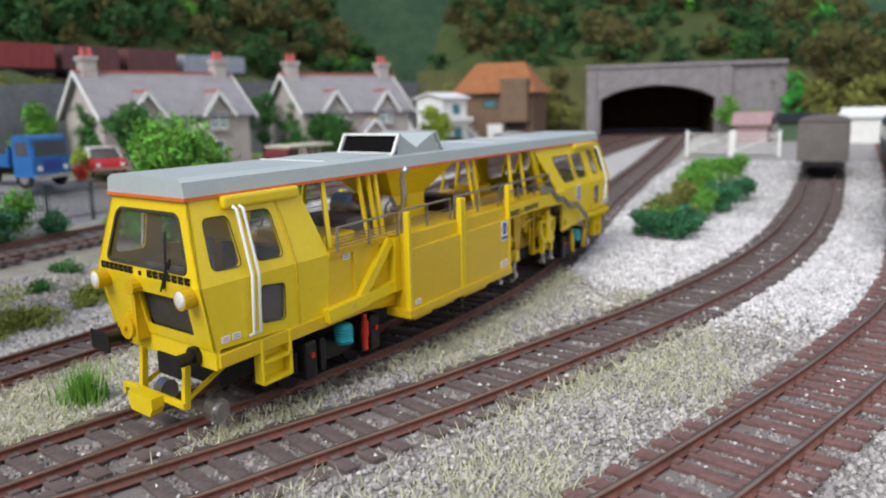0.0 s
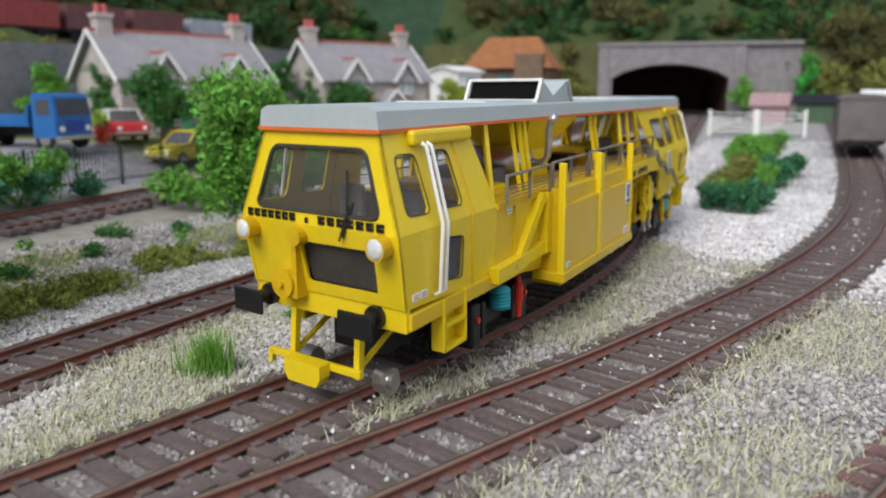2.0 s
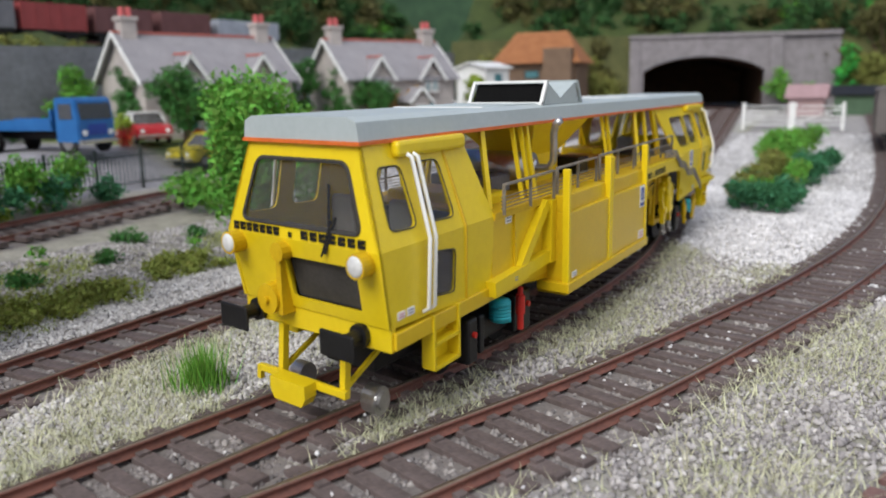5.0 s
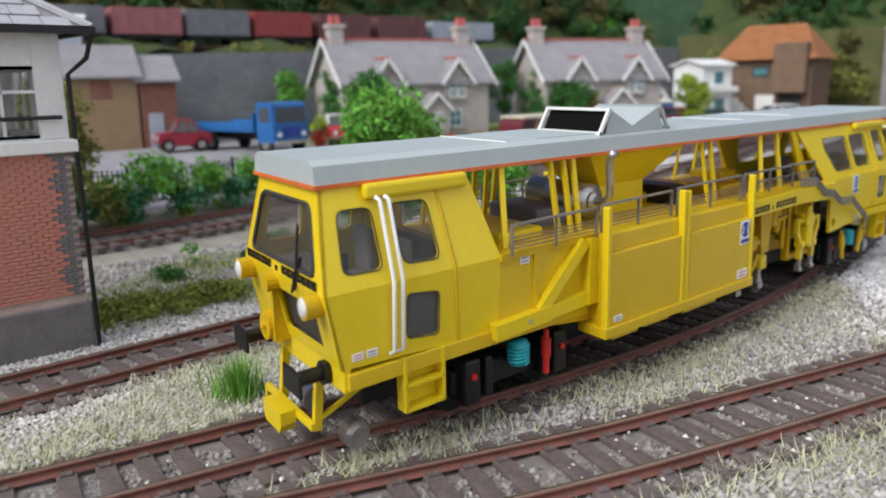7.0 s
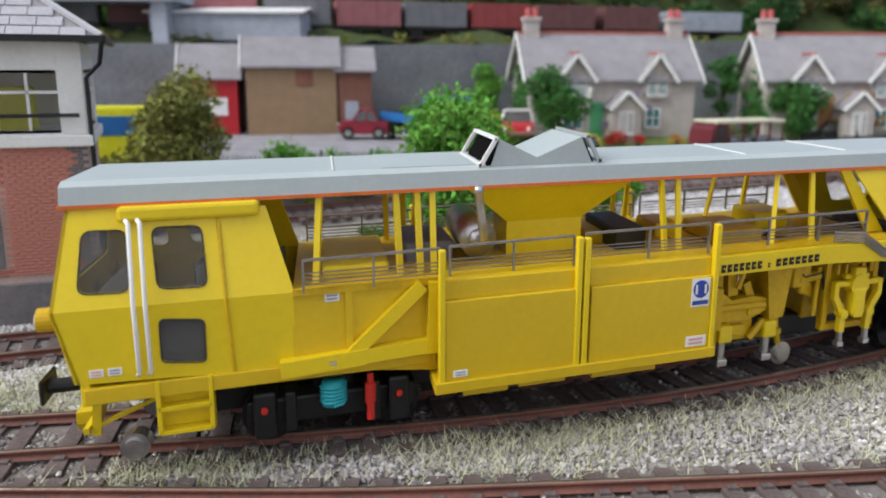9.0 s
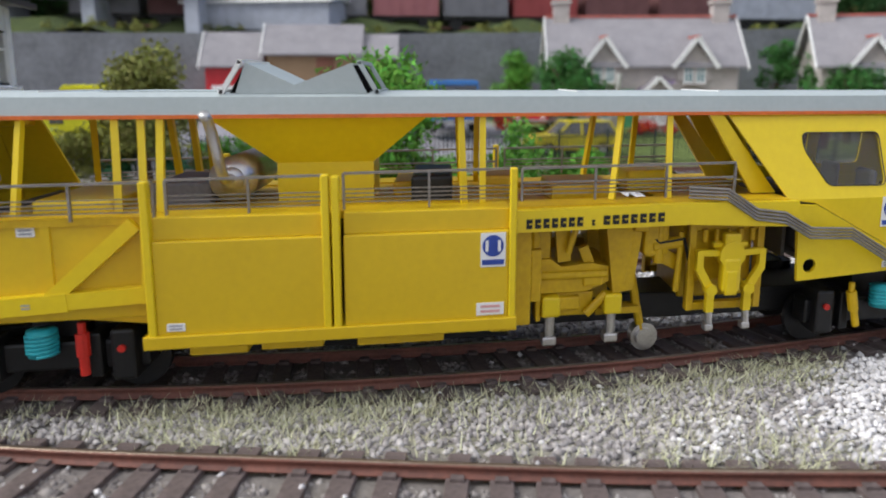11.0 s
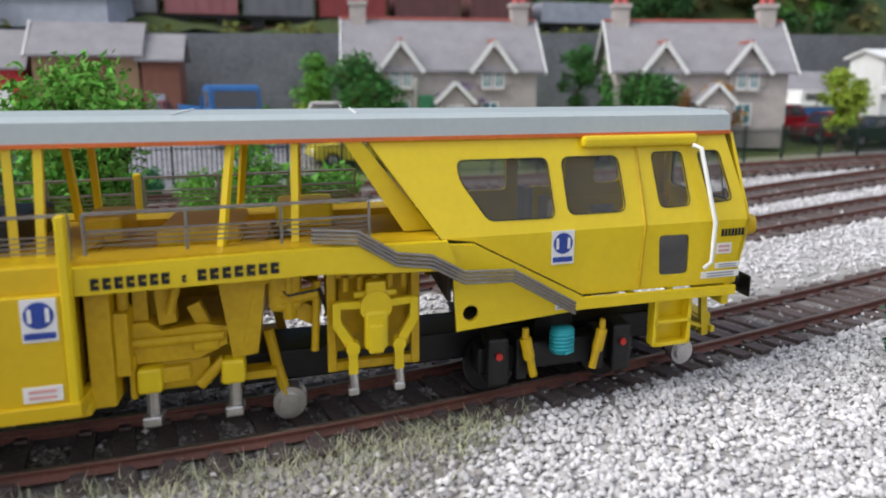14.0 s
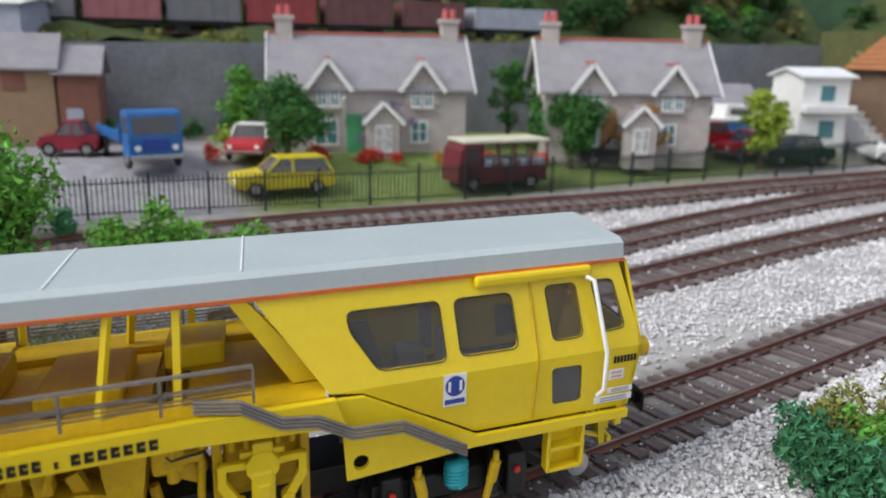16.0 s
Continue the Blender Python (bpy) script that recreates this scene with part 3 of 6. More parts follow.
def woods(name, label, n, place, material, rlo, rhi, count=170, size=0.11):
    cs, rs = [], []
    for k in range(n):
        p, r = place(), rng.uniform(rlo, rhi)
        c, q = blobs(p[0], p[1], p[2] + r * 0.5, r, 5, 0.8, 1.2)
        cs += list(c)
        rs += list(q)
    v, f = leaves(cs, rs, count, size)
    raw(name, v, f, material, label, "woodland")


def on_wall_hill():
    s, b = rng.uniform(-40, 40), rng.uniform(6.8, 19)
    return along(s, b, np.interp(b, [x for x, _ in prof], [z for _, z in prof]))


def on_portal_hill():
    s, b = rng.uniform(-14, 42), rng.uniform(0.8, 16)
    z = np.interp(b, [x for x, _ in prof2], [z for _, z in prof2]) * (1 if s < 13 else max(0.45, 1 - (s - 13) * 0.02))
    return portal(s, b, z)


WOODD = mat("dark_woodland_foam", (0.045, 0.12, 0.03), (0.025, 0.07, 0.02), 0.9, 1.5, 0.2, 0, island=0.4)
WOODO = mat("olive_woodland_foam", (0.13, 0.12, 0.035), (0.075, 0.075, 0.025), 0.9, 1.5, 0.2, 0, island=0.4)
woods("hillside_trees", "dense dark green trees on the hillside", 230, on_wall_hill, WOODD, 1.2, 2.4)
woods("hillside_trees", "olive and brown trees on the hillside", 170, on_wall_hill, WOODO, 1.0, 2.3)
woods("hillside_trees", "bright green bushes among the hillside trees", 26, on_wall_hill, LEAF, 0.8, 1.5)
woods("tunnel_hill_trees", "olive trees above the tunnel", 120, on_portal_hill, WOODO, 1.0, 2.2)
woods("tunnel_hill_trees", "dark green trees above the tunnel", 130, on_portal_hill, WOODD, 1.0, 2.2)
woods("tunnel_hill_trees", "vivid green bushes above the tunnel", 24, on_portal_hill, LEAF, 0.7, 1.4)


def verge():
    s = rng.uniform(-40, 40)
    return along(s, rng.uniform(0.9, 2.3), 6.9)


woods("embankment_weeds", "low weeds along the top of the wall", 130, verge, LEAFO, 0.3, 0.6, 300, 0.06)
stations = [along(-95, 22), along(-60, 23), along(-30, 24), along(-5, 24), along(20, 24), along(40, 25), along(50, 27), portal(0, 27), portal(12, 26), portal(30, 24), portal(60, 22), portal(90, 20)]
tops = [24, 26, 23, 25, 24, 23, 22, 15.0, 18, 24, 20, 22]
bm = B()
vs = [[bm.verts.new(p + Vector((0, 0, -2))), bm.verts.new(p + Vector((0, 0, h)))] for p, h in zip(stations, tops)]
for a, b in zip(vs, vs[1:]):
    bm.faces.new((a[0], b[0], b[1], a[1]))
bs = part("backdrop_hills", bm, mat("painted_backscene", (0.06, 0.12, 0.06), (0.025, 0.06, 0.035), 0.9, 7, 1.2, 0))
tagged(bs, "painted backscene board of dark green wooded hills", "backdrop", "", "structure")
bm = B()
vs = [[bm.verts.new(p * 1.04 + Vector((0, 0, -2))), bm.verts.new(p * 1.04 + Vector((0, 0, 60)))] for p in stations]
for a, b in zip(vs, vs[1:]):
    bm.faces.new((a[0], b[0], b[1], a[1]))
bs = part("backdrop_sky", bm, mat("painted_sky", (0.12, 0.24, 0.55), (0.10, 0.20, 0.48), 0.9, 14, 3, 0))
tagged(bs, "painted blue sky board behind the hills", "backdrop", "", "structure")

# ---- tunnel mouth ----
w = (PB - PA).length
arch = [(1.05, 2.0), (1.05, 5.05)] + [(1.05 + (w - 2.1) * k / 10, 5.05 + 1.15 * math.sin(math.pi * k / 10) ** 0.7) for k in range(1, 10)] + [(w - 1.05, 5.05), (w - 1.05, 2.0)]
t = thing("tunnel_portal", "grey stone tunnel mouth with a low wide arch", "tunnel")
bm = B()
sheet(bm, [(0, 2.0)] + arch + [(w, 2.0), (w, 7.7), (0, 7.7)], [], lambda u, v: portal(u, 0, v), -PN * 1.0)
part("portal_wall", bm, PORTAL, t)
bm = B()
sheet(bm, [(-0.2, 7.7), (w + 4.6, 7.7), (w + 4.6, 8.0), (-0.2, 8.0)], [], lambda u, v: portal(u, -0.15, v), -PN * 1.2)
part("coping", bm, PORTAL, t)
bm = B()
sheet(bm, [(w, 2.0), (w + 4.6, 2.0), (w + 4.6, 7.7), (w, 7.7)], [], lambda u, v: portal(u, 0.25, v), -PN * 1.0)
part("wing_wall", bm, PORTAL, t)
for u0, u1 in ((-0.1, 0.75), (w - 0.75, w + 0.2)):
    bm = B()
    sheet(bm, [(u0, 2.0), (u1, 2.0), (u1, 7.6), (u0, 7.6)], [], lambda u, v: portal(u, -0.2, v), -PN * 0.4)
    part("pilaster", bm, PORTAL, t)
# brown lining, its deep shade put into the dark colour
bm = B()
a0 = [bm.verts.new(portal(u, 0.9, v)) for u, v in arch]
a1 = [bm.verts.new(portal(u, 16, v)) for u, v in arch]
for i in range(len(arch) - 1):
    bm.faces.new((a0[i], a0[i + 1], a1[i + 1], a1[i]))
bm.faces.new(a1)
part("lining", bm, TUNNEL, t, "brown tunnel lining, coloured dark for deep shade")

# ---- yard fence ----
FENCE_LINE = smooth_line([(-28.0, -6), (-28.2, 6), (-28.3, 17), (-28.25, 24), (-27.95, 31), (-27.65, 38), (-27.4, 46), (-26.6, 52), (-26.2, 57)], 0.25)
pal = B()
fs = thing("yard_fence", "dark green metal railings along the yard", "fence")
k = 0
while k < len(FENCE_LINE) - 9:
    (x0, y0), (x1, y1) = FENCE_LINE[k], FENCE_LINE[k + 8]
    z0, z1 = Z(x0, y0), Z(x1, y1)
    bm = B()
    bar(bm, (x0, y0, z0 - 0.1), (x0, y0, z0 + 1.5), 0.09, 0.09)
    part("post", bm, FENCE, fs)
    for h in (0.18, 1.2):
        bm = B()
        bar(bm, (x0, y0, z0 + h), (x1, y1, z1 + h), 0.05, 0.04)
        part("rail", bm, FENCE, fs)
    for j in range(1, 12):
        u = j / 12
        x, y, z = x0 + (x1 - x0) * u, y0 + (y1 - y0) * u, z0 + (z1 - z0) * u
        bar(pal, (x, y, z + 0.1), (x, y, z + 1.38), 0.04, 0.04)
    k += 8
tagged(part("paling", pal, FENCE, fs), "", "", "", "stuff")


# ---- the yellow tamping machine ----
SH = 0.2
XC = -9.68
tm = thing("tamping_machine", "bright yellow track tamping machine with a long grey roof", "rail vehicle")


def vp(name, bm, m=YELLOW, parent=None, label="", smooth=False):
    return part(name, bm, m, parent or tm, label, SH, smooth)


def mirror(poly):
    return poly[::-1]


# cross-section: eave, knee and sill half widths
EAVE, KNEE, SILL = 1.06, 1.47, 1.43
ZE, ZK, ZS = 3.90, 2.66, 1.68


def side_x(z, s):
    if z >= ZK:
        h = KNEE + (EAVE - KNEE) * (z - ZK) / (ZE - ZK)
    else:
        h = KNEE + (SILL - KNEE) * (ZK - z) / (ZK - ZS)
    return XC + s * h


for s in (1, -1):
    put = lambda u, v, s=s: Vector((side_x(v, s), u, v))
    inn = (-0.05 * s, 0, 0)
    # front cab, upper side with two windows
    w1 = rounded([(8.92, 2.86), (9.53, 2.84), (9.49, 3.60), (8.97, 3.61)], 0.12)
    w2 = rounded([(9.87, 2.85), (10.49, 2.83), (10.42, 3.60), (9.80, 3.61)], 0.12)
    side = vp("cab_side", sheet(B(), [(8.60, ZK), (8.78, ZE), (10.62, ZE), (10.72, ZK)], [w1, w2], put, inn))
    vp("window", pane(w1, put, (-0.03 * s, 0, 0)), GLASS, side, "clear cab side window")
    vp("window", pane(w2, put, (-0.03 * s, 0, 0)), GLASS, side, "clear cab door window")
    w3 = rounded([(9.86, 1.86), (10.42, 1.80), (10.43, 2.40), (9.87, 2.46)], 0.08)
    low = vp("cab_side_lower", sheet(B(), [(8.60, ZK), (8.80, ZS), (10.78, ZS - 0.08), (10.72, ZK)], [w3], put, inn))
    vp("window", pane(w3, put, (-0.03 * s, 0, 0)), DGLASS, low, "dark lower door window")
    for w_, parent_ in ((w1, side), (w2, side), (w3, low)):
        bm = B()
        loop = [put(*p) + Vector((0.008 * s, 0, 0)) for p in w_]
        tube(bm, loop + loop[:1], 0.011, 5)
        vp("window_seal", bm, DARK, parent_)
    # rear section of the front cab, leaning back at the top
    vp("cab_rear_panel", sheet(B(), [(10.74, ZK), (10.64, ZE - 0.08), (11.26, ZE - 0.1), (11.62, ZK)], [], put, (-0.05 * s, 0, 0)))
    vp("cab_rear_panel", sheet(B(), [(10.74, ZK), (11.60, ZK), (11.63, 1.60), (10.80, 1.60)], [], put, (-0.05 * s, 0, 0)))
    bm = B()
    tube(bm, [put(10.62, ZE - 0.1), put(10.72, ZK), put(10.78, 1.62)], 0.03, 6)
    vp("door_seam", bm, YELLOW2)
    # rain gutter over the door
    bm = B()
    box(bm, XC + s * 1.02 - 0.13, XC + s * 1.02 + 0.20, 9.40, 11.18, 3.70, 3.90, 0.05)
    vp("gutter", bm, YELLOW)
    # white hand rails
    for o in (0.0, 0.14):
        bm = B()
        tube(bm, [put(9.52 + o, 3.74) + Vector((0.16 * s, 0, 0)), put(9.56 + o, 3.70) + Vector((0.2 * s, 0, 0)), put(9.60 + o, 2.7) + Vector((0.12 * s, 0, 0)), put(9.60 + o, 1.78) + Vector((0.1 * s, 0, 0)), put(9.56 + o, 1.73) + Vector((0.02 * s, 0, 0))], 0.03, 8)
        vp("handrail", bm, WHITE, None, "white painted grab rail", True)
    # rear cab
    r1 = rounded([(22.81, 3.62), (24.11, 3.62), (24.19, 2.84), (23.22, 2.85), (22.84, 3.38)], 0.1)
    r2 = rounded([(24.33, 3.62), (25.22, 3.62), (25.30, 2.87), (24.40, 2.87)], 0.12)
    r3 = rounded([(25.77, 3.65), (26.29, 3.65), (26.38, 2.90), (25.87, 2.89)], 0.1)
    r4 = rounded([(26.56, 3.65), (26.94, 3.65), (27.12, 2.94), (26.73, 2.92)], 0.09)
    side = vp("rear_cab_side", sheet(B(), [(21.62, ZE), (22.55, ZK), (27.42, ZK), (27.08, ZE)], [r1, r2, r3, r4], put, inn))
    for r in (r1, r2, r3, r4):
        vp("window", pane(r, put, (-0.03 * s, 0, 0)), GLASS, side, "clear rear cab window")
        bm = B()
        loop = [put(*p) + Vector((0.006 * s, 0, 0)) for p in r]
        tube(bm, loop + loop[:1], 0.010, 5)
        vp("window_seal", bm, DARK, side)
    r5 = rounded([(25.84, 2.50), (26.36, 2.49), (26.39, 1.90), (25.89, 1.91)], 0.08)
    low = vp("rear_cab_lower", sheet(B(), [(22.55, ZK), (23.0, 2.60), (24.65, 1.74), (27.25, 1.70), (27.42, ZK)], [r5], put, inn))
    vp("window", pane(r5, put, (-0.03 * s, 0, 0)), DGLASS, low, "dark lower door window")
    bm = B()
    tube(bm, [put(25.52, 3.82), put(25.60, ZK), put(25.56, 1.78)], 0.028, 6)
    vp("door_seam", bm, YELLOW2)
    bm = B()
    box(bm, XC + s * 1.02 - 0.13, XC + s * 1.02 + 0.20, 24.65, 26.55, 3.74, 3.90, 0.05)
    vp("gutter", bm, YELLOW)
    bm = B()
    tube(bm, [put(26.45, 3.74) + Vector((0.1 * s, 0, 0)), put(26.55, 3.70) + Vector((0.18 * s, 0, 0)), put(26.72, 2.66) + Vector((0.12 * s, 0, 0)), put(26.72, 2.08) + Vector((0.12 * s, 0, 0)), put(26.6, 1.98) + Vector((0.1 * s, 0, 0))], 0.036, 8)
    vp("handrail", bm, WHITE, None, "white painted grab rail", True)
    # side plate under the rear cab, with a round hole
    hole = [(22.95 + 0.11 * math.cos(a * 0.5236), 1.67 + 0.11 * math.sin(a * 0.5236)) for a in range(12)]
    vp("side_plate", sheet(B(), [(22.3, 2.62), (23.0, 2.58), (24.65, 1.72), (27.2, 1.68), (27.2, 1.55), (24.6, 1.56), (22.76, 1.44), (22.7, 2.2)], [hole], lambda u, v, s=s: Vector((XC + s * 1.55, u, v)), (-0.08 * s, 0, 0)))
    # frame rail with lettering
    bm = B()
    prism(bm, [(18.3, 2.36), (18.3, 2.66), (20.9, 2.70), (22.6, 2.68), (22.75, 2.30), (20.9, 2.39)], "x", XC + s * 1.60, XC + s * 1.72)
    vp("frame_beam", bm)
    # equipment boxes
    for y0, y1 in ((13.74, 15.90), (16.07, 18.26)):
        bm = B()
        box(bm, XC + s * 1.2, XC + s * 1.88, y0, y1, 1.24, 2.44, 0.02)
        box(bm, XC + s * 1.2, XC + s * 1.80, y0, y1, 2.44, 2.72, 0.01)
        vp("equipment_box", bm, DEEPYEL)
    bm = B()
    box(bm, XC + s * 1.3, XC + s * 1.94, 13.58, 18.38, 1.08, 1.25, 0.015)
    vp("sill_beam", bm, DEEPYEL)
    for y0, y1, z0 in ((14.05, 14.78, 0.90), (14.95, 15.75, 0.92), (16.2, 17.38, 0.90), (18.02, 18.40, 0.98)):
        bm = B()
        box(bm, XC + s * 1.1, XC + s * 1.70, y0, y1, z0, 1.12, 0.02)
        vp("underfloor_box", bm, DEEPYEL)
    for y, top in ((13.69, 3.18), (15.85, 3.22), (15.98, 3.2), (18.31, 3.26)):
        bm = B()
        box(bm, XC + s * 1.84 - 0.07, XC + s * 1.84 + 0.07, y - 0.05, y + 0.05, 1.12, top, 0.02)
        vp("post", bm)
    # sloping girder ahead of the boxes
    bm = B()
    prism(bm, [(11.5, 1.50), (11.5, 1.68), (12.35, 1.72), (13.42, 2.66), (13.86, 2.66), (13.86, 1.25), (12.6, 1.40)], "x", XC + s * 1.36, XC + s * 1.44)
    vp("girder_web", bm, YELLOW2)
    for k, (a, b) in enumerate((((12.40, 1.70), (13.45, 2.62)), ((12.45, 1.66), (13.70, 1.72)), ((11.4, 1.60), (12.6, 1.66)), ((13.62, 1.6), (13.66, 2.66)))):
        bm = B()
        bar(bm, (XC + s * 1.52, a[0], a[1]), (XC + s * 1.52, b[0], b[1]), 0.15 + 0.02 * k, 0.19 + 0.02 * k)
        vp("girder", bm)
    bm = B()
    box(bm, XC + s * 1.2, XC + s * 1.475, 8.9, 13.66, 1.39, 1.615, 0.02)
    vp("sole_bar", bm, DEEPYEL)
    bm = B()
    box(bm, XC + s * 1.38, XC + s * 1.45, 11.58, 13.7, 1.6, 2.68)
    box(bm, XC + s * 1.40, XC + s * 1.49, 12.32, 12.42, 1.6, 2.68)
    vp("body_side", bm, DEEPYEL)
    # steps
    for y0, y1 in ((9.79, 10.46), (25.85, 26.44)):
        bm = B()
        x0, x1 = XC + s * 1.28, XC + s * 1.50
        for y in (y0, y1):
            box(bm, x0, x1, y - 0.03, y + 0.03, 0.86, 1.62, 0.01)
        for z in (0.88, 1.22):
            box(bm, x0, x1, y0, y1, z - 0.025, z + 0.025)
        box(bm, XC + s * 1.26, XC + s * 1.30, y0, y1, 0.86, 1.62)
        vp("step_unit", bm)
    # railings and walkway
    for y0, y1, z0, z1 in ((11.75, 13.7, 2.72, 3.12), (13.85, 15.85, 2.75, 3.16), (16.05, 18.3, 2.78, 3.2), (18.45, 21.6, 2.82, 3.22)):
        bm = B()
        x = XC + s * 1.58
        n = max(2, int((y1 - y0) / 0.95) + 1)
        bar(bm, (x, y0, z1), (x, y1, z1 + 0.02), 0.07, 0.03)
        if y0 > 18 or s < 0:
            bar(bm, (x, y0, z0 + 0.2), (x, y1, z0 + 0.22), 0.05, 0.02)
        for k in range(n):
            y = y0 + (y1 - y0) * k / (n - 1)
            bar(bm, (x, y, z0 - 0.05), (x, y, z1), 0.05, 0.03)
        vp("railing", bm, STEEL, None, "etched grey metal railing")
        for k in range(4):
            bm = B()
            z = z0 + 0.04 + 0.055 * k
            bar(bm, (x - s * 0.05, y0, z), (x - s * 0.05, y1, z), 0.016, 0.016)
            vp("pipe", bm, STEEL, None, "thin grey pipe along the walkway")
    # pipes stepping down the rear cab
    for k in range(4):
        o = 0.048 * k
        bm = B()
        x = XC + s * 1.75
        tube(bm, [(x - s * 0.15, 20.9, 2.76 + o), (x, 21.45, 2.74 + o), (x, 21.93, 2.44 + o), (x, 22.38, 2.38 + o), (x, 22.82, 2.14 + o), (x, 23.5, 2.11 + o), (x, 24.43, 1.58 + o)], 0.02, 6)
        vp("pipe", bm, STEEL)
    # canopy posts
    for y, lean in ((12.0, -0.08), (13.1, 0.05), (13.42, 0.04), (13.66, 0), (17.6, 0.06), (17.92, 0.0), (19.97, -0.14), (20.72, -0.02)):
        bm = B()
        bar(bm, (XC + s * 1.02, y, 3.92), (XC + s * 1.22, y + lean, 2.7), 0.09, 0.07)
        vp("canopy_post", bm)
    bm = B()
    prism(bm, [(21.30, 3.92), (21.52, 3.92), (22.5, 2.72), (22.1, 2.72)], "x", XC + s * 1.0, XC + s * 1.08)
    vp("cab_brace", bm)

# cab fronts
for y_, d_, nm in ((8.60, 1, "cab_front"), (27.42, -1, "rear_cab_front")):
    def put(u, v, y_=y_, d_=d_):
        back = (v - ZK) / (ZE - ZK) * 0.18 if v > ZK else (ZK - v) / (ZK - ZS) * 0.22
        return Vector((u, y_ + d_ * back, v))
    win = rounded([(XC - 1.14, 2.84), (XC + 1.16, 2.84), (XC + 0.86, 3.68), (XC - 0.86, 3.68)], 0.14)
    fr = vp(nm, sheet(B(), [(XC - KNEE, ZK), (XC + KNEE, ZK), (XC + EAVE, ZE), (XC - EAVE, ZE)], [win], put, (0, 0.05 * d_, 0)))
    vp("windscreen", pane(win, put, (0, 0.03 * d_, 0)), GLASS, fr, "wide clear windscreen")
    bm = B()
    loop = [put(*p) + Vector((0, -0.005 * d_, 0)) for p in win]
    tube(bm, loop + loop[:1], 0.03, 5)
    vp("windscreen_seal", bm, DARK, fr)
    grille = rounded([(XC - 0.28, 1.84), (XC + 1.0, 1.84), (XC + 1.02, 2.42), (XC - 0.32, 2.42)], 0.06)
    lo = vp(nm + "_lower", sheet(B(), [(XC - KNEE, ZK), (XC + KNEE, ZK), (XC + SILL, ZS), (XC - SILL, ZS)], [grille], put, (0, 0.05 * d_, 0)))
    vp("grille", pane(grille, put, (0, 0.1 * d_, 0)), DARK, lo, "dark recessed radiator panel")
    for x in (XC - 1.25, XC + 1.22):
        bm = B()
        cyl(bm, (x, y_ + 0.15 * d_, 2.52), (x, y_ - 0.2 * d_, 2.52), 0.155, 18)
        hl = vp("headlight", bm, YELLOW2, None, "round yellow headlight")
        bm = B()
        bmesh.ops.create_uvsphere(bm, u_segments=16, v_segments=8, radius=0.135, matrix=Matrix.Translation((x, y_ - 0.19 * d_, 2.52)) @ Matrix.Diagonal((1, 0.4, 1, 1)))
        vp("lens", bm, mat("lamp_lens", (0.7, 0.7, 0.68), rough=0.15) if "lamp_lens" not in bpy.data.materials else bpy.data.materials["lamp_lens"], hl, "clear lamp lens", True)
    bm = B()
    cyl(bm, (XC + 0.02 - 0.3, y_ + 0.1 * d_, 2.50), (XC - 0.28, y_ - 0.14 * d_, 2.50), 0.13, 12)
    vp("horn", bm, YELLOW2)
    bm = B()
    cyl(bm, (XC - 0.62, y_ + 0.2 * d_, 1.80), (XC - 0.62, y_ - 0.06 * d_, 1.80), 0.21, 16)
    cyl(bm, (XC - 0.62, y_ - 0.02 * d_, 1.80), (XC - 0.62, y_ - 0.12 * d_, 1.80), 0.05, 8)
    box(bm, XC - 0.46, XC - 0.36, y_ + 0.0, y_ + 0.3, 1.6, 2.42)
    vp("coupling_boss", bm, YELLOW2)
    # headstock, buffers and lower frame
    yb = y_ + 0.25 * d_
    bm = B()
    box(bm, XC - 1.42, XC + 1.42, min(yb, yb + 0.12 * d_), max(yb, yb + 0.12 * d_), 1.36, 1.72, 0.02)
    vp("headstock", bm)
    for s in (-1, 1):
        bm = B()
        x = XC + (0.92 if s > 0 else -1.12)
        cyl(bm, (x, yb + 0.05 * d_, 1.52), (x, yb - 0.5 * d_, 1.52), 0.10, 12)
        cyl(bm, (x, yb + 0.02 * d_, 1.52), (x, yb - 0.1 * d_, 1.52), 0.16, 12)
        y0 = yb - 0.5 * d_
        box(bm, x - 0.30, x + 0.30, min(y0, y0 - 0.05 * d_), max(y0, y0 - 0.05 * d_), 1.36, 1.70, 0.03)
        vp("buffer", bm, BLACK, None, "black rectangular buffer")
        bm = B()
        xs = XC + s * 0.62
        bar(bm, (xs, yb, 1.4), (xs, yb - 0.08 * d_, 0.62), 0.1, 0.12)
        bar(bm, (xs, yb - 0.06 * d_, 0.75), (xs, yb + 1.0 * d_, 1.15), 0.06, 0.06)
        vp("bracket", bm)
        bm = B()
        cyl(bm, (XC + s * 0.62, yb + 0.45 * d_, 0.46), (XC + s * 0.86, yb + 0.45 * d_, 0.46), 0.2, 20)
        cyl(bm, (XC + s * 0.86, yb + 0.45 * d_, 0.46), (XC + s * 0.92, yb + 0.45 * d_, 0.46), 0.13, 16)
        vp("guide_roller", bm, SILVER, None, "small silver guide roller")
    bm = B()
    box(bm, XC - 1.0, XC + 0.75, min(yb - 0.14 * d_, yb - 0.22 * d_), max(yb - 0.14 * d_, yb - 0.22 * d_), 0.68, 0.78, 0.01)
    prism(bm, [(XC - 0.42, 0.5), (XC + 0.12, 0.5), (XC + 0.2, 0.62), (XC + 0.2, 0.80), (XC - 0.5, 0.80), (XC - 0.5, 0.62)], "y", min(yb - 0.22 * d_, yb - 0.46 * d_), max(yb - 0.22 * d_, yb - 0.46 * d_))
    bar(bm, (XC - 1.0, yb - 0.18 * d_, 0.76), (XC - 1.02, yb - 0.18 * d_, 0.56), 0.08, 0.08)
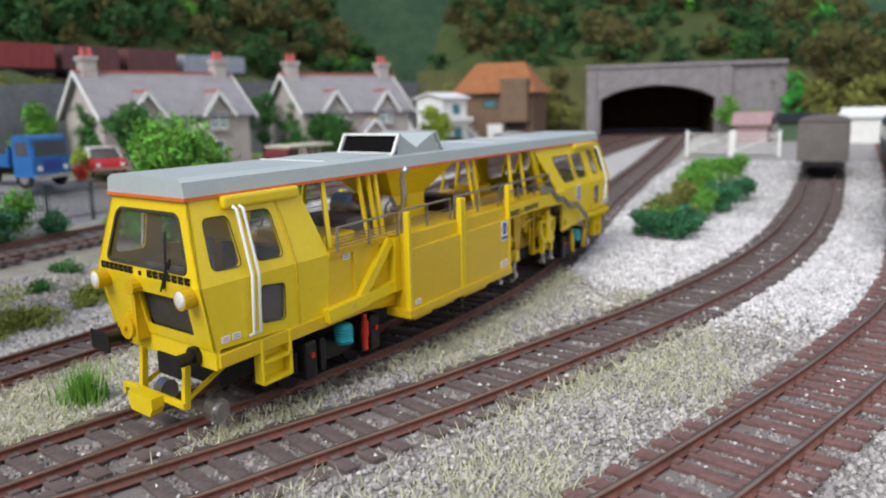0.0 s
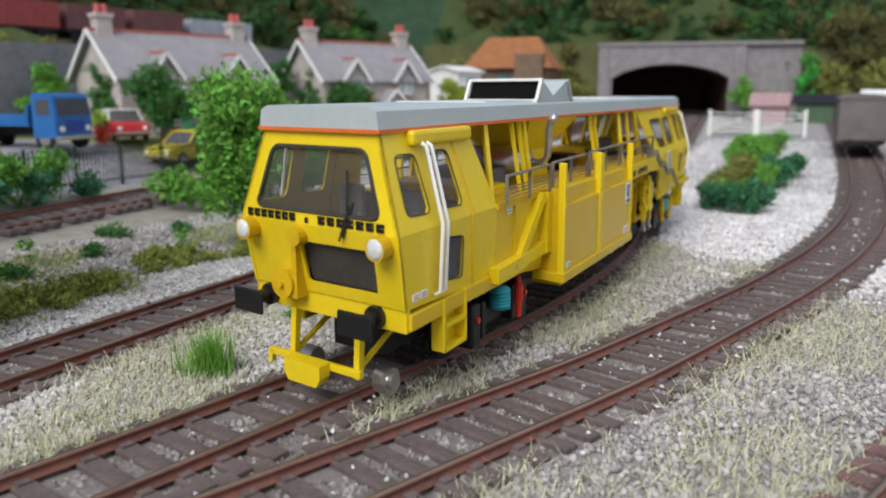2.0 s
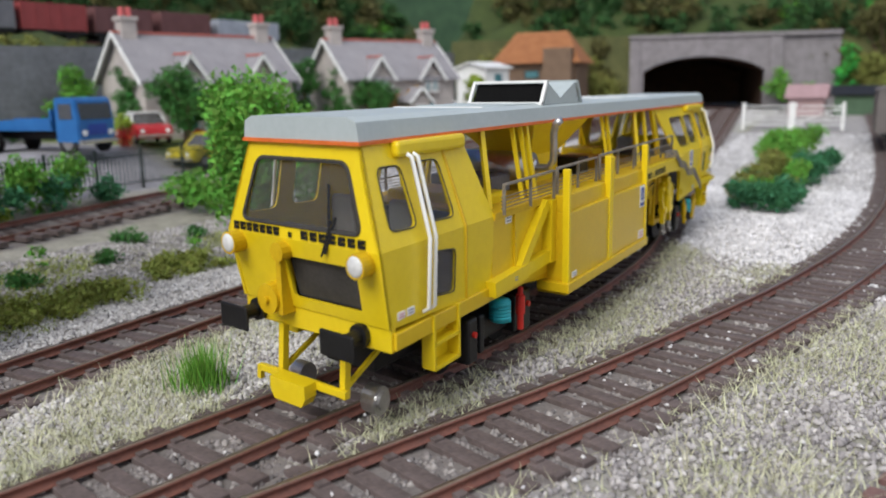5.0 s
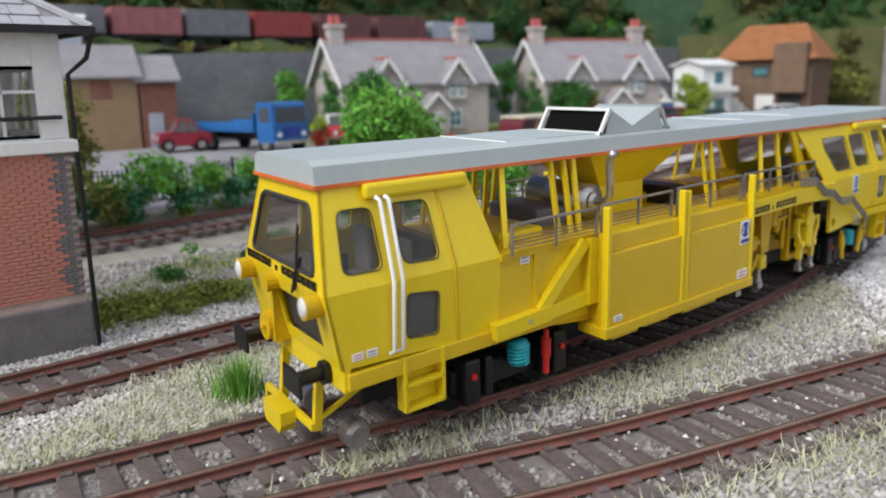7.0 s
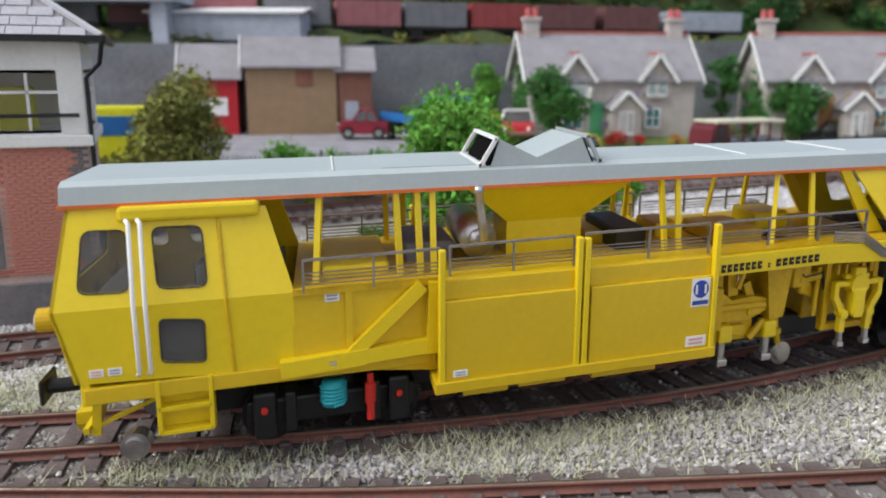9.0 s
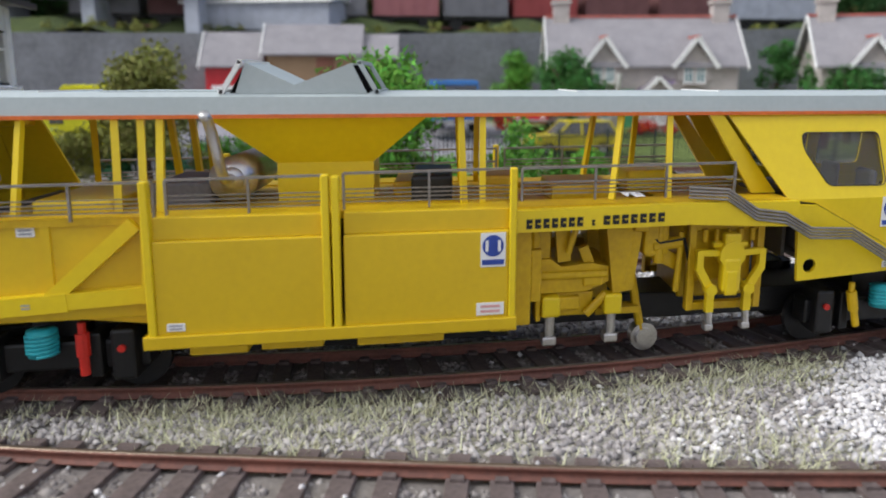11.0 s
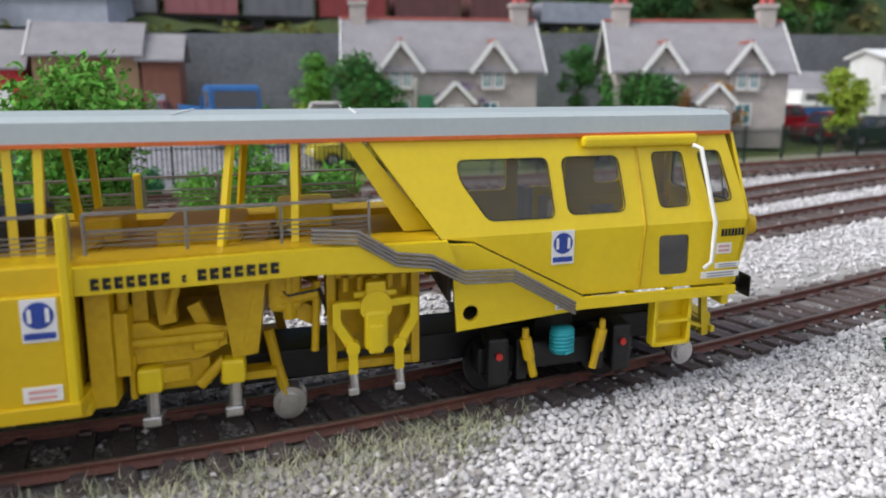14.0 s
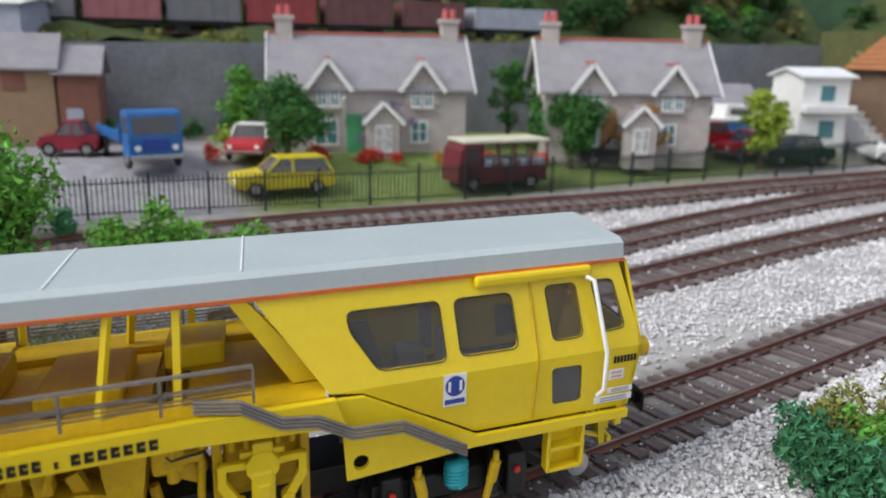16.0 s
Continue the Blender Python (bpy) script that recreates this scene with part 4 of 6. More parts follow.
    vp("tow_bar", bm)
    bm = B()
    bar(bm, (XC + 0.55, y_ - 0.02 * d_, 2.56), (XC + 0.72, y_ + 0.03 * d_, 3.02), 0.03, 0.03)
    bar(bm, (XC + 0.62, y_ - 0.0 * d_, 2.9), (XC + 0.60, y_ + 0.06 * d_, 3.42), 0.035, 0.02)
    bar(bm, (XC + 0.5, y_ - 0.04 * d_, 2.52), (XC + 0.66, y_ + 0.01 * d_, 2.98), 0.025, 0.025)
    vp("wiper", bm, BLACK)

# cab floors, desks and seats
for y0, y1 in ((8.9, 11.4), (22.9, 27.1)):
    bm = B()
    box(bm, XC - 1.35, XC + 1.35, y0, y1, 1.70, 1.78)
    box(bm, XC - 1.0, XC + 1.0, y0 + 0.05, y0 + 0.5, 1.78, 2.7, 0.05)
    vp("cab_floor", bm, INSIDE)
    for s in (-1, 1):
        bm = B()
        box(bm, XC + s * 0.6 - 0.25, XC + s * 0.6 + 0.25, y0 + 0.9, y0 + 1.4, 1.78, 2.3, 0.06)
        box(bm, XC + s * 0.6 - 0.25, XC + s * 0.6 + 0.25, y0 + 1.35, y0 + 1.5, 2.3, 3.0, 0.06)
        vp("seat", bm, mat("seat_grey", (0.4, 0.38, 0.36), rough=0.8) if "seat_grey" not in bpy.data.materials else bpy.data.materials["seat_grey"], None, "grey driver's seat")
for x_, y0, y1, z1 in ((1.3, 11.3, 11.38, 2.7), (1.0, 22.72, 22.78, 2.6)):
    bm = B()
    box(bm, XC - x_, XC + x_, y0, y1, 1.7, z1)
    vp("bulkhead", bm, INSIDE)
for y0, y1 in ((8.95, 11.0), (22.2, 26.9)):
    bm = B()
    box(bm, XC - 0.98, XC + 0.98, y0, y1, 3.86, 3.90)
    vp("cab_ceiling", bm, INSIDE)
# dark underframe between the wheels
bm = B()
box(bm, XC - 0.5, XC + 0.5, 9.6, 26.6, 0.66, 1.08, 0.03)
box(bm, XC - 0.3, XC + 0.3, 13.6, 18.4, 0.45, 0.7)
vp("underframe", bm, BLACK, None, "black underframe")
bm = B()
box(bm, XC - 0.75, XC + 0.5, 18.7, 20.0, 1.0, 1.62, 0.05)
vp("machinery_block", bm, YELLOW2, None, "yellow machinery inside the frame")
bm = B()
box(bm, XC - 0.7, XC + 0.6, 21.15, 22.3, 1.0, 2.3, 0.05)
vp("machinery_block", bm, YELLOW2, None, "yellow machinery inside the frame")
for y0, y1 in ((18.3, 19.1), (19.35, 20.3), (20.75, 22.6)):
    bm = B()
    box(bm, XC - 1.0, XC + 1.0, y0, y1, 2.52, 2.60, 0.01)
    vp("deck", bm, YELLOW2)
# roof
bm = B()
prism(bm, [(XC - 1.10, 3.93), (XC + 1.10, 3.93), (XC + 1.06, 4.16), (XC + 0.92, 4.22), (XC - 0.92, 4.22), (XC - 1.06, 4.16)], "y", 8.72, 27.16)
roof = vp("roof", bm, ROOFGREY, None, "long flat grey roof")
bm = B()
prism(bm, [(XC - 1.115, 3.885), (XC + 1.115, 3.885), (XC + 1.115, 3.935), (XC - 1.115, 3.935)], "y", 8.70, 27.18)
vp("roof_line", bm, ORANGE, None, "thin orange line under the roof edge")
for y in (12.2, 19.3, 21.5):
    bm = B()
    bar(bm, (XC - 0.93, y, 4.222), (XC + 0.93, y, 4.222), 0.02, 0.03)
    vp("roof_joint", bm, WHITE, roof)
# air scoop: a mouth at either end, its inner shade a black sheet, and a saddle-backed hood between
SX0, SX1 = XC - 0.62, XC + 0.98
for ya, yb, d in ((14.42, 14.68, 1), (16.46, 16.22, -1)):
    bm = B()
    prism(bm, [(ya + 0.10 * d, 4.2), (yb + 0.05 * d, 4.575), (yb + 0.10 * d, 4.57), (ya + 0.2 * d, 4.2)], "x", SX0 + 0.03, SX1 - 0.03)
    vp("scoop_mouth_shade", bm, MATT, roof, "matt black sheet for the shade in the scoop mouth")
    for x in (SX0, SX1):
        bm = B()
        bar(bm, (x, ya, 4.2), (x, yb, 4.61), 0.06, 0.06)
        vp("scoop_rim", bm, WHITE if d > 0 else ROOFGREY, roof)
    for y, z in ((yb, 4.61), (ya, 4.225)):
        bm = B()
        bar(bm, (SX0 - 0.03, y, z), (SX1 + 0.03, y, z), 0.06, 0.05)
        vp("scoop_rim", bm, WHITE if d > 0 else ROOFGREY, roof)
bm = B()
prism(bm, [(14.60, 4.2), (14.74, 4.6), (15.36, 4.31), (16.12, 4.6), (16.32, 4.2)], "x", SX0, SX1)
vp("scoop_hood", bm, ROOFGREY, roof, "grey saddle-shaped hood")
for y0, y1 in ((12.9, 14.35), (14.36, 14.44)):
    bm = B()
    box(bm, XC - 0.9, XC + 0.9, y0, y1, 4.215, 4.232)
    vp("roof_panel", bm, ROOFGREY, roof)
# hopper, silencer and exhaust
bm = B()
h0 = [(XC - 0.95, 14.2), (XC + 0.95, 14.2), (XC + 0.95, 17.15), (XC - 0.95, 17.15)]
h1 = [(XC - 0.5, 15.0), (XC + 0.5, 15.0), (XC + 0.5, 16.35), (XC - 0.5, 16.35)]
top = [bm.verts.new((x, y, 3.9)) for x, y in h0]
mid = [bm.verts.new((x, y, 3.24)) for x, y in h1]
bot = [bm.verts.new((x, y, 2.6)) for x, y in h1]
for a, b in ((top, mid), (mid, bot)):
    for i in range(4):
        bm.faces.new((a[i], a[(i + 1) % 4], b[(i + 1) % 4], b[i]))
bm.faces.new(top)
bm.faces.new(bot)
vp("hopper", bm, YELLOW, None, "yellow tapered cooler duct under the roof")
bm = B()
cyl(bm, (XC - 0.75, 14.45, 3.06), (XC + 0.8, 14.45, 3.06), 0.3, 24)
cyl(bm, (XC + 0.8, 14.45, 3.06), (XC + 0.88, 14.45, 3.06), 0.17, 16)
vp("silencer", bm, SILVER, None, "large silver exhaust silencer", True)
bm = B()
tube(bm, [(XC + 0.88, 14.45, 3.08), (XC + 1.14, 14.45, 3.1), (XC + 1.24, 14.44, 3.22), (XC + 1.27, 14.40, 3.5), (XC + 1.28, 14.36, 3.72), (XC + 1.34, 14.33, 3.88), (XC + 1.44, 14.32, 3.95)], 0.07, 12)
vp("exhaust_pipe", bm, SILVER, None, "bent silver exhaust pipe", True)
# deck and machinery
for x0, x1, y0, y1 in ((-1.5, 1.5, 11.6, 18.29), (-1.59, -1.0, 18.3, 22.5), (1.0, 1.59, 18.3, 22.5)):
    bm = B()
    box(bm, XC + x0, XC + x1, y0, y1, 2.60, 2.70)
    vp("deck", bm, YELLOW2)
for x0, x1, y0, y1, z1, m in ((-1.0, 1.0, 12.0, 13.0, 2.86, YELLOW), (-0.9, 0.5, 13.3, 14.1, 3.0, GREYPAINT), (-0.8, 0.8, 16.9, 17.5, 3.05, BLACK), (-1.2, 0.2, 16.6, 17.0, 2.9, YELLOW2), (-0.8, 0.1, 18.0, 18.5, 2.95, YELLOW2), (-0.7, 0.7, 19.0, 20.0, 2.85, YELLOW2), (-1.1, -0.2, 20.4, 21.2, 2.95, YELLOW)):
    bm = B()
    box(bm, XC + x0, XC + x1, y0, y1, 2.6, z1, 0.05)
    vp("engine_cover", bm, m)
bm = B()
box(bm, XC - 0.9, XC + 0.9, 13.9, 18.2, 1.0, 2.5)
vp("engine_block", bm, DARK)
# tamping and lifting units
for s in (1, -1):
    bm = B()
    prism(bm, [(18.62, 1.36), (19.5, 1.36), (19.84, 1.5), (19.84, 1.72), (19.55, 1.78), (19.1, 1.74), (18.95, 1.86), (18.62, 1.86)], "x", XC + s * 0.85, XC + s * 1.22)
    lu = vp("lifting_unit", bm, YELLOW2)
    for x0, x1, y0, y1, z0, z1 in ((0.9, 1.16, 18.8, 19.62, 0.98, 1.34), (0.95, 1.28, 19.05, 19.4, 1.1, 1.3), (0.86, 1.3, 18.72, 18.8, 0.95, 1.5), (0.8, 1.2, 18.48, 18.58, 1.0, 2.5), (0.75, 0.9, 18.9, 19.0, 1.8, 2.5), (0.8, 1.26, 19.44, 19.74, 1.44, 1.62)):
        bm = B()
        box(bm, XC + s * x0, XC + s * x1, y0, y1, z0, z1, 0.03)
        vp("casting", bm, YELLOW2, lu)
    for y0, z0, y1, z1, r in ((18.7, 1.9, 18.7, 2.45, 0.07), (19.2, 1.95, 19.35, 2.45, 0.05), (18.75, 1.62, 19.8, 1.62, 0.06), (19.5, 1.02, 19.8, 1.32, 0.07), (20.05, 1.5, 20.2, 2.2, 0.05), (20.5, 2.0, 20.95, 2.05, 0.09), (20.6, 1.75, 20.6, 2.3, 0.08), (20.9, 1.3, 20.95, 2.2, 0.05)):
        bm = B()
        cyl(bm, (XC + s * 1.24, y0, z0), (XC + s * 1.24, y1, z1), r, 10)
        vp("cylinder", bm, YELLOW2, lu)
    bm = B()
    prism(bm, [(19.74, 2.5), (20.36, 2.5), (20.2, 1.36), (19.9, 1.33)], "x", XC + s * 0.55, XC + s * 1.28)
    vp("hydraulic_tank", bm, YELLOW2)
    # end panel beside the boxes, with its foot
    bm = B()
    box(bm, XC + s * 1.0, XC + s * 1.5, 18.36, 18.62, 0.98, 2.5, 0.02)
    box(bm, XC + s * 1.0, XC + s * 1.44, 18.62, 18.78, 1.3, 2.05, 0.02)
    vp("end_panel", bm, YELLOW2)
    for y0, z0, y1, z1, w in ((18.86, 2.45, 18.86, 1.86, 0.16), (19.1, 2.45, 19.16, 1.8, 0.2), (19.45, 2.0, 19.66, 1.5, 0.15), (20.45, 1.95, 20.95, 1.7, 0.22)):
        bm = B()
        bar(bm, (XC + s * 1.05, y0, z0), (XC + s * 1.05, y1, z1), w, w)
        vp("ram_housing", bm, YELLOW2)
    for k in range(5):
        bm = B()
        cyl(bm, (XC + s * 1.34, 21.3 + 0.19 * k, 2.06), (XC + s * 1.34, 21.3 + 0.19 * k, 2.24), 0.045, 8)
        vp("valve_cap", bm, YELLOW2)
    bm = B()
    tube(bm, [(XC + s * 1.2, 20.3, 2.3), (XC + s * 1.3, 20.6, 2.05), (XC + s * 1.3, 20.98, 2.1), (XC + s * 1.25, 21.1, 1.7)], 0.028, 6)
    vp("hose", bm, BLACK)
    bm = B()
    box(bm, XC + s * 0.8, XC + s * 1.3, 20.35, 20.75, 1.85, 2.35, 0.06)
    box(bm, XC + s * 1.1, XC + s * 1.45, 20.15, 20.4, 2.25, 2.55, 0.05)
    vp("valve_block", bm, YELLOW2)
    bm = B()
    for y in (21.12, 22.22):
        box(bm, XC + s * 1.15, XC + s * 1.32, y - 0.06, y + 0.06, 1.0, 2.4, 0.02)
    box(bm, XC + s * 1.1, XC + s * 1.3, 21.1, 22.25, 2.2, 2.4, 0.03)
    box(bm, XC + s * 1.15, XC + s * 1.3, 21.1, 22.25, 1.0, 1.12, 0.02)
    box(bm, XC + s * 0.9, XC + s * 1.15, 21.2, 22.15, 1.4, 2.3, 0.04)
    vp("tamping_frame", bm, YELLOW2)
    bm = B()
    x = XC + s * 1.46
    cyl(bm, (x - 0.16, 21.68, 1.88), (x + 0.1, 21.68, 1.88), 0.21, 10)
    box(bm, x - 0.12, x + 0.12, 21.53, 21.83, 1.32, 1.84, 0.05)
    box(bm, x - 0.08, x + 0.14, 21.58, 21.78, 1.28, 1.66, 0.03)
    box(bm, x - 0.1, x + 0.08, 21.55, 21.81, 2.02, 2.2, 0.03)
    box(bm, x - 0.14, x + 0.0, 21.40, 21.96, 1.98, 2.06, 0.02)
    tu = vp("tamping_unit", bm, YELLOW, None, "yellow tamping unit with two arms")
    for k in (-1, 1):
        bm = B()
        bar(bm, (x, 21.68 + 0.1 * k, 1.90), (x, 21.68 + 0.52 * k, 1.92), 0.09, 0.09)
        bar(bm, (x, 21.68 + 0.50 * k, 1.95), (x, 21.68 + 0.50 * k, 1.66), 0.12, 0.1)
        bar(bm, (x, 21.68 + 0.51 * k, 1.70), (x, 21.68 + 0.29 * k, 1.34), 0.11, 0.12)
        bar(bm, (x, 21.68 + 0.3 * k, 1.40), (x, 21.68 + 0.3 * k, 1.02), 0.12, 0.12)
        cyl(bm, (x - 0.1, 21.68 + 0.3 * k, 1.36), (x + 0.1, 21.68 + 0.3 * k, 1.36), 0.09, 10)
        vp("squeeze_arm", bm, YELLOW, tu)
    for y in (21.38, 21.98):
        bm = B()
        cyl(bm, (x, y, 1.05), (x, y + 0.02, 0.82), 0.06, 8)
        box(bm, x - 0.08, x + 0.08, y - 0.07, y + 0.07, 0.74, 0.84, 0.02)
        vp("tine", bm, SILVER, None, "silver tamping tine")
    bm = B()
    cyl(bm, (XC + s * 0.62, 20.55, 0.48), (XC + s * 0.86, 20.55, 0.48), 0.22, 22)
    cyl(bm, (XC + s * 0.86, 20.55, 0.48), (XC + s * 0.93, 20.55, 0.48), 0.14, 18)
    vp("guide_roller", bm, SILVER, None, "small silver guide roller")
    bm = B()
    tube(bm, [(XC + s * 0.8, 20.5, 0.6), (XC + s * 0.8, 20.4, 1.0), (XC + s * 0.8, 20.3, 1.5)], 0.07, 8)
    box(bm, XC + s * 0.7, XC + s * 1.0, 19.7, 20.4, 0.92, 1.02)
    vp("roller_arm", bm, YELLOW2)
    for y in (18.95, 19.9):
        bm = B()
        box(bm, XC + s * 1.08, XC + s * 1.36, y - 0.14, y + 0.14, 1.02, 1.33, 0.04)
        vp("clamp", bm, YELLOW)
        bm = B()
        cyl(bm, (XC + s * 1.2, y, 1.1), (XC + s * 1.2, y, 0.7), 0.08, 10)
        box(bm, XC + s * 1.05, XC + s * 1.32, y - 0.12, y + 0.1, 0.58, 0.72, 0.03)
        vp("clamp_hook", bm, SILVER, None, "silver rail clamp")
# bogies
for y, dampers in ((12.12, ((12.66, RED),)), (24.40, ((23.86, YELLOW2), (24.93, YELLOW2)))):
    bm = B()
    for s in (-1, 1):
        box(bm, XC + s * 0.72, XC + s * 1.15, y - 1.25, y + 1.25, 0.62, 1.02, 0.05)
        for k in (-1, 1):
            box(bm, XC + s * 0.8, XC + s * 1.34, y + k * 0.98 - 0.16, y + k * 0.98 + 0.16, 0.5, 1.2, 0.05)
            box(bm, XC + s * 0.9, XC + s * 1.3, y + k * 0.62 - 0.08, y + k * 0.62 + 0.08, 0.55, 1.15, 0.03)
    box(bm, XC - 0.9, XC + 0.9, y - 0.3, y + 0.3, 0.6, 1.4)
    vp("bogie_frame", bm, BLACK, None, "black bogie frame")
    for k in (-1, 1):
        bm = B()
        for s in (-1, 1):
            cyl(bm, (XC + s * 0.60, y + k * 0.95, 0.62), (XC + s * 0.72, y + k * 0.95, 0.62), 0.42, 24)
        cyl(bm, (XC - 0.6, y + k * 0.95, 0.62), (XC + 0.6, y + k * 0.95, 0.62), 0.08, 8)
        vp("wheelset", bm, BLACK)
        for s in (-1, 1):
            bm = B()
            cyl(bm, (XC + s * 1.33, y + k * 0.98, 0.95), (XC + s * 1.39, y + k * 0.98, 0.95), 0.05, 10)
            vp("axle_cap", bm, RED, None, "red axle end cap")
    for s in (-1, 1):
        bm = B()
        x = XC + s * 1.3
        cyl(bm, (x, y, 0.90), (x, y, 1.25), 0.17, 18)
        tube(bm, [(x + 0.18 * math.cos(a * 0.785), y + 0.18 * math.sin(a * 0.785), 0.92 + a * 0.0068) for a in range(46)], 0.026, 5)
        vp("spring", bm, CYAN, None, "turquoise coil spring", True)
        for yd, m in dampers:
            bm = B()
            k = 0 if m is RED else (0.07 if yd > y else -0.07)
            cyl(bm, (XC + s * 1.42, yd - k, 0.64), (XC + s * 1.42, yd, 0.95), 0.06, 10)
            cyl(bm, (XC + s * 1.42, yd, 0.9), (XC + s * 1.42, yd + k, 1.2), 0.085, 10)
            cyl(bm, (XC + s * 1.42, yd + k, 1.2), (XC + s * 1.42, yd + k, 1.34), 0.05, 8)
            vp("damper", bm, m, None, "red damper" if m is RED else "yellow damper")


# small plates on the side facing the yard tracks
def plate(y0, y1, z0, z1, x, m, nm="label_plate", label=""):
    bm = B()
    box(bm, x, x + 0.012, y0, y1, z0, z1)
    return vp(nm, bm, m, None, label)


def print_bars(y0, y1, z0, z1, x, m, n, parent):
    for k in range(n):
        bm = B()
        h = (z1 - z0) / (2 * n + 1)
        box(bm, x + 0.012, x + 0.018, y0 + 0.15 * (y1 - y0), y1 - 0.15 * (y1 - y0), z0 + h * (2 * k + 1), z0 + h * (2 * k + 2))
        vp("print_bar", bm, m, parent)


for y0, y1, z0, z1, x, m in ((8.98, 9.15, 1.76, 1.86, side_x(1.8, 1), PINK), (9.2, 9.37, 1.76, 1.86, side_x(1.8, 1), PRINT), (12.03, 12.24, 2.48, 2.60, XC + 1.45, PRINT), (12.05, 12.2, 1.58, 1.68, XC + 1.6, PRINT), (13.86, 14.08, 1.30, 1.40, XC + 1.88, PRINT), (17.82, 18.20, 1.29, 1.46, XC + 1.88, PINK), (26.85, 27.12, 2.16, 2.32, side_x(2.2, 1), PINK), (26.85, 27.3, 1.94, 2.02, side_x(2.0, 1), PRINT), (26.62, 27.3, 1.80, 1.90, side_x(1.9, 1), PRINT), (24.18, 24.38, 1.60, 1.70, XC + 1.56, PRINT)):
    p = plate(y0, y1, z0, z1, x, WHITE, "label_plate", "small white label plate")
    print_bars(y0, y1, z0, z1, x, m, 2, p)
for y, z, x in ((18.04, 2.18, XC + 1.88), (24.30, 2.44, KNEE + XC - 0.0)):
    p = plate(y - 0.17, y + 0.17, z - 0.23, z + 0.23, x, WHITE, "ear_protection_sign", "white sign with a blue ear-protection disc")
    bm = B()
    cyl(bm, (x + 0.012, y, z + 0.055), (x + 0.018, y, z + 0.055), 0.145, 24)
    vp("disc", bm, SIGNBLUE, p)
    for k in (-1, 1):
        bm = B()
        box(bm, x + 0.018, x + 0.023, y + k * 0.085 - 0.02, y + k * 0.085 + 0.02, z - 0.02, z + 0.13, 0.004)
        vp("ear_cup", bm, WHITE, p)
    bm = B()
    box(bm, x + 0.012, x + 0.018, y - 0.15, y + 0.15, z - 0.2, z - 0.13)
    vp("caption_bar", bm, SIGNBLUE, p)


def name_blocks(groups, place, parent):
    """Rows of black blocks, one for each character of a painted name."""
    for a, b, count, hh in groups:
        w = (b - a) / count
        for i in range(count):
            u = a + w * i
            bm = B()
            place(bm, u + w * 0.08, u + w * 0.80, hh)
            vp("name_block", bm, BLACK, parent)


def on_side(bm, u0, u1, h):
    for k in (0, 1):
        z = 2.41 + 0.02 * (u0 - 18.5) + (0.0 if k == 0 else h * 0.58)
        box(bm, XC + 1.72, XC + 1.728, u0, u1, z, z + h * 0.42)
    box(bm, XC + 1.72, XC + 1.727, u0, u0 + (u1 - u0) * 0.45, 2.41 + 0.02 * (u0 - 18.5), 2.41 + 0.02 * (u0 - 18.5) + h)


name_blocks([(18.50, 19.34, 7, 0.13), (19.44, 19.50, 1, 0.08), (19.60, 20.54, 7, 0.13)], on_side, tm)


def on_front(bm, u0, u1, h):
    z = 2.69
    for k in (0, 1):
        zz = z + (0.0 if k == 0 else h * 0.58)
        box(bm, u0, u1, 8.585, 8.60, zz, zz + h * 0.42)
    box(bm, u0, u0 + (u1 - u0) * 0.45, 8.586, 8.60, z, z + h)


name_blocks([(XC - 1.32, XC - 0.32, 7, 0.11), (XC - 0.16, XC - 0.08, 1, 0.07), (XC + 0.08, XC + 1.28, 7, 0.11)], on_front, tm)
for k in range(7):
    bm = B()
    box(bm, side_x(2.45, 1) + 0.0, side_x(2.45, 1) + 0.008, 26.92 + k * 0.06, 26.965 + k * 0.06, 2.42, 2.53)
    vp("number_bar", bm, BLACK)


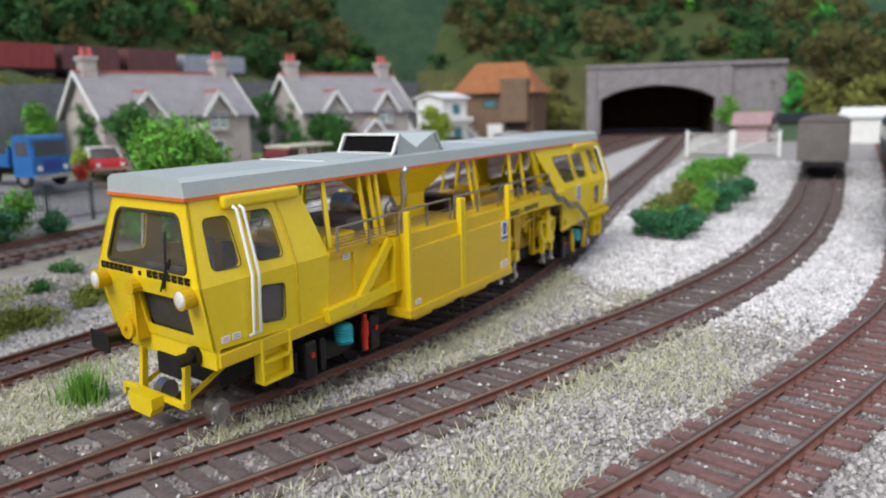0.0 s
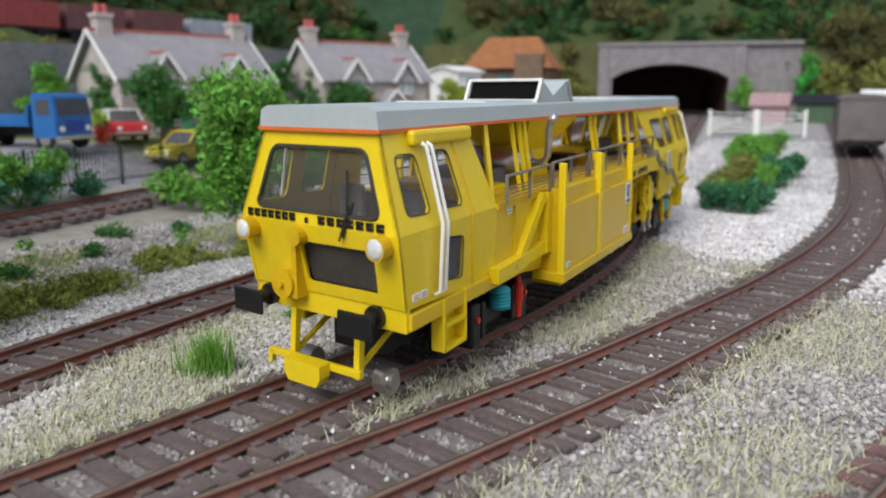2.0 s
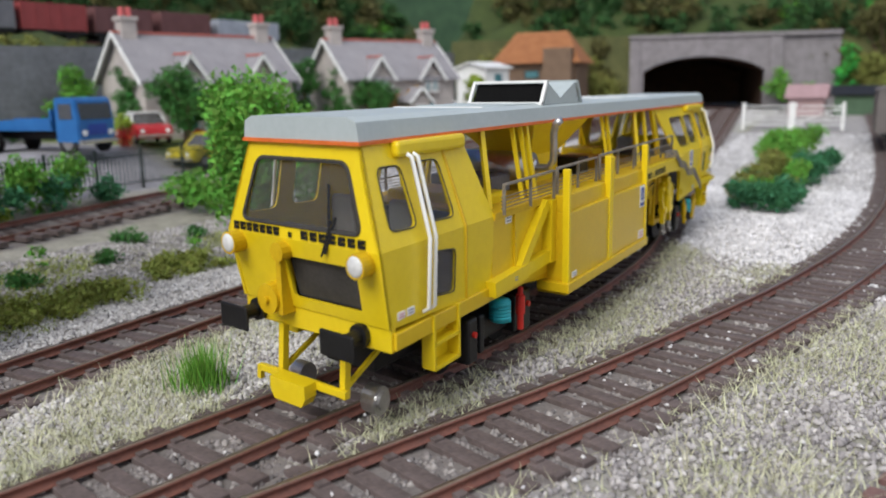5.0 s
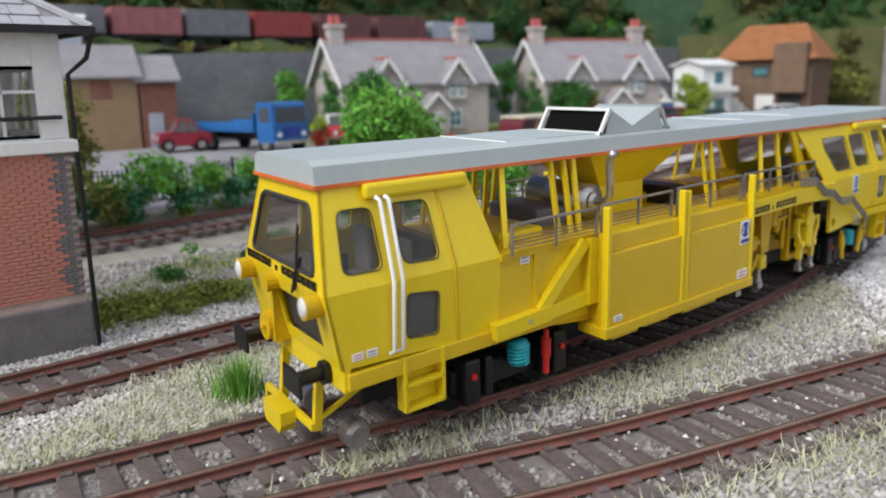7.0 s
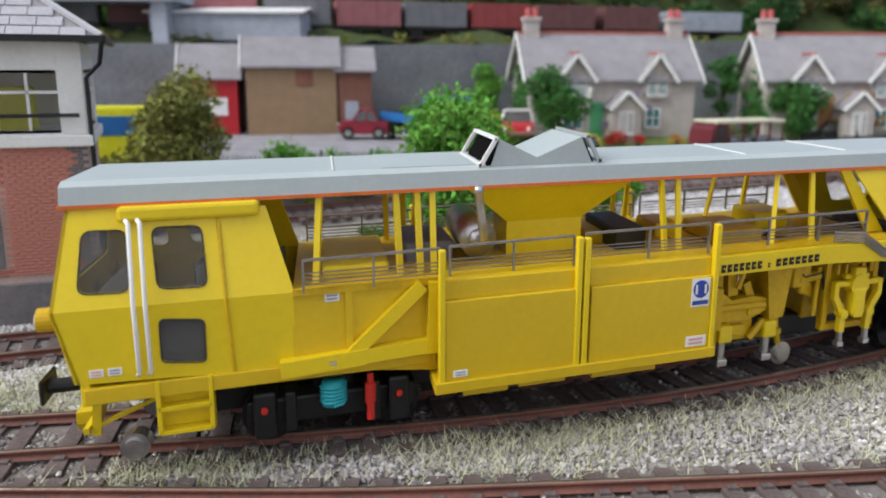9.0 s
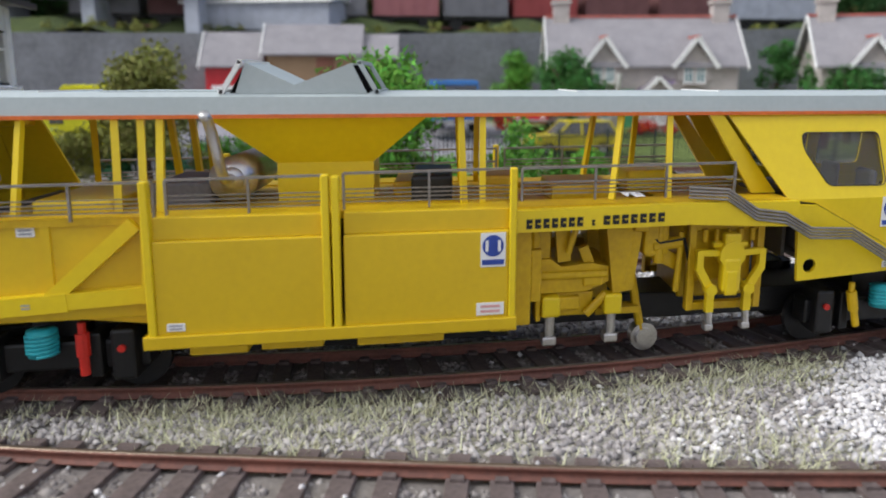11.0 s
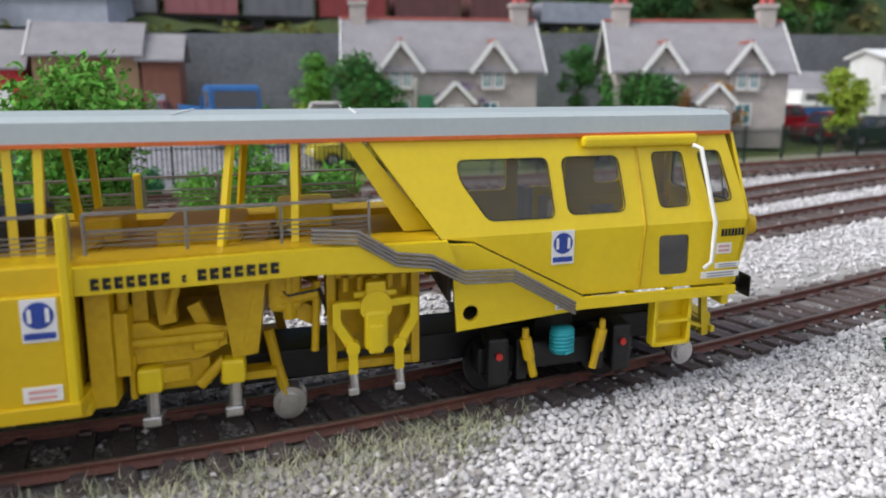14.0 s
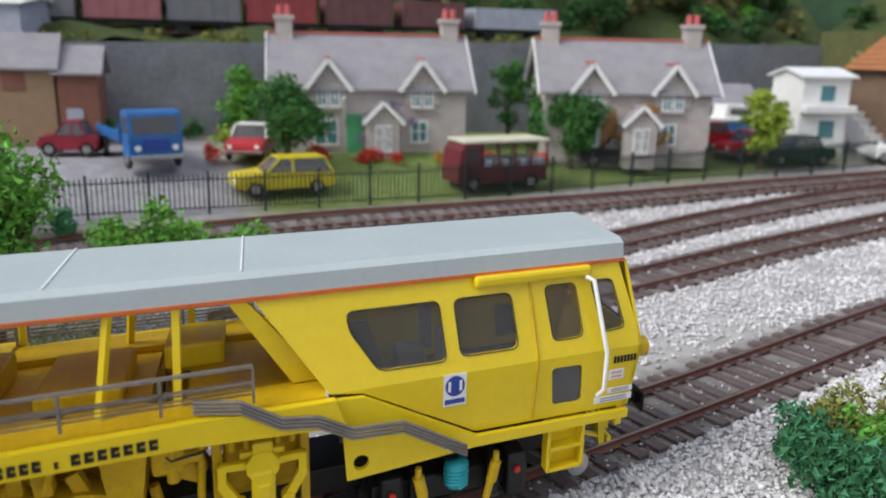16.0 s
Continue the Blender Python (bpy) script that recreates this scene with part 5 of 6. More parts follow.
# ---- cottages ----
def cottage(label, x, y, z, ang, length, door, flowers):
    """Origin: the front wall's left end, seen from the tracks; local x runs along the front, y to the back."""
    t = thing("cottage", label, "house", "cottages", at(x, y, z, ang))
    L, D, E, R = length, 4.6, 2.95, 5.12
    bm = B()
    box(bm, 0, L, 0, D, -0.6, E)
    prism(bm, [(0, E), (D, E), (D / 2, R - 0.15)], "x", 0, L)
    part("wall", bm, STONE, t)
    gab = (L * 0.27, L * 0.76)
    bm = B()
    for s in (0, 1):
        y0, y1 = (-0.3, D / 2) if s == 0 else (D + 0.3, D / 2)
        z0 = E - 0.2
        vs = [bm.verts.new(p) for p in ((-0.35, y0, z0), (L + 0.35, y0, z0), (L + 0.35, y1, R), (-0.35, y1, R))]
        vt = [bm.verts.new((p.co.x, p.co.y, p.co.z + 0.12)) for p in vs]
        bm.faces.new(vs)
        bm.faces.new(vt)
        for i in range(4):
            bm.faces.new((vs[i], vs[(i + 1) % 4], vt[(i + 1) % 4], vt[i]))
    rf = part("roof", bm, SLATE, t, "grey slate roof")
    bm = B()
    box(bm, -0.35, L + 0.35, D / 2 - 0.1, D / 2 + 0.1, R + 0.08, R + 0.2)
    part("ridge", bm, RIDGE, rf, "red ridge tiles")
    for gx0 in gab:
        bm = B()
        prism(bm, [(gx0 - 0.8, 2.2), (gx0 + 0.8, 2.2), (gx0 + 0.8, E), (gx0, 3.95), (gx0 - 0.8, E)], "y", -0.12, 1.2)
        part("dormer_wall", bm, STONE, t)
        bm = B()
        for s in (-1, 1):
            vs = [bm.verts.new(p) for p in ((gx0 + s * 1.02, -0.35, E - 0.18), (gx0, -0.35, 4.08), (gx0, 1.9, 4.08), (gx0 + s * 1.02, 1.9, E - 0.18))]
            vt = [bm.verts.new(v.co + Vector((0, 0, 0.1))) for v in vs]
            bm.faces.new(vs)
            bm.faces.new(vt)
            for i in range(4):
                bm.faces.new((vs[i], vs[(i + 1) % 4], vt[(i + 1) % 4], vt[i]))
        part("dormer_roof", bm, SLATE, t)
        bm = B()
        box(bm, gx0 - 0.09, gx0 + 0.09, -0.3, 1.9, 4.14, 4.24)
        part("ridge", bm, RIDGE, t)
        for s in (-1, 1):
            bm = B()
            bar(bm, (gx0 + s * 1.05, -0.38, E - 0.2), (gx0, -0.38, 4.12), 0.06, 0.2)
            part("bargeboard", bm, WHITE, t, "white bargeboard")
    for xe in (-0.36, L + 0.36):
        for s in (-1, 1):
            bm = B()
            bar(bm, (xe, D / 2 + s * (D / 2 + 0.35), E - 0.25), (xe, D / 2, R + 0.08), 0.06, 0.2)
            part("bargeboard", bm, WHITE, t, "white bargeboard")

    def window(cx, z0, w, h, y0=0.0, m=PANEBLUE):
        bm = B()
        box(bm, cx - w / 2, cx + w / 2, y0 - 0.05, y0 + 0.05, z0, z0 + h)
        fr = part("window", bm, WHITE, t, "white framed window")
        n = 2
        for k in range(n):
            for j in range(2):
                bm = B()
                a = cx - w / 2 + 0.09 + k * (w - 0.1) / n
                box(bm, a, a + (w - 0.1) / n - 0.08, y0 - 0.066, y0 - 0.03, z0 + 0.09 + j * (h - 0.1) / 2, z0 + 0.03 + (j + 1) * (h - 0.1) / 2)
                part("pane", bm, m, fr)
        bm = B()
        box(bm, cx - w / 2 - 0.05, cx + w / 2 + 0.05, y0 - 0.12, y0, z0 - 0.08, z0)
        part("sill", bm, STONE, fr)
    for gx0 in gab:
        for o in (-0.28, 0.28):
            window(gx0 + o, 2.05, 0.46, 0.95, -0.12)
    window(gab[0] - 0.1, 0.35, 1.1, 1.15)
    window(gab[1] - 0.1, 0.45, 0.8, 1.0)
    # porch
    pxm = (gab[0] + gab[1]) / 2 + 0.25
    bm = B()
    prism(bm, [(pxm - 0.7, -0.5), (pxm + 0.7, -0.5), (pxm + 0.7, 1.55), (pxm, 2.2), (pxm - 0.7, 1.55)], "y", -1.2, 0.2)
    part("porch", bm, STONE, t)
    bm = B()
    for s in (-1, 1):
        vs = [bm.verts.new(p) for p in ((pxm + s * 0.9, -1.35, 1.42), (pxm, -1.35, 2.27), (pxm, 0.1, 2.27), (pxm + s * 0.9, 0.1, 1.42))]
        vt = [bm.verts.new(v.co + Vector((0, 0, 0.09))) for v in vs]
        bm.faces.new(vs)
        bm.faces.new(vt)
        for i in range(4):
            bm.faces.new((vs[i], vs[(i + 1) % 4], vt[(i + 1) % 4], vt[i]))
    part("porch_roof", bm, SLATE, t)
    for s in (-1, 1):
        bm = B()
        bar(bm, (pxm + s * 0.92, -1.38, 1.40), (pxm, -1.38, 2.32), 0.06, 0.17)
        part("bargeboard", bm, WHITE, t, "white bargeboard")
    for o in (-0.2, 0.2):
        window(pxm + o, 0.2, 0.34, 1.15, -1.2, DARK)
    bm = B()
    box(bm, pxm - 1.55, pxm - 0.85, -0.06, 0.05, -0.3, 1.75, 0.02)
    part("door", bm, door, t, "painted plank front door")
    bm = B()
    prism(bm, [(-0.9, 2.5), (0, 2.5), (0, 1.2)], "x", pxm - 1.75, pxm - 1.6)
    part("door_hood", bm, WHITE, t)
    for cx in (0.45, L - 0.45):
        bm = B()
        box(bm, cx - 0.38, cx + 0.38, D / 2 - 0.35, D / 2 + 0.35, E, R + 0.75)
        box(bm, cx - 0.46, cx + 0.46, D / 2 - 0.43, D / 2 + 0.43, R + 0.7, R + 0.9)
        ch = part("chimney", bm, STONE, t)
        for o in (-0.18, 0.18):
            bm = B()
            cyl(bm, (cx + o, D / 2, R + 0.88), (cx + o, D / 2, R + 1.35), 0.16, 10, 0.13)
            part("pot", bm, POT, ch, "red chimney pot")
    # creeper on the gable end and round the porch
    c = [(-0.15, 1.4 + rng.normal() * 0.7, rng.uniform(0, 3.4)) for k in range(26)]
    v, f = leaves(c, [0.32] * 26, 420, 0.06)
    raw("creeper", v, f, LEAFD, kind="", parent=t)
    c = [(pxm + rng.normal() * 0.9, -0.35, rng.uniform(0.4, 2.4)) for k in range(12)]
    v, f = leaves(c, [0.26] * 12, 420, 0.05)
    raw("climbing_flowers", v, f, flowers, kind="", parent=t)
    return t


def facing(x0, y0, x1, y1):
    return math.degrees(math.atan2(y1 - y0, x1 - x0))


cottage("stone cottage with slate roof, white bargeboards and a green door", -34.75, 27.95, 2.2, facing(-34.83, 27.96, -32.63, 36.68), 8.6, DOORGREEN, LILAC)
cottage("stone cottage with slate roof, white bargeboards and a brown door", -31.3, 39.7, 2.2, facing(-31.3, 39.7, -28.4, 46.8), 7.8, DOORBROWN, FLOWERY)


# ---- road vehicles ----
def wheels(t, xs, half, r):
    for x in xs:
        for s in (-1, 1):
            bm = B()
            cyl(bm, (x, s * (half - 0.1), r), (x, s * half, r), r, 16)
            w_ = part("wheel", bm, TYRE, t)
            bm = B()
            cyl(bm, (x, s * half, r), (x, s * (half + 0.015), r), r * 0.55, 12)
            part("hub", bm, SILVER, w_)


def car(label, x, y, turn, paint, length=4.2, roofpaint=None, estate=False, z=None):
    t = thing("car", label, "car", "parked cars", at(x, y, Z(x, y) if z is None else z, turn))
    l, hw = length / 2, 0.78
    bm = B()
    prism(bm, [(-l, 0.35), (-l, 0.75), (-l * 0.92, 0.86), (l * 0.45, 0.9), (l * 0.95, 0.8), (l, 0.68), (l, 0.35), (l * 0.8, 0.25), (-l * 0.85, 0.25)], "y", -hw, hw)
    bmesh.ops.bevel(bm, geom=bm.edges[:], offset=0.06, segments=2, affect="EDGES")
    body = part("body", bm, paint, t)
    rear = -l * 0.93 if estate else -l * 0.6
    cab = [(rear, 0.86), (rear + 0.3, 1.38), (l * 0.12, 1.40), (l * 0.42, 0.88)]
    bm = B()
    a = [bm.verts.new((px_, -hw * (0.95 if pz < 1 else 0.78), pz)) for px_, pz in cab]
    b = [bm.verts.new((px_, hw * (0.95 if pz < 1 else 0.78), pz)) for px_, pz in cab]
    bm.faces.new(a)
    bm.faces.new(b)
    for i in range(4):
        bm.faces.new((a[i], a[(i + 1) % 4], b[(i + 1) % 4], b[i]))
    part("glasshouse", bm, DGLASS, t, "dark car windows")
    bm = B()
    box(bm, rear + 0.26, l * 0.15, -hw * 0.8, hw * 0.8, 1.37, 1.43, 0.02)
    for px_, pz, qx, qz in ((rear, 0.86, rear + 0.3, 1.4), (l * 0.42, 0.88, l * 0.12, 1.4), (-l * 0.12, 0.88, -l * 0.12, 1.4)):
        for s in (-1, 1):
            bar(bm, (px_, s * hw * 0.95, pz), (qx, s * hw * 0.8, qz), 0.06, 0.06)
    part("roof", bm, roofpaint or paint, t)
    wheels(t, (-l * 0.6, l * 0.62), hw, 0.3)
    for s in (-1, 1):
        bm = B()
        cyl(bm, (l - 0.02, s * 0.55, 0.62), (l + 0.02, s * 0.55, 0.62), 0.1, 10)
        part("headlight", bm, WHITE, t)
    bm = B()
    box(bm, l - 0.02, l + 0.06, -hw, hw, 0.36, 0.46, 0.01)
    part("bumper", bm, SILVER, t)
    return t


FWD = facing(-30, 25.5, -29.96, 29.2)
car("yellow estate car parked behind the fence", -29.7, 27.0, 272, CARYEL, 3.9, None, True)
car("small red and white car beside the flower bed", -33.3, 26.6, 335, CARRED, 3.0, WHITE)
car("dark red convertible parked in the yard", -36.2, 19.7, 255, mat("car_maroon", (0.3, 0.03, 0.05), rough=0.3), 2.4)
car("black saloon car outside the cottage", -30.3, 42.9, 250, CARDARK, 3.4)
car("bright red hatchback on the lawn", -29.9, 51.0, 265, CARRED, 3.4, None, True)
car("white estate car outside the brown house", -26.6, 58.2, 240, WHITE, 3.8, None, True)
car("dark green saloon by the white house", -28.4, 52.6, 258, mat("car_green", (0.02, 0.06, 0.035), rough=0.3), 3.8)
car("dark red saloon beside the boat", -32.0, 50.0, 250, CARRED, 3.6)

t = thing("van", "bright yellow box van with a blue side panel behind the hedge", "van", "", at(-30.2, 8.3, Z(-30.2, 8.3), 262))
bm = B()
prism(bm, [(-1.6, 0.4), (-1.6, 2.75), (0.75, 2.75), (0.95, 2.2), (1.55, 1.35), (1.9, 1.2), (1.9, 0.4)], "y", -0.95, 0.95)
bmesh.ops.bevel(bm, geom=bm.edges[:], offset=0.07, segments=2, affect="EDGES")
vb = part("body", bm, TARP, t)
for s in (-1, 1):
    bm = B()
    box(bm, -1.2, 0.5, s * 0.96 - 0.02, s * 0.96 + 0.02, 1.75, 2.45, 0.01)
    part("side_panel", bm, BLUE, vb, "blue side panel")
    bm = B()
    box(bm, 0.75, 1.25, s * 0.95 - 0.02, s * 0.95 + 0.02, 1.35, 1.95, 0.01)
    part("side_window", bm, DGLASS, vb)
bm = B()
box(bm, 1.85, 1.97, -0.95, 0.95, 0.42, 0.6, 0.02)
part("bumper", bm, BLACK, vb)
wheels(t, (-1.0, 1.25), 0.95, 0.42)
t = thing("flatbed_lorry", "blue flatbed lorry parked in the yard", "lorry", "", at(-33.9, 22.2, Z(-33.9, 22.2) - 0.1, 10))
bm = B()
prism(bm, [(1.3, 0.45), (2.45, 0.45), (2.5, 1.25), (2.36, 2.15), (2.2, 2.25), (1.35, 2.25), (1.3, 2.1)], "y", -1.0, 1.0)
bmesh.ops.bevel(bm, geom=bm.edges[:], offset=0.05, segments=2, affect="EDGES")
cb = part("cab", bm, BLUE, t)
bm = B()
prism(bm, [(2.38, 1.4), (2.5, 1.38), (2.42, 2.02), (2.3, 2.02)], "y", -0.85, 0.85)
part("windscreen", bm, DGLASS, cb, "dark windscreen")
for s in (-1, 1):
    bm = B()
    box(bm, 1.55, 2.2, s * 1.0 - 0.02, s * 1.0 + 0.02, 1.4, 2.0, 0.01)
    part("side_window", bm, DGLASS, cb)
    bm = B()
    cyl(bm, (2.46, s * 0.7, 0.85), (2.53, s * 0.7, 0.85), 0.12, 12)
    part("headlight", bm, WHITE, cb)
bm = B()
box(bm, 2.46, 2.52, -0.5, 0.5, 0.75, 1.2, 0.02)
part("grille", bm, SIGNBLUE, cb)
bm = B()
box(bm, 2.4, 2.6, -1.0, 1.0, 0.42, 0.58, 0.03)
part("bumper", bm, SILVER, cb)
bm = B()
box(bm, -3.0, 1.2, -1.05, 1.05, 0.95, 1.1, 0.02)
for y0, y1 in ((-1.05, -1.0), (1.0, 1.05)):
    box(bm, -3.0, 1.2, y0, y1, 1.05, 1.38)
box(bm, 1.1, 1.2, -1.05, 1.05, 1.05, 1.8)
part("flatbed", bm, BLUE, t)
bm = B()
box(bm, -3.0, 1.6, -0.45, 0.45, 0.6, 0.95)
part("chassis", bm, BLACK, t)
wheels(t, (-2.0, 1.85), 0.98, 0.45)

t = thing("milk_float", "maroon milk float with a cream canopy roof", "delivery vehicle", "", at(-28.7, 35.8, Z(-28.7, 35.8), facing(-28.81, 33.99, -28.86, 38.22)))
bm = B()
box(bm, -2.1, 2.1, -0.8, 0.8, 0.35, 1.0, 0.06)
prism(bm, [(-2.1, 0.9), (-1.1, 0.9), (-1.1, 2.0), (-1.75, 2.0), (-2.0, 1.7)], "y", -0.8, 0.8)
bd = part("body", bm, MAROON, t)
bm = B()
box(bm, -1.85, 2.1, -0.85, 0.85, 1.98, 2.12, 0.04)
part("canopy", bm, CREAM, t, "cream canopy roof")
for k in range(5):
    for s in (-1, 1):
        bm = B()
        bar(bm, (-1.0 + k * 0.76, s * 0.78, 1.0), (-1.0 + k * 0.76, s * 0.78, 2.0), 0.06, 0.06)
        part("canopy_post", bm, MAROON, t)
for k in range(7):
    bm = B()
    box(bm, -0.85 + k * 0.41, -0.5 + k * 0.41, -0.7, 0.7, 1.0, 1.3, 0.02)
    part("crate", bm, SILVER if k % 2 else SHEDGREY, t)
# the shade inside the open cab, as a dark panel on its side
bm = B()
box(bm, -1.75, -1.2, -0.815, -0.79, 1.25, 1.85)
part("cab_opening_shade", bm, DARK, bd)
wheels(t, (-1.4, 1.3), 0.8, 0.34)

t = thing("boat", "white and blue cabin boat on the drive", "boat", "", at(-33.4, 53.3, 2.25, 80))
bm = B()
prism(bm, [(-2.1, 0.5), (1.6, 0.4), (2.4, 1.15), (-2.1, 1.1)], "y", -0.8, 0.8)
part("hull", bm, BLUE, t)
bm = B()
box(bm, -2.12, 2.2, -0.84, 0.84, 1.05, 1.25, 0.05)
prism(bm, [(-1.0, 1.2), (1.5, 1.2), (0.9, 1.9), (-0.9, 1.95)], "y", -0.65, 0.65)
part("cabin", bm, WHITE, t)
for s in (-1, 1):
    bm = B()
    box(bm, -0.7, 0.7, s * 0.66 - 0.01, s * 0.66 + 0.01, 1.4, 1.75)
    part("window", bm, DGLASS, t)
bm = B()
box(bm, -1.8, 1.4, -0.5, 0.5, 0.3, 0.5)
part("cradle", bm, BLACK, t)
wheels(t, (-0.6,), 0.8, 0.3)


# ---- goods wagons on the embankment and in the station ----
def wagon(label, place, turn, paint, length=3.9, height=1.65, roofed=True, panel=None, width=2.2, roof=GREYPAINT):
    t = thing("goods_wagon", label, "wagon", "goods wagons", pose(place.x * U, place.y * U, place.z * U, 0, 0, turn))
    l, hw = length / 2, width / 2
    bm = B()
    box(bm, -l, l, -hw, hw, 0.75, 0.75 + height, 0.02)
    body = part("body", bm, paint, t)
    for s in (-1, 1):
        for k in range(6):
            bm = B()
            px_ = -l + 0.05 + k * (length - 0.1) / 5
            box(bm, px_ - 0.04, px_ + 0.04, s * hw - 0.03, s * hw + 0.03, 0.75, 0.75 + height)
            part("stanchion", bm, paint, body)
    if roofed:
        bm = B()
        prism(bm, [(hw * 1.05 * math.cos(a * math.pi / 8), 0.75 + height + 0.28 * math.sin(a * math.pi / 8)) for a in range(9)], "x", -l - 0.05, l + 0.05)
        part("roof", bm, roof, t)
    bm = B()
    box(bm, -l, l, -hw * 0.8, hw * 0.8, 0.55, 0.76)
    for s in (-1, 1):
        for e in (-1, 1):
            cyl(bm, (e * l, s * 0.65, 0.65), (e * (l + 0.3), s * 0.65, 0.65), 0.09, 8)
            cyl(bm, (e * (l + 0.3), s * 0.65, 0.65), (e * (l + 0.34), s * 0.65, 0.65), 0.18, 10)
    part("underframe", bm, BLACK, t)
    for e in (-1, 1):
        bm = B()
        for s in (-1, 1):
            cyl(bm, (e * l * 0.6, s * 0.55, 0.4), (e * l * 0.6, s * 0.67, 0.4), 0.4, 16)
        part("wheelset", bm, BLACK, t)
    return t


wdir = math.degrees(math.atan2(WD.y, WD.x))
order = [(-24.8, GREYPAINT, "grey"), (-20.5, BROWNWAG, "brown"), (-16.2, PINKWAG, "faded pinkish red"), (-12.0, GREYPAINT, "grey"), (-7.8, PINKWAG, "faded pinkish red"), (-3.7, GREYPAINT, "dark grey"), (0.45, REDWAG, "red"), (4.8, BROWNWAG, "brown"), (9.3, BROWNWAG, "brown")]
for s, m, nm in order:
    wagon(nm + " open goods wagon on the embankment line", along(s, 4.5, 7.3), wdir, m, 3.8, 1.45, False)
wagon("pale grey brake van on the embankment line", along(14.6, 4.5, 7.3), wdir, SHEDGREY, 5.4, 1.2, False)
tr = thing("embankment_track", "rusty rails along the top of the wall", "railway track")
for o in (-0.62, 0.62):
    bm = B()
    bar(bm, along(-40, 4.5 + o, 7.42), along(36, 4.5 + o, 7.42), 0.08, 0.12)
    part("rail", bm, RAIL, tr)


def along_track(key, y):
    l_ = LINES[key]
    k = int(np.argmin(abs(l_[:, 1] - y)))
    d = l_[min(k + 2, len(l_) - 1)] - l_[k - 2]
    return Vector((l_[k, 0], l_[k, 1], Z(*l_[k]) + 0.18)), math.degrees(math.atan2(d[1], d[0]))


p, a = along_track("c", 50.2)
wagon("weathered grey-brown covered van at the platform", p, a, TAUPE, 5.6, 2.1, True, None, 2.45, TAUPE)


def coach(label, y0, y1, key, paint, front):
    (p0, a0) = along_track(key, (y0 + y1) / 2)
    t = thing("railcar", label, "rail vehicle", "", pose(p0.x * U, p0.y * U, p0.z * U, 0, 0, a0))
    l = (y1 - y0) / 2
    bm = B()
    prism(bm, [(-1.25, 0.7), (1.25, 0.7), (1.3, 1.6), (1.22, 2.7), (0.8, 3.1), (0, 3.25), (-0.8, 3.1), (-1.22, 2.7), (-1.3, 1.6)], "x", -l, l)
    b_ = part("body", bm, paint, t)
    bm = B()
    box(bm, -l - 0.06, -l + 0.25, -1.2, 1.2, 0.75, 2.5, 0.05)
    part("front", bm, front, b_)
    for k in range(int(l * 2 / 1.6)):
        for s in (-1, 1):
            bm = B()
            box(bm, -l + 0.7 + k * 1.6, -l + 1.7 + k * 1.6, s * 1.27 - 0.03, s * 1.27 + 0.03, 1.7, 2.4, 0.01)
            part("window", bm, DGLASS, b_)
    bm = B()
    box(bm, -l, l, -0.9, 0.9, 0.35, 0.75)
    part("underframe", bm, BLACK, t)
    for e in (-0.7, -0.55, 0.55, 0.7):
        bm = B()
        for s in (-1, 1):
            cyl(bm, (e * l, s * 0.55, 0.42), (e * l, s * 0.7, 0.42), 0.42, 16)
        part("wheelset", bm, BLACK, t)
    return t


rc = coach("weathered beige-grey locomotive on the siding", 29.8, 42.5, "d", mat("weathered_beige_paint", (0.27, 0.255, 0.225), (0.19, 0.18, 0.16), 0.7, 0.8), mat("beige_cab_paint", (0.36, 0.335, 0.30), (0.27, 0.25, 0.225), 0.6, 0.8))
l = 6.35
for s in (-1, 1):
    bm = B()
    box(bm, -l - 0.13, -l - 0.05, s * 0.62 - 0.42, s * 0.62 + 0.42, 1.85, 2.5, 0.05)
    wf = part("cab_window", bm, WHITE, rc, "white framed cab window")
    bm = B()
    box(bm, -l - 0.15, -l - 0.12, s * 0.62 - 0.33, s * 0.62 + 0.33, 1.93, 2.42, 0.04)
    part("pane", bm, DGLASS, wf)
    bm = B()
    cyl(bm, (-l - 0.05, s * 0.85, 0.85), (-l - 0.5, s * 0.85, 0.85), 0.13, 12)
    cyl(bm, (-l - 0.5, s * 0.85, 0.85), (-l - 0.56, s * 0.85, 0.85), 0.24, 16)
    part("buffer", bm, BLACK, rc, "round black buffer")
    bm = B()
    box(bm, -l - 0.10, -l - 0.05, s * 0.9 - 0.1, s * 0.9 + 0.1, 1.45, 1.7, 0.02)
    part("lamp", bm, WHITE, rc)
bm = B()
box(bm, -l - 0.12, -l - 0.05, -0.35, 0.35, 1.15, 1.6, 0.02)
part("indicator_box", bm, DARK, rc)
bm = B()
box(bm, -l - 0.14, -l + 0.1, -1.15, 1.15, 0.6, 0.98, 0.02)
part("buffer_beam", bm, mat("buffer_beam_red", (0.35, 0.05, 0.04), rough=0.6), rc, "dull red buffer beam")
coach("dark blue-green locomotive with a yellow end", 45.0, 58, "d", mat("loco_green", (0.03, 0.06, 0.065), rough=0.5), CARYEL)

# ---- crossing gates, hut and store near the tunnel ----
for x0, x1 in ((-12.4, -9.5), (-9.3, -6.4)):
    y_ = 58.2
    t = thing("crossing_gate", "white wooden level crossing gate", "gate", "crossing gates")
    for x in (x0, x1):
        bm = B()
        box(bm, x - 0.1, x + 0.1, y_ - 0.1, y_ + 0.1, Z(x, y_) - 0.1, Z(x, y_) + 1.75, 0.02)
        part("post", bm, WHITE, t)
    for k in range(5):
        bm = B()
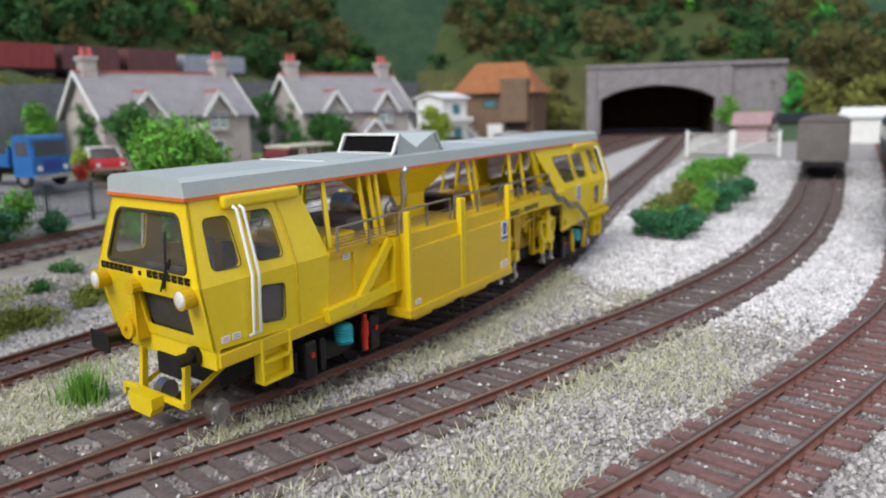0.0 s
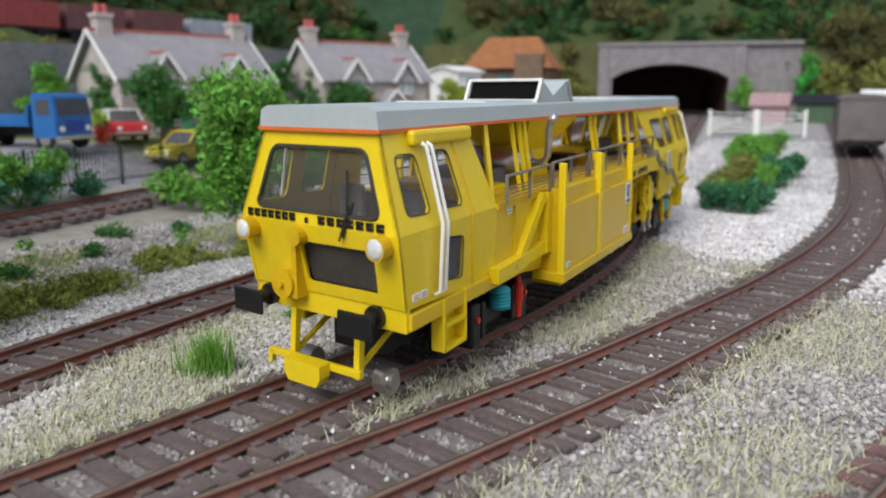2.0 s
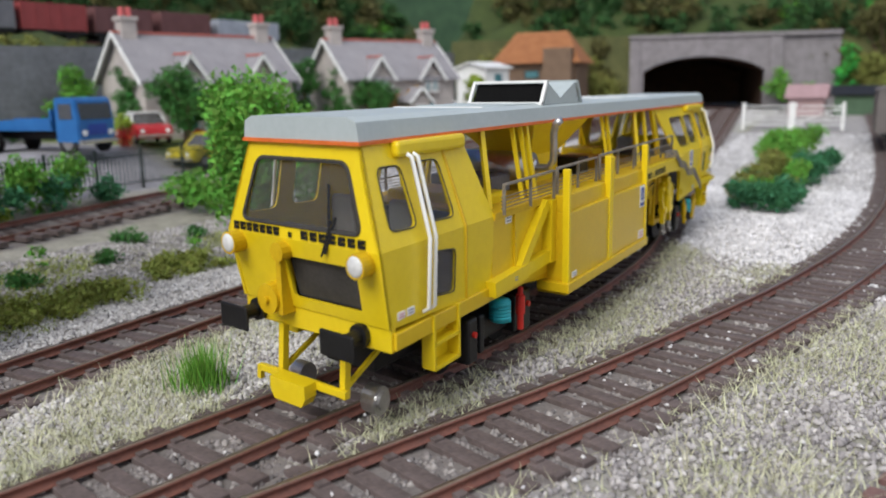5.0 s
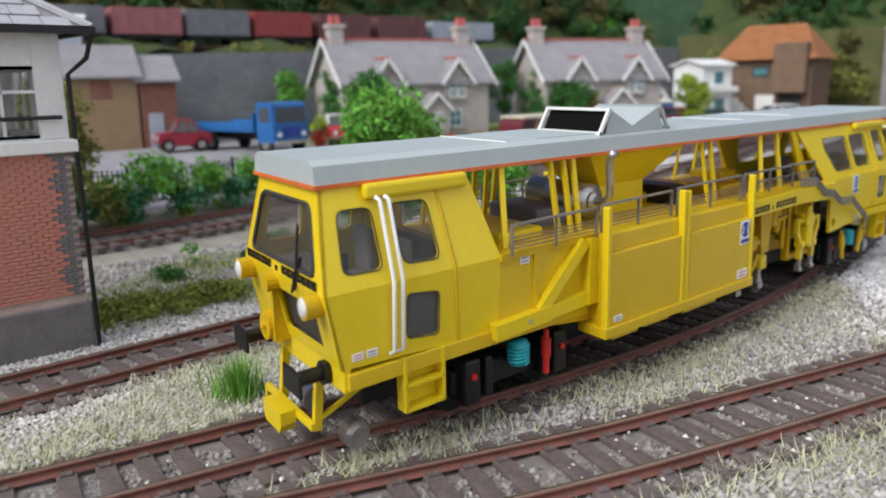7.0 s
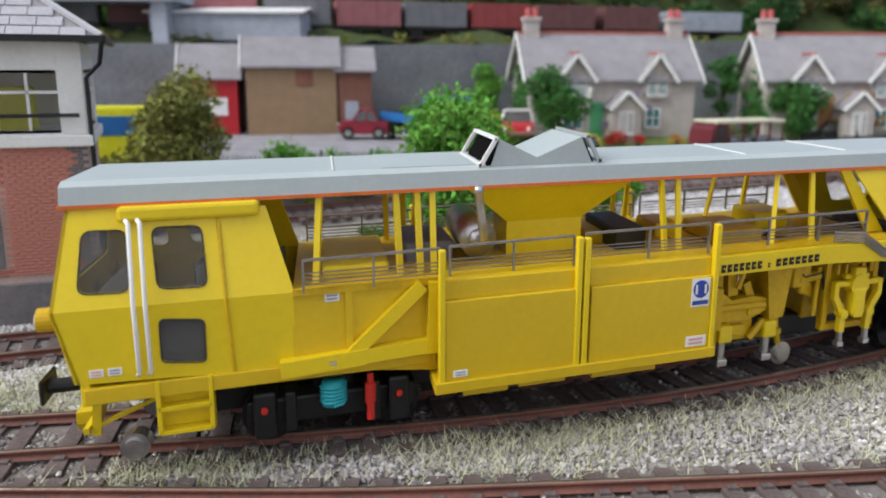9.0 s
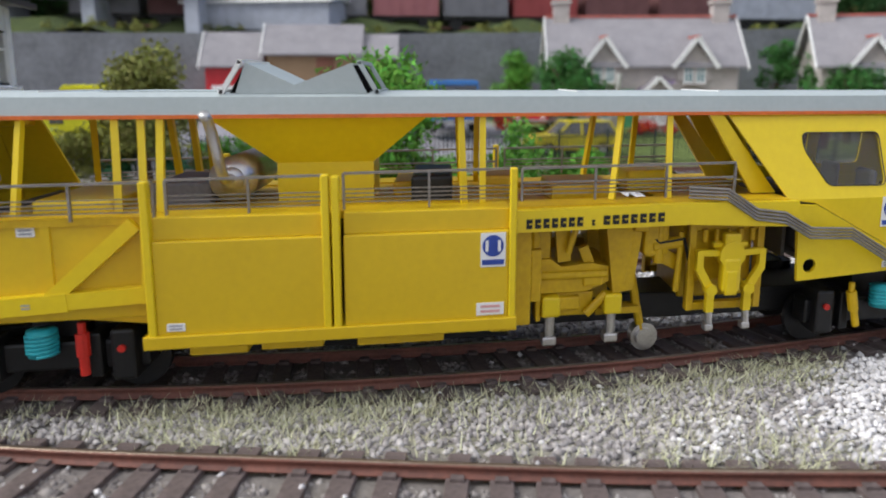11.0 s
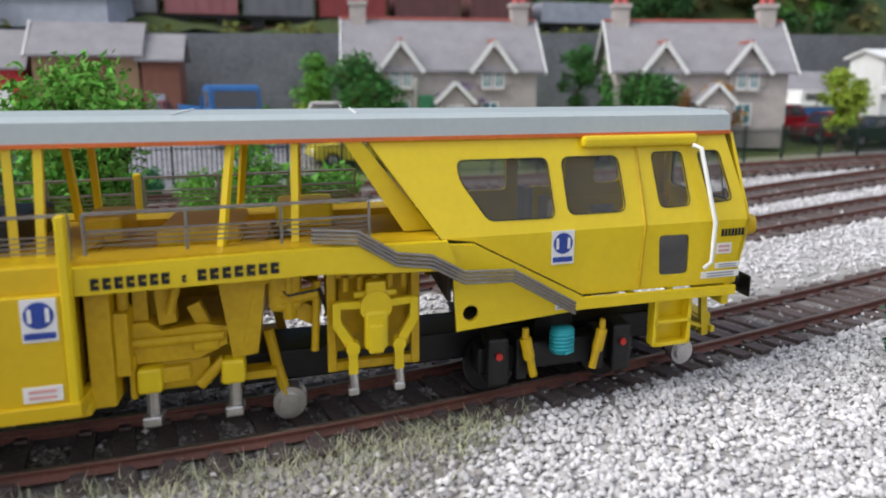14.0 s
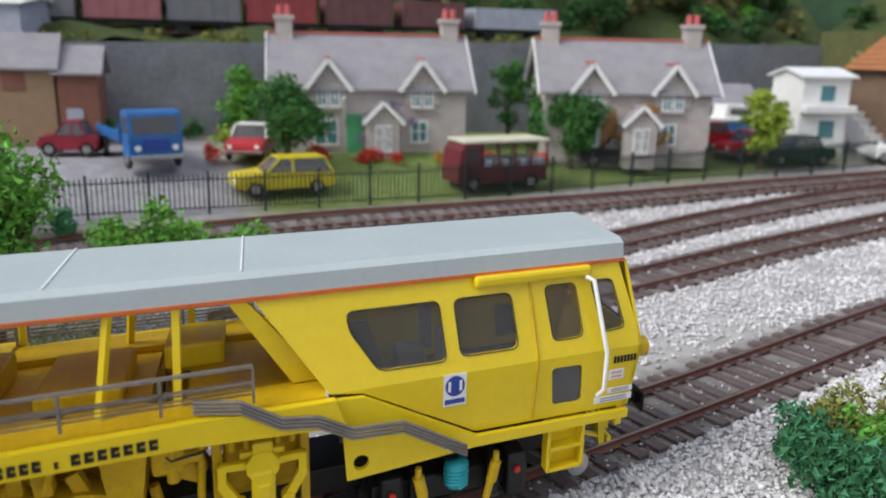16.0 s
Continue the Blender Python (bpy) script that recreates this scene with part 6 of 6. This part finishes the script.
        bar(bm, (x0, y_, Z(x0, y_) + 0.3 + k * 0.3), (x1, y_, Z(x1, y_) + 0.3 + k * 0.3), 0.1, 0.06)
        part("rail", bm, WHITE, t)
    bm = B()
    bar(bm, (x0, y_ - 0.08, Z(x0, y_) + 0.3), (x1, y_ - 0.08, Z(x1, y_) + 1.5), 0.1, 0.05)
    part("brace", bm, WHITE, t)


def shed(name, label, x, y, z, turn, l, d, h, rise, wall, roofm, category="building", eave=0.25):
    t = thing(name, label, category, "", at(x, y, z, turn))
    bm = B()
    box(bm, 0, l, 0, d, -0.5, h)
    prism(bm, [(0, h), (d, h), (d / 2, h + rise * 0.93)], "x", 0, l)
    part("wall", bm, wall, t)
    bm = B()
    for s in (0, 1):
        y0 = -eave if s == 0 else d + eave
        vs = [bm.verts.new(p) for p in ((-eave, y0, h - 0.12), (l + eave, y0, h - 0.12), (l + eave, d / 2, h + rise), (-eave, d / 2, h + rise))]
        vt = [bm.verts.new(v.co + Vector((0, 0, 0.1))) for v in vs]
        bm.faces.new(vs)
        bm.faces.new(vt)
        for i in range(4):
            bm.faces.new((vs[i], vs[(i + 1) % 4], vt[(i + 1) % 4], vt[i]))
    part("roof", bm, roofm, t)
    return t


def opening(t, name, x0, x1, z0, z1, m, y=0.0, frame=None):
    bm = B()
    box(bm, x0, x1, y - 0.05, y + 0.03, z0, z1, 0.01)
    o = part(name, bm, frame or m, t)
    if frame:
        bm = B()
        box(bm, x0 + 0.1, x1 - 0.1, y - 0.065, y - 0.03, z0 + 0.1, z1 - 0.1)
        part("pane", bm, m, o)
    return o


shed("lineside_hut", "small pink-walled hut beside the tunnel", -10.6, 66, Z(-10, 66), 0, 2.4, 2.2, 1.4, 0.8, mat("pale_pink_brick", (0.42, 0.28, 0.28), rough=0.9), mat("pink_roof", (0.40, 0.26, 0.27), rough=0.9))
shed("lineside_hut", "dark green hut beside the tunnel", -7.6, 67, Z(-7, 67), 0, 2.6, 2.2, 1.5, 0.5, mat("hut_green", (0.08, 0.14, 0.08), rough=0.8), BLACK)
shed("white_store", "long white store building behind the siding", -3.2, 66, Z(-2, 66), -4, 9, 4, 1.9, 0.5, WHITE, WHITE)

# ---- buildings beyond the yard ----
t = shed("brick_workshop", "brown brick building with a grey gabled roof", -40.3, 14.6, 2.2, 80, 4.6, 2.6, 3.5, 1.4, BROWNB, SLATE)
opening(t, "window", 2.5, 3.4, 2.5, 3.3, REDBR, 0, None)
for s in (-1, 1):
    bm = B()
    bar(bm, (-0.28, 1.3 + s * 1.55, 3.35), (-0.28, 1.3, 4.98), 0.06, 0.2)
    part("bargeboard", bm, WHITE, t, "white bargeboard")
t = shed("brick_annex", "red-brown brick annex beside the workshop", -39.5, 19.25, 2.2, 80, 1.7, 2.4, 3.3, 1.1, REDBR, SLATE)
opening(t, "door", 0.3, 1.0, -0.1, 1.7, SHEDGREY)
t = shed("red_shop", "red and white fronted shop with a grey roof", -40.9, 11.5, 2.2, 80, 2.7, 2.6, 2.9, 1.6, CARRED, SLATE)
opening(t, "window", 0.3, 2.2, 1.0, 1.9, WHITE)
for s in (-1, 1):
    bm = B()
    bar(bm, (-0.28, 1.3 + s * 1.55, 2.75), (-0.28, 1.3, 4.58), 0.06, 0.2)
    part("bargeboard", bm, WHITE, t, "white bargeboard")
bm = B()
prism(bm, [(0.2, 3.0), (2.4, 3.0), (1.3, 4.3)], "x", -0.27, -0.2)
part("gable_boarding", bm, WHITE, t)
t = shed("grey_shed", "pale blue-grey flat-roofed shed on the embankment", -45.6, 10.2, 5.2, 70, 8.2, 5, 3.4, 0.25, SHEDGREY, WHITE)
t = thing("concrete_bridge", "pale concrete road bridge at the end of the wall", "bridge", "", at(-46.4, 3.0, 0, 70))
bm = B()
box(bm, -6, 9, 0, 4, 9.0, 9.6)
part("deck", bm, SHEDGREY, t)
for x in (-4, 2, 8):
    bm = B()
    box(bm, x - 0.4, x + 0.4, 0.5, 3.5, 1.5, 9.05)
    part("pier", bm, SHEDGREY, t)
t = shed("white_house", "white rendered two-storey house with green windows", -29.7, 54.2, 2.0, 76, 2.7, 2.8, 3.9, 0.3, WHITE, WHITE, "house")
opening(t, "window", 0.9, 1.9, 2.5, 3.5, PANEBLUE, 0, WHITE)
opening(t, "window", 1.0, 2.1, 0.6, 1.7, PANEBLUE, 0, WHITE)
bm = B()
box(bm, -0.1, 2.9, -0.5, 0.0, 2.0, 2.4, 0.05)
part("balcony", bm, WHITE, t)
# local x runs along the front, y to the back
t = thing("brown_house", "tall brown clad house with a hipped orange tiled roof", "house", "", at(-31.6, 60.0, 2.0, 8))
bm = B()
box(bm, 0, 6.4, 0, 4.6, -0.6, 4.4)
box(bm, 4.0, 6.2, -0.9, 0.1, 1.9, 5.3)
part("wall", bm, CLAD, t, "brown timber cladding")
bm = B()
c = [bm.verts.new(q) for q in ((-0.4, -0.5, 4.2), (6.8, -0.5, 4.2), (6.8, 5.1, 4.2), (-0.4, 5.1, 4.2), (1.0, 2.3, 6.7), (5.2, 2.3, 6.7))]
for q in ((0, 1, 5, 4), (1, 2, 5), (2, 3, 4, 5), (3, 0, 4), (3, 2, 1, 0)):
    bm.faces.new([c[k] for k in q])
hr = part("roof", bm, TILE, t, "hipped roof of orange-brown tiles")
for k in range(9):
    u = k / 9
    bm = B()
    y, z, x0, x1 = -0.5 + 2.8 * u, 4.2 + 2.5 * u, -0.4 + 1.4 * u, 6.8 - 1.6 * u
    bar(bm, (x0, y - 0.02, z + 0.03), (x1, y - 0.02, z + 0.03), 0.06, 0.05)
    part("tile_course", bm, TILE, hr)
opening(t, "window", 2.3, 3.5, 3.0, 3.7, PANEBLUE, 0, DARK)
opening(t, "garage_door", 4.2, 5.8, -0.2, 1.8, DARK)
opening(t, "porch_wall", 2.6, 3.9, -0.3, 1.7, WHITE)
for k in range(5):
    bm = B()
    box(bm, 0.6 + k * 0.4, 1.0 + k * 0.4, -1.0, 0, -0.3, 1.9 - k * 0.38)
    part("step", bm, WHITE, t)
t = shed("garage", "low open garage with a grey pitched roof", -35.0, 51.0, 2.2, 72, 4.6, 4.2, 1.9, 1.0, STONE, SLATE)
# dark panels stand in for the shade inside the two open bays
opening(t, "doorway_shade", 0.4, 2.0, 0, 1.7, DARK)
opening(t, "doorway_shade", 2.5, 4.1, 0, 1.7, DARK)

# ---- signal box ----
sx, sy, sz = -16.75, 8.6, 0.0
t = thing("signal_box", "red brick signal box with white windows and a slate hipped roof", "signal box")
bm = B()
box(bm, sx - 3.6, sx, sy - 6.4, sy, -0.2, 4.0)
core = part("wall", bm, MORTAR, t)
bm = B()
box(bm, sx - 3.68, sx + 0.08, sy - 6.48, sy + 0.08, -0.2, 1.0, 0.03)
part("plinth", bm, BLUEBRICK, t, "dark engineering brick plinth")
bm = B()
box(bm, sx - 3.75, sx + 0.14, sy - 6.5, sy + 0.14, 3.95, 4.2, 0.03)
part("sill_band", bm, WHITE, t)
for x0, x1, y0, y1 in ((sx - 3.4, sx - 0.2, sy - 0.18, sy), (sx - 0.18, sx, sy - 6.4, sy - 0.002), (sx - 3.6, sx - 3.42, sy - 6.4, sy - 0.002)):
    for z0, z1 in ((5.5, 6.15), (4.0, 4.3)):
        bm = B()
        box(bm, x0, x1, y0, y1, z0, z1)
        part("cabin_board", bm, WHITE, t, "white painted cabin boarding")
for x, y in ((sx - 0.15, sy - 0.15), (sx - 3.45, sy - 0.15), (sx - 0.15, sy - 3.2), (sx - 0.15, sy - 6.25)):
    bm = B()
    box(bm, x - 0.22, x + 0.175, y - 0.34, y + 0.175, 4.22, 6.12, 0.01)
    part("corner_post", bm, WHITE, t)
for (y0, y1) in ((sy - 2.95, sy - 0.45), (sy - 6.0, sy - 3.5)):
    bm = B()
    for k in range(5):
        y = y0 + (y1 - y0) * k / 4
        box(bm, sx - 0.06, sx + 0.0, y - 0.03, y + 0.03, 4.25, 5.55)
    for z in (4.27, 5.1, 5.53):
        box(bm, sx - 0.06, sx + 0.0, y0, y1, z - 0.03, z + 0.03)
    fr = part("window_frame", bm, WHITE, t)
    bm = B()
    box(bm, sx - 0.05, sx - 0.035, y0, y1, 4.25, 5.55)
    part("pane", bm, GLASS, fr)
bm = B()
for k in range(5):
    x = sx - 3.2 + k * 0.7
    box(bm, x - 0.03, x + 0.03, sy - 0.06, sy + 0.0, 4.25, 5.55)
for z in (4.27, 5.1, 5.53):
    box(bm, sx - 3.2, sx - 0.4, sy - 0.06, sy, z - 0.03, z + 0.03)
fr = part("window_frame", bm, WHITE, t)
bm = B()
box(bm, sx - 3.2, sx - 0.4, sy - 0.05, sy - 0.035, 4.25, 5.55)
part("pane", bm, GLASS, fr)
bm = B()
box(bm, sx - 3.5, sx - 0.2, sy - 6.3, sy - 0.2, 4.0, 4.1)
box(bm, sx - 3.4, sx - 3.3, sy - 6.3, sy - 0.2, 4.0, 6.0)
part("cabin_floor", bm, CREAM, t)
bm = B()
box(bm, sx - 1.8, sx - 1.2, sy - 1.9, sy - 1.1, 4.1, 5.2, 0.1)
part("interior_lamp", bm, TARP, t, "yellow object inside the cabin")
bm = B()
tube(bm, [(sx + 0.12, sy - 6.2, 4.62), (sx + 0.12, sy - 0.1, 4.62)], 0.04, 6)
part("rail", bm, BLACK, t)
# slate hipped roof: courses of slates
ex0, ex1, ey0, ey1, ez, rz = sx - 4.1, sx + 0.45, sy - 6.9, sy + 0.5, 6.2, 7.7
xm = (ex0 + ex1) / 2
bm = B()
ra, rb = (xm, ey1 - 2.2, rz), (xm, ey0 + 2.2, rz)
c = [(ex0, ey0, ez), (ex1, ey0, ez), (ex1, ey1, ez), (ex0, ey1, ez)]
v = [bm.verts.new(p) for p in c] + [bm.verts.new(ra), bm.verts.new(rb)]
for q in ((1, 2, 4, 5), (3, 0, 5, 4)):
    bm.faces.new([v[i] for i in q])
for q in ((2, 3, 4), (0, 1, 5), (0, 1, 2, 3)):
    bm.faces.new([v[i] for i in q])
rf = part("roof", bm, SLATE, t, "slate hipped roof")
SLATEP = mat("pale_slate", (0.42, 0.42, 0.45), (0.32, 0.32, 0.35), 0.6, 0.4, 0.08, 0.3)
for j in range(7):
    f0, f1 = j / 7, (j + 1) / 7
    z0, x0 = ez + (rz - ez) * f0, ex1 + (xm - ex1) * f0
    z1, x1 = ez + (rz - ez) * f1, ex1 + (xm - ex1) * f1
    ya, yb = ey1 - 2.2 * f1, ey0 + 2.2 * f1
    n = int((ya - yb) / 0.5)
    for k in range(n):
        bm = B()
        y0 = ya - 0.5 * (k + (0.25 if j % 2 else 0)) - 0.01
        vs = [bm.verts.new(p) for p in ((x0, y0, z0 + 0.06), (x0, y0 - 0.48, z0 + 0.06), (x1, y0 - 0.48, z1 + 0.03), (x1, y0, z1 + 0.03))]
        bm.faces.new(vs)
        vt = [bm.verts.new(q.co - Vector((0.02, 0, 0.04))) for q in vs]
        for i in range(4):
            bm.faces.new((vs[i], vs[(i + 1) % 4], vt[(i + 1) % 4], vt[i]))
        part("slate", bm, SLATEP, rf)
for p0, p1 in ((c[2], ra), (c[1], rb), (ra, rb)):
    bm = B()
    cyl(bm, Vector(p0) + Vector((0, 0, 0.05)), Vector(p1) + Vector((0, 0, 0.05)), 0.08, 6)
    part("hip_tile", bm, SLATEP, rf)
bm = B()
for (x0, y0), (x1, y1) in (((ex1, ey0), (ex1, ey1)), ((ex1, ey1), (ex0, ey1))):
    bar(bm, (x0, y0, ez), (x1, y1, ez), 0.14, 0.14)
tube(bm, [(ex1, ey1, ez), (ex1 - 0.15, ey1 - 0.1, ez - 0.5), (sx + 0.08, sy + 0.1, ez - 0.8), (sx + 0.1, sy + 0.12, 0)], 0.05, 6)
part("gutter", bm, BLACK, t, "black gutter and downpipe")
# ground floor window
bm = B()
box(bm, sx - 0.02, sx + 0.06, sy - 3.4, sy - 2.1, 1.5, 2.9, 0.02)
wf = part("window", bm, WHITE, t)
for k in range(2):
    for j in range(3):
        bm = B()
        y0, z0 = sy - 3.3 + k * 0.58, 1.58 + j * 0.43
        box(bm, sx + 0.03, sx + 0.075, y0, y0 + 0.5, z0, z0 + 0.36)
        part("pane", bm, DGLASS, wf)
# bricks on the two faces that can be seen; quoins of dark brick
bk = B()
box(bk, -0.012, 0.03, 0.005, 0.215, 0.005, 0.07)
for v in bk.verts:
    v.co *= U
brick_mesh = bpy.data.meshes.new("brick")
bk.to_mesh(brick_mesh)
bk.free()
brick_mesh.materials.append(BRICK)
dark_mesh = brick_mesh.copy()
dark_mesh.materials.clear()
dark_mesh.materials.append(BLUEBRICK)
rest_v, rest_f, made = [], [], 0
cube_v = [(0, 0, 0), (0.03, 0, 0), (0.03, 0.21, 0), (0, 0.21, 0), (0, 0, 0.065), (0.03, 0, 0.065), (0.03, 0.21, 0.065), (0, 0.21, 0.065)]
cube_f = [(1, 2, 6, 5), (4, 5, 6, 7), (0, 4, 5, 1), (2, 3, 7, 6)]
for j in range(37):
    z = 1.17 + j * 0.075
    for k in range(24):
        y = sy - 0.22 - k * 0.225 + (0.11 if j % 2 else 0)
        if y + 0.2 > sy or (sy - 3.65 < y < sy - 1.85 and 1.3 < z < 3.15):
            continue
        quoin = y > sy - 0.36 - 0.12 * ((j // 4) % 2)
        if made < 290 and k < 8:
            ob = new("brick", dark_mesh if quoin else brick_mesh)
            ob.parent = core
            ob.matrix_basis = pose(sx * U, y * U, z * U)
            made += 1
        elif not quoin:
            b0 = len(rest_v)
            rest_v += [(sx + a, y + b, z + c_) for a, b, c_ in cube_v]
            rest_f += [tuple(b0 + i for i in f_) for f_ in cube_f]
        else:
            ob = new("brick", dark_mesh)
            ob.parent = core
            ob.matrix_basis = pose(sx * U, y * U, z * U)
raw("brickwork", rest_v, rest_f, BRICK, "", "", "stuff", core)
bm = B()
prism(bm, [(sy - 3.65, 1.35), (sy - 1.85, 1.35), (sy - 1.85, 3.0), (sy - 2.75, 3.2), (sy - 3.65, 3.0)], "x", sx - 0.01, sx + 0.03)
part("window_surround", bm, BLUEBRICK, t)


# ---- trees, bushes and flower beds ----
tree("tall bright green tree between the tracks", -18.6, 17.9, Z(-18.6, 17.9), 5.4, 1.8, LEAF, 0.06, 34, 420, 0.055)
bush("bush", "bright green bush beside the far track", [(-18.9, 21.8, 1.5, 4.4), (-19.1, 23.2, 1.2, 3.4)], LEAF, 520, 0.055)
tree("round green tree in the cottage garden", -32.0, 27.8, 1.9, 3.9, 1.75, LEAFD, 0.2, 24, 420, 0.06, "garden trees")
tree("round dark green tree in front of the cottage", -30.4, 40.6, 1.7, 3.7, 1.45, LEAFD, 0.1, 24, 420, 0.06, "garden trees")
tree("leafy green tree beside the cottage gable", -39.6, 27.4, 2.2, 3.9, 1.3, LEAF, 0.12, 22, 420, 0.06, "garden trees")
tree("tall dark tree between the cottages", -34.6, 39.6, 2.2, 4.4, 1.1, LEAFD, 0.2, 20, 420, 0.06, "garden trees")
tree("lime green conical tree beside the drive", -28.0, 50.0, 1.5, 4.3, 1.15, LEAFY, 0.05, 24, 420, 0.07)
tree("olive tree beside the signal box", -26.3, 10.7, Z(-26.3, 10.7), 5.2, 1.8, LEAFO, 0.02, 32, 420, 0.06)
tree("small lime green shrub by the cottage", -33.6, 25.6, 2.2, 1.6, 0.6, LEAFY, 0.1, 10, 420, 0.05)
bush("bush", "bright green bushes beside the yard", [(-27.0, 14.6, 1.4, 3.0), (-27.1, 16.6, 1.3, 2.6), (-27.0, 12.8, 1.1, 2.2), (-27.2, 18.3, 1.1, 2.3), (-24.0, 20.6, 1.2, 1.9), (-23.6, 22.2, 1.0, 1.6)], LEAF, 420, 0.055)
bush("bush", "dark blue-green low hedge", [(-26.7, 11.6, 0.9, 1.5), (-26.6, 13.4, 0.9, 1.4), (-26.7, 15.4, 0.9, 1.5), (-26.9, 17.4, 0.9, 1.5), (-26.6, 9.8, 0.9, 1.5), (-26.9, 19.2, 0.8, 1.2)], LEAFB, 420, 0.05)
bush("bush", "olive shrubs near the signal box", [(-27.0, 8.6, 1.3, 2.6), (-26.8, 12.6, 0.9, 1.6), (-27.2, 5.6, 1.2, 2.2)], LEAFO, 420, 0.055)
bush("bush", "yellow-green bush in the hedge", [(-26.4, 15.2, 0.4, 0.7), (-26.4, 13.0, 0.4, 0.6)], LEAFY, 420, 0.05)
bush("bush", "small bright green weed on the gravel", [(-21.6, 13.0, 0.35, 0.8), (-20.4, 17.0, 0.3, 0.4)], LEAF, 420, 0.04)
# the island of bushes between the two lines
bush("bush", "dark blue-green bush on the white ballast", [(-7.3, 30.2, 0.9, 1.2), (-6.4, 30.5, 0.9, 1.2), (-7.8, 30.8, 0.75, 1.1), (-6.5, 31.8, 0.9, 1.2), (-6.4, 37.5, 1.0, 1.6), (-5.9, 40.5, 1.0, 1.4), (-7.9, 33.9, 0.9, 1.3)], LEAFB, 1100, 0.04)
bush("bush", "olive bush on the white ballast", [(-7.9, 31.8, 0.9, 1.25), (-7.3, 33.0, 1.1, 1.45), (-7.7, 35.2, 1.1, 1.7)], LEAFO, 1100, 0.04)
bush("bush", "bright green bush on the white ballast", [(-7.3, 31.6, 0.6, 1.4), (-7.4, 38.2, 1.15, 2.0), (-8.0, 41.0, 1.25, 2.1), (-8.3, 44.0, 1.25, 2.1), (-6.5, 34.9, 0.9, 1.6), (-7.4, 36.4, 0.9, 1.8), (-7.4, 46.0, 1.15, 1.9)], LEAF, 900, 0.044)
bush("bush", "vivid green ivy beside the tunnel", [(-11.5, 70.8, 1.6, 4.2), (-9.6, 71.0, 1.3, 2.4)], LEAF, 200, 0.09)
bush("bush", "olive scrub at the foot of the tunnel hill", [(-25.5, 68.0, 2.2, 6.0), (-28, 66.5, 2.0, 5.0), (-31.5, 66.0, 2.4, 6.5), (-35.5, 65.5, 2.4, 6.5), (-29.5, 68.0, 2.4, 7.5), (-33.5, 67.5, 2.4, 7.5), (-6.0, 73.0, 2.4, 6.5), (-2.0, 73.5, 2.4, 6.0), (2.5, 74, 2.6, 6.5)], LEAFO, 150, 0.11)
for x, y, h, r in ((-26.6, 69.5, 7.6, 1.9), (-8.6, 75.2, 9.0, 2.2), (-4.9, 74.6, 9.6, 2.4), (-1.4, 75.4, 8.4, 2.2), (2.2, 75.8, 8.8, 2.3), (5.8, 76.5, 8.2, 2.2)):
    tree("olive-brown conifer beside the tunnel hill", x, y, Z(x, y), h, r, WOODO, 0.08, 26, 260, 0.09, "tunnel conifers")
bush("bush", "vivid green bushes on the tunnel hill", [(-26.5, 72.5, 1.5, 10.5), (-24.3, 73.0, 1.2, 10.0), (-7.4, 73.2, 1.5, 6.5), (-5.6, 78.5, 1.8, 13.5)], mat("vivid_green_foam", (0.06, 0.42, 0.05), (0.035, 0.27, 0.035), 0.9, 0.8, 0.1, 0, island=0.4), 150, 0.1)
bush("flower_bed", "red flowers along the cottage garden", [(-32.8, 24.9, 0.6, 0.9), (-32.6, 29.2, 0.6, 0.7), (-32.2, 31.4, 0.7, 0.6), (-31.9, 32.6, 0.5, 0.6), (-31.6, 37.0, 0.6, 0.6), (-31.0, 39.3, 0.6, 0.6), (-30.4, 49.6, 0.5, 0.8)], FLOWER, 420, 0.045, "flower bed")
bush("flower_bed", "orange and green flowers by the cottages", [(-31.6, 34.6, 0.5, 0.8), (-31.4, 35.6, 0.5, 0.7), (-29.6, 47.4, 0.5, 0.7)], FLOWERY, 420, 0.045, "flower bed")
bush("hedge", "low green hedge at the foot of the wall", [(-40.9, 21 + 2.0 * k, 0.8, 1.3) for k in range(5)], LEAFD, 220, 0.08)

TURF = mat("yellow_green_foam_turf", (0.30, 0.34, 0.07), (0.20, 0.24, 0.05), 0.9, 0.5, 0.1, 0, island=0.4)
bush("turf_strip", "low yellow-green turf beside the far track", [(-18.3 + 0.12 * (k % 5), 5.2 + 0.42 * k, 0.62 + 0.12 * (k % 3), 0.4) for k in range(18)], TURF, 900, 0.03, "turf")
bush("turf_strip", "patchy yellow-green turf on the gravel", [(-18.4 + 0.15 * (k % 4), 14.2 + 0.8 * k, 0.45 + 0.1 * (k % 2), 0.25) for k in range(5)], TURF, 900, 0.03, "turf")
bush("turf_strip", "yellow-green moss patch on the gravel", [(-19.0 - 0.2 * (k % 3), 14.7 + 0.33 * k, 0.55, 0.3) for k in range(5)], TURF, 900, 0.03, "turf")
bush("turf_strip", "low green weeds on the gravel", [(-20.5, 12.0, 0.6, 0.3), (-21.0, 14.5, 0.5, 0.3), (-22.5, 16.5, 0.6, 0.35), (-21.6, 18.2, 0.5, 0.3), (-12.9, 12.6, 0.3, 0.2)], LEAFD, 900, 0.03, "weeds")
